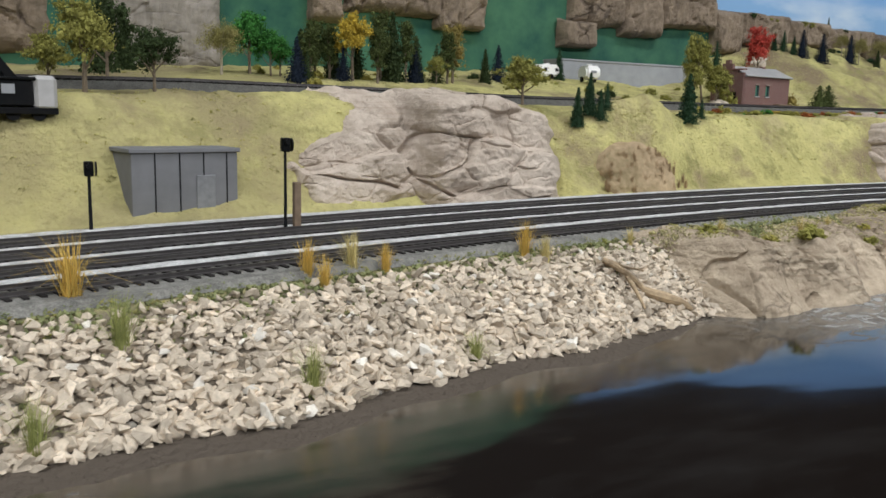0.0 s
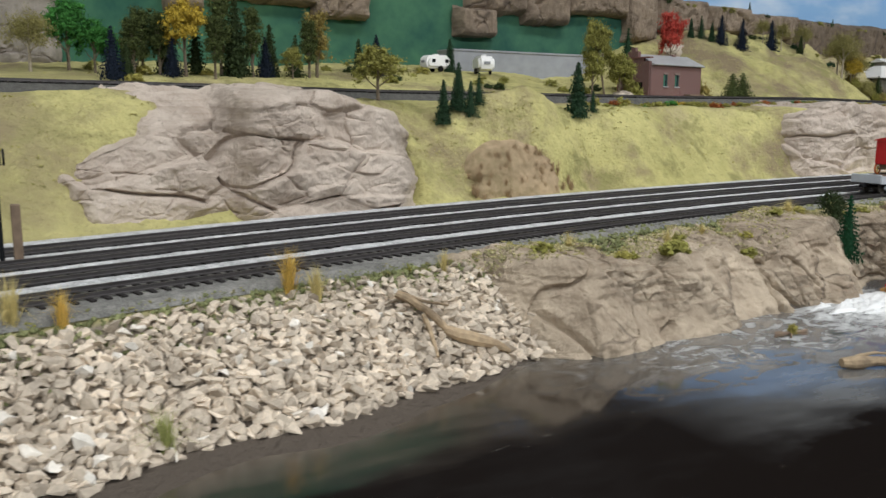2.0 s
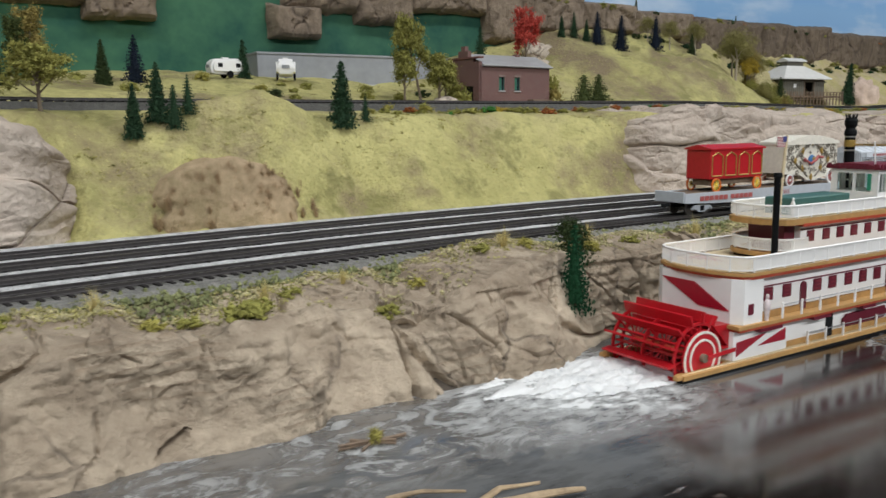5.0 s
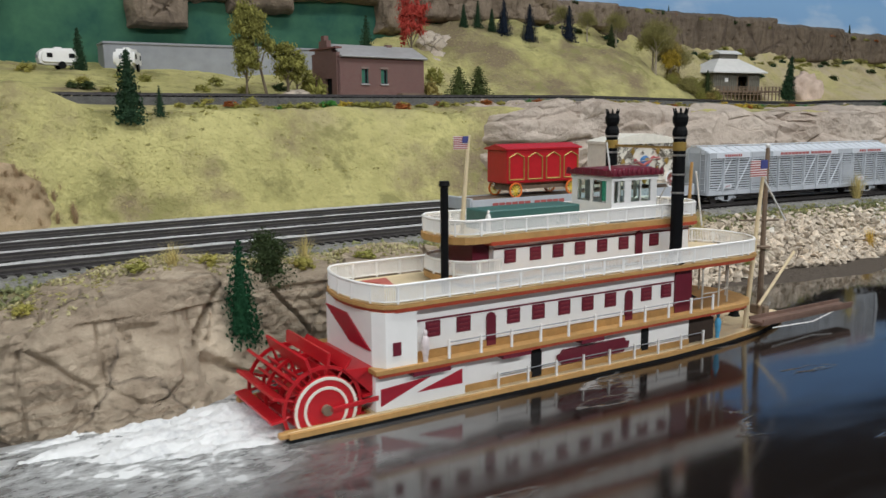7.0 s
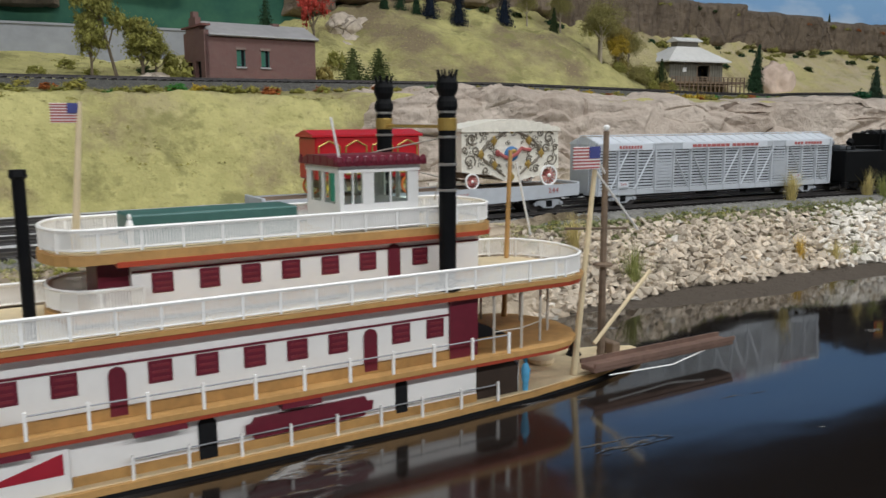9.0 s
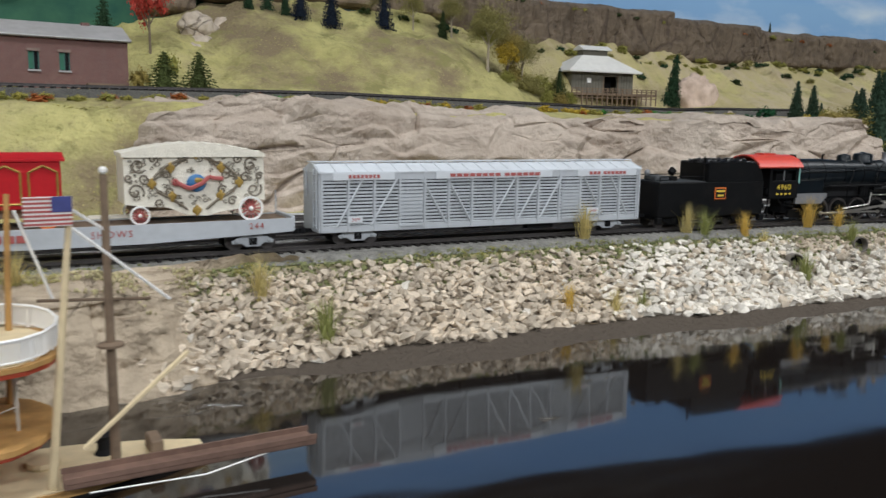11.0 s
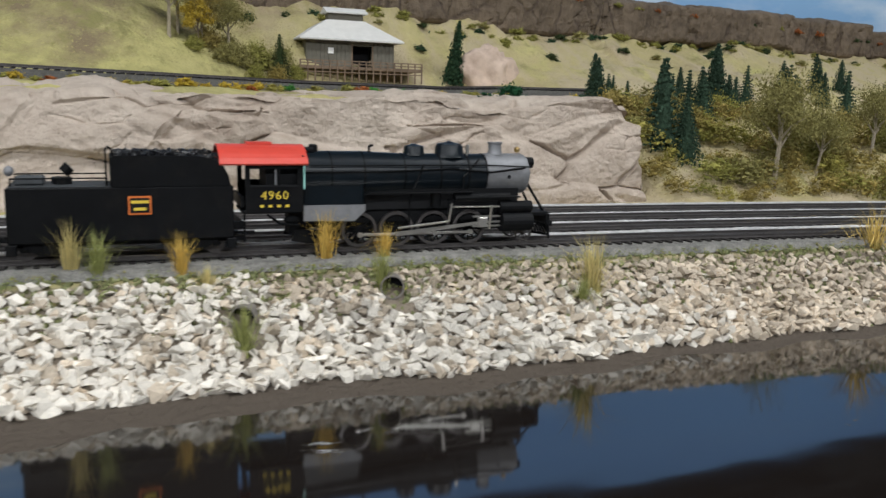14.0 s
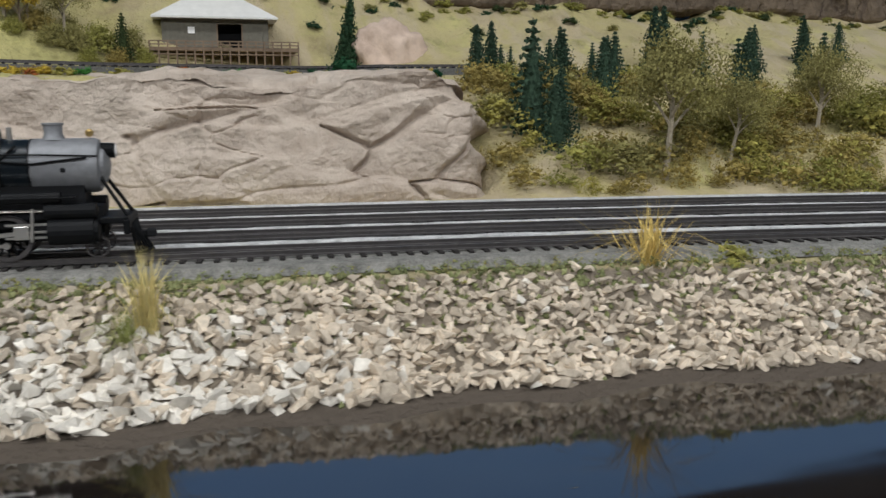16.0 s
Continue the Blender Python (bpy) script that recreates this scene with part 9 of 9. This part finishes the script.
caravan(Matrix.Translation((0.818, 1.124, land(0.818, 1.124))) @ Matrix.Rotation(radians(8), 4, "Z") @ Matrix.Scale(1.02, 4), "rounded white caravan trailer on the grass")
caravan(Matrix.Translation((0.893, 1.110, land(0.893, 1.11))) @ Matrix.Rotation(radians(70), 4, "Z") @ Matrix.Scale(1.15, 4), "rounded white caravan seen end-on by the wall")


def long_shed(m):
    s = thing("grey_warehouse", m, "long plain grey warehouse behind the caravans", "building")
    part("wall", box(B(), 0, 0.30, 0, 0.05, 0, 0.046, 0.0006), M["steel_grey"], s)
    part("roof_edge", box(B(), -0.001, 0.301, -0.0015, 0.051, 0.0445, 0.0475, 0.0004), M["steel_grey"], s)
    part("plinth", box(B(), -0.002, 0.302, -0.004, 0.0, -0.004, 0.006), M["ballast_white"], s)
    return s


long_shed(Matrix.Translation((0.874, 1.165, 0.184)))


def track_shed(m):
    s = thing("grey_trackside_shed", m, "flat-roofed grey concrete shed beside the tracks", "shed")
    part("wall", box(B(), 0, 0.088, 0, 0.04, 0, 0.052, 0.0005), M["slate"], s)
    part("roof", box(B(), -0.002, 0.090, -0.002, 0.042, 0.052, 0.0555, 0.0005), M["slate"], s)
    part("door", box(B(), 0.052, 0.068, -0.001, 0.001, 0.0, 0.034, 0.0003), M["smokebox"], s)
    for x in (0.018, 0.038, 0.058, 0.078):
        part("panel_joint", box(B(), x, x + 0.0008, -0.0006, 0.0004, 0.0, 0.052), M["dark"], s)
    return s


track_shed(Matrix.Translation((0.122, 0.655, ROADBED)) @ Matrix.Rotation(radians(14), 4, "Z"))


def signal(x, y, h, two=True):
    s = thing("signal_post", Matrix.Translation((x, y, ROADBED)), "dark railway signal post between the tracks", "railway signal", "signal posts")
    part("post", rod(B(), (0, 0, -0.001), (0, 0, h), 0.0013, 0.001, 8), M["dark"], s)
    hd = part("signal_head", box(B(), -0.003, 0.003, -0.0035, 0.0025, h - 0.006, h + 0.004, 0.0006), M["black"], s)
    part("hood", rod(B(), (0.0, -0.0035, h + 0.001), (0, -0.0075, h + 0.0012), 0.0018, n=8), M["black"], hd)
    part("back_plate", rod(B(), (0.004, 0, h - 0.001), (0.005, 0, h - 0.001), 0.0048, n=14), M["black"], hd)
    if two:
        part("relay_box", box(B(), 0.006, 0.011, -0.003, 0.003, 0, 0.036, 0.0004), M["brown_wood"], s)
    part("base", box(B(), -0.004, 0.004, -0.004, 0.004, -0.001, 0.003, 0.0004), M["steel_grey"], s)


signal(0.216, 0.572, 0.064)
signal(0.088, 0.60, 0.046, False)


def crane(m):
    c = thing("railway_crane", m, "black railway crane with a raised twin boom on the upper line", "crane")
    part("chassis", box(B(), -0.05, 0.045, -0.013, 0.013, 0.005, 0.010, 0.0005), M["black"], c)
    part("cab_body", box(B(), -0.045, 0.028, -0.013, 0.013, 0.011, 0.030, 0.001), M["black"], c)
    part("counterweight", box(B(), 0.028, 0.045, -0.014, 0.014, 0.008, 0.034, 0.003), M["tin"], c, "pale grey weathered rear counterweight")
    part("roof", box(B(), -0.046, 0.030, -0.014, 0.014, 0.030, 0.0325, 0.0008), M["black"], c)
    for x in (-0.03, -0.012, 0.006):
        part("window", box(B(), x, x + 0.009, -0.0135, -0.0128, 0.020, 0.027), M["steel_grey"], c)
    for y in (-0.008, 0.008):
        part("boom", prism(B(), [(0.012, 0.030), (0.020, 0.030), (-0.035, 0.100), (-0.040, 0.099)], y - 0.0012, y + 0.0012), M["black"], c)
    for k in range(6):
        q = k / 6
        part("boom_lacing", rod(B(), (0.016 - 0.05 * q, -0.008, 0.032 + 0.065 * q), (0.012 - 0.05 * q, 0.008, 0.038 + 0.065 * q), 0.0008, n=5), M["black"], c)
    for x in (-0.036, -0.018, 0.014, 0.032):
        for sy in (-1, 1):
            part("wheel", rod(B(), (x, sy * 0.0075, 0.005), (x, sy * 0.0098, 0.005), 0.005, n=14), M["dark"], c)
    return c


crane(Matrix.Translation((0.030, 0.700, land(0.03, 0.700) - 0.001)) @ Matrix.Rotation(radians(12), 4, "Z"))


def boulder(name, x, y, z, s, key, label, seed):
    bm = B()
    bmesh.ops.create_icosphere(bm, subdivisions=4, radius=1.0)
    off = Vector((seed * 2.3, seed, seed * 0.7))
    for v in bm.verts:
        p = v.co.copy()
        q = Vector((p.x * s[0], p.y * s[1], p.z * s[2]))
        k = 1 + 6 * cell_rock(q + off, (45, 45, 60), 0.018, 0.004) + 0.22 * fbm(p.x * 2 + seed, p.y * 2, p.z * 2)
        v.co = Vector((q.x * k, q.y * k, q.z * k))
    for f in bm.faces:
        f.smooth = True
    solid(name, bm, M[key], label, "rock", m=Matrix.Translation((x, y, z)))


boulder("boulder", 2.137, 1.110, 0.172, (0.044, 0.026, 0.044), "rock_pink", "pale pinkish boulder beside a spruce", 1)
for k, (x, y, z, r) in enumerate(((1.315, 1.13, 0.195, 0.020), (1.335, 1.15, 0.208, 0.024), (1.350, 1.165, 0.222, 0.022), (1.362, 1.185, 0.236, 0.026), (1.345, 1.175, 0.252, 0.022), (1.385, 1.19, 0.252, 0.018), (1.295, 1.12, 0.185, 0.018), (1.33, 1.14, 0.185, 0.015))):
    boulder("scree_rock", x, y, z - 0.006, (r, r * 0.7, r * 0.85), "rock_pale", "pale broken scree rock behind the brick house", 11 + k)
boulder("boulder", 1.06, 0.985, 0.158, (0.022, 0.014, 0.010), "rock_pale", "low pale rocks beside the brick house", 4)

# pipes in the stone bank
for x, y in PIPES:
    d = thing("drain_pipe", Matrix.Translation((x, y, land(x, y) + 0.0015)) @ Matrix.Scale(0.85, 4) @ Matrix.Rotation(radians(-112), 4, "Z") @ Matrix.Rotation(radians(86), 4, "Y"), "short dark drain pipe jutting from the stones", "pipe", "drain pipes")
    bm = B()
    lathe(bm, ((0.0074, -0.03), (0.0074, 0.007), (0.0066, 0.007), (0.0066, -0.02), (0.001, -0.02)), Matrix.Identity(4), 22)
    part("pipe_shell", bm, mat("grey_pipe", (0.2, 0.18, 0.16), 0.7, scale=200) if "grey_pipe" not in bpy.data.materials else bpy.data.materials["grey_pipe"], d)
    # near-black disc just inside the mouth, painted as the pipe's inner shade
    part("pipe_bore", rod(B(), (0, 0, -0.003), (0, 0, -0.002), 0.0065, n=18), M["dark"], d)


def driftlog(name, pts, r, label, material="drift", thin=0.5):
    """A gnarled tapering log along pts."""
    rings, n, m = [], 9, 5
    path = []
    for k in range(len(pts) - 1):
        for j in range(m):
            path.append(Vector(pts[k]).lerp(Vector(pts[k + 1]), j / m))
    path.append(Vector(pts[-1]))
    bm = B()
    for i, c in enumerate(path):
        d = (path[min(i + 1, len(path) - 1)] - path[max(i - 1, 0)]).normalized()
        u = d.cross(Vector((0, 0, 1))).normalized()
        w = u.cross(d)
        k = i / (len(path) - 1)
        rr = r * (1 - thin * k) * (0.72 + 0.28 * min(1, i / 2)) * (1 + 0.35 * noise.noise(c * 90))
        c = c + 0.5 * r * Vector((noise.noise(c * 60), noise.noise(c * 60 + Vector((4, 2, 1))), 0.3 * noise.noise(c * 70)))
        rings.append([bm.verts.new(c + rr * (1 + 0.3 * noise.noise(Vector((a_ * 2.0, c.x * 40, c.y * 40)))) * (u * math.cos(a_) + w * 0.85 * math.sin(a_))) for a_ in [2 * math.pi * q / n for q in range(n)]])
    for a, b in zip(rings, rings[1:]):
        for q in range(n):
            bm.faces.new((a[q], a[(q + 1) % n], b[(q + 1) % n], b[q]))
    bm.faces.new(list(reversed(rings[0])))
    bm.faces.new(rings[-1])
    bmesh.ops.recalc_face_normals(bm, faces=bm.faces[:])
    solid(name, bm, M[material], label, "driftwood", "driftwood pieces")


driftlog("driftwood_log", [(0.618, 0.314, 0.003), (0.632, 0.307, 0.004), (0.650, 0.297, 0.0035), (0.672, 0.291, 0.003), (0.698, 0.288, 0.002)], 0.0042, "weathered tan driftwood log floating in the river", thin=0.75)
driftlog("driftwood_branch", [(0.628, 0.312, 0.006), (0.640, 0.308, 0.0072), (0.656, 0.304, 0.005)], 0.0013, "split grey branch lying on the floating log")
driftlog("driftwood_branch", [(0.655, 0.296, 0.003), (0.668, 0.300, 0.005), (0.684, 0.297, 0.004)], 0.0015, "grey forked branch beside the floating log")
driftlog("driftwood_log", [(0.632, 0.289, 0.002), (0.632, 0.277, 0.003), (0.634, 0.266, 0.003), (0.639, 0.249, 0.003), (0.646, 0.238, 0.003), (0.656, 0.226, 0.002)], 0.0030, "knotty pale driftwood log in the river", thin=0.2)
driftlog("driftwood_twig", [(0.638, 0.252, 0.004), (0.6365, 0.244, 0.003), (0.636, 0.240, 0.002)], 0.0014, "short broken stub beside the knotty log")
driftlog("driftwood_branch", [(0.402, 0.441, 0.040), (0.409, 0.437, 0.037), (0.416, 0.431, 0.032), (0.424, 0.423, 0.022)], 0.0026, "bare tan branch lying down the stone bank", thin=0.1)
driftlog("driftwood_branch", [(0.411, 0.425, 0.031), (0.409, 0.413, 0.024), (0.405, 0.399, 0.015)], 0.0017, "pale forked stick over the stones")
driftlog("driftwood_branch", [(0.404, 0.443, 0.041), (0.416, 0.436, 0.036), (0.430, 0.431, 0.033)], 0.0016, "thin dry branch on the stone bank")
driftlog("driftwood_log", [(0.424, 0.424, 0.021), (0.432, 0.417, 0.0185), (0.445, 0.411, 0.0140), (0.460, 0.412, 0.0065)], 0.0052, "thick tan log end at the water's edge", thin=0.6)
driftlog("driftwood_branch", [(1.437, 0.500, 0.006), (1.452, 0.496, 0.005), (1.475, 0.491, 0.003)], 0.0016, "thin dry branch at the water's edge")
driftlog("driftwood_branch", [(1.440, 0.503, 0.004), (1.456, 0.491, 0.004), (1.470, 0.486, 0.002)], 0.0011, "thin dry twig at the water's edge")
driftlog("driftwood_branch", [(2.118, 0.452, 0.005), (2.128, 0.447, 0.003)], 0.0040, "short pale log end at the water's edge")
# reeds on a floating snag
snag = thing("floating_snag", Matrix.Translation((0.652, 0.372, 0.0)), "small floating snag of sticks with green leaves", "driftwood")
for k in range(6):
    a = k * 1.05
    part("stick", rod(B(), (-0.016 * math.cos(a), -0.007 * math.sin(a), 0.0012), (0.016 * math.cos(a), 0.007 * math.sin(a), 0.0018 + 0.001 * (k % 2)), 0.0007, n=5), M["brown_wood"], snag)
o = new("leaf_clump", painted(BUSHES[1], "turf"))
o.parent, o.matrix_basis = snag, Matrix.Translation((0.001, 0, 0.0012)) @ Matrix.Scale(0.0075, 4)
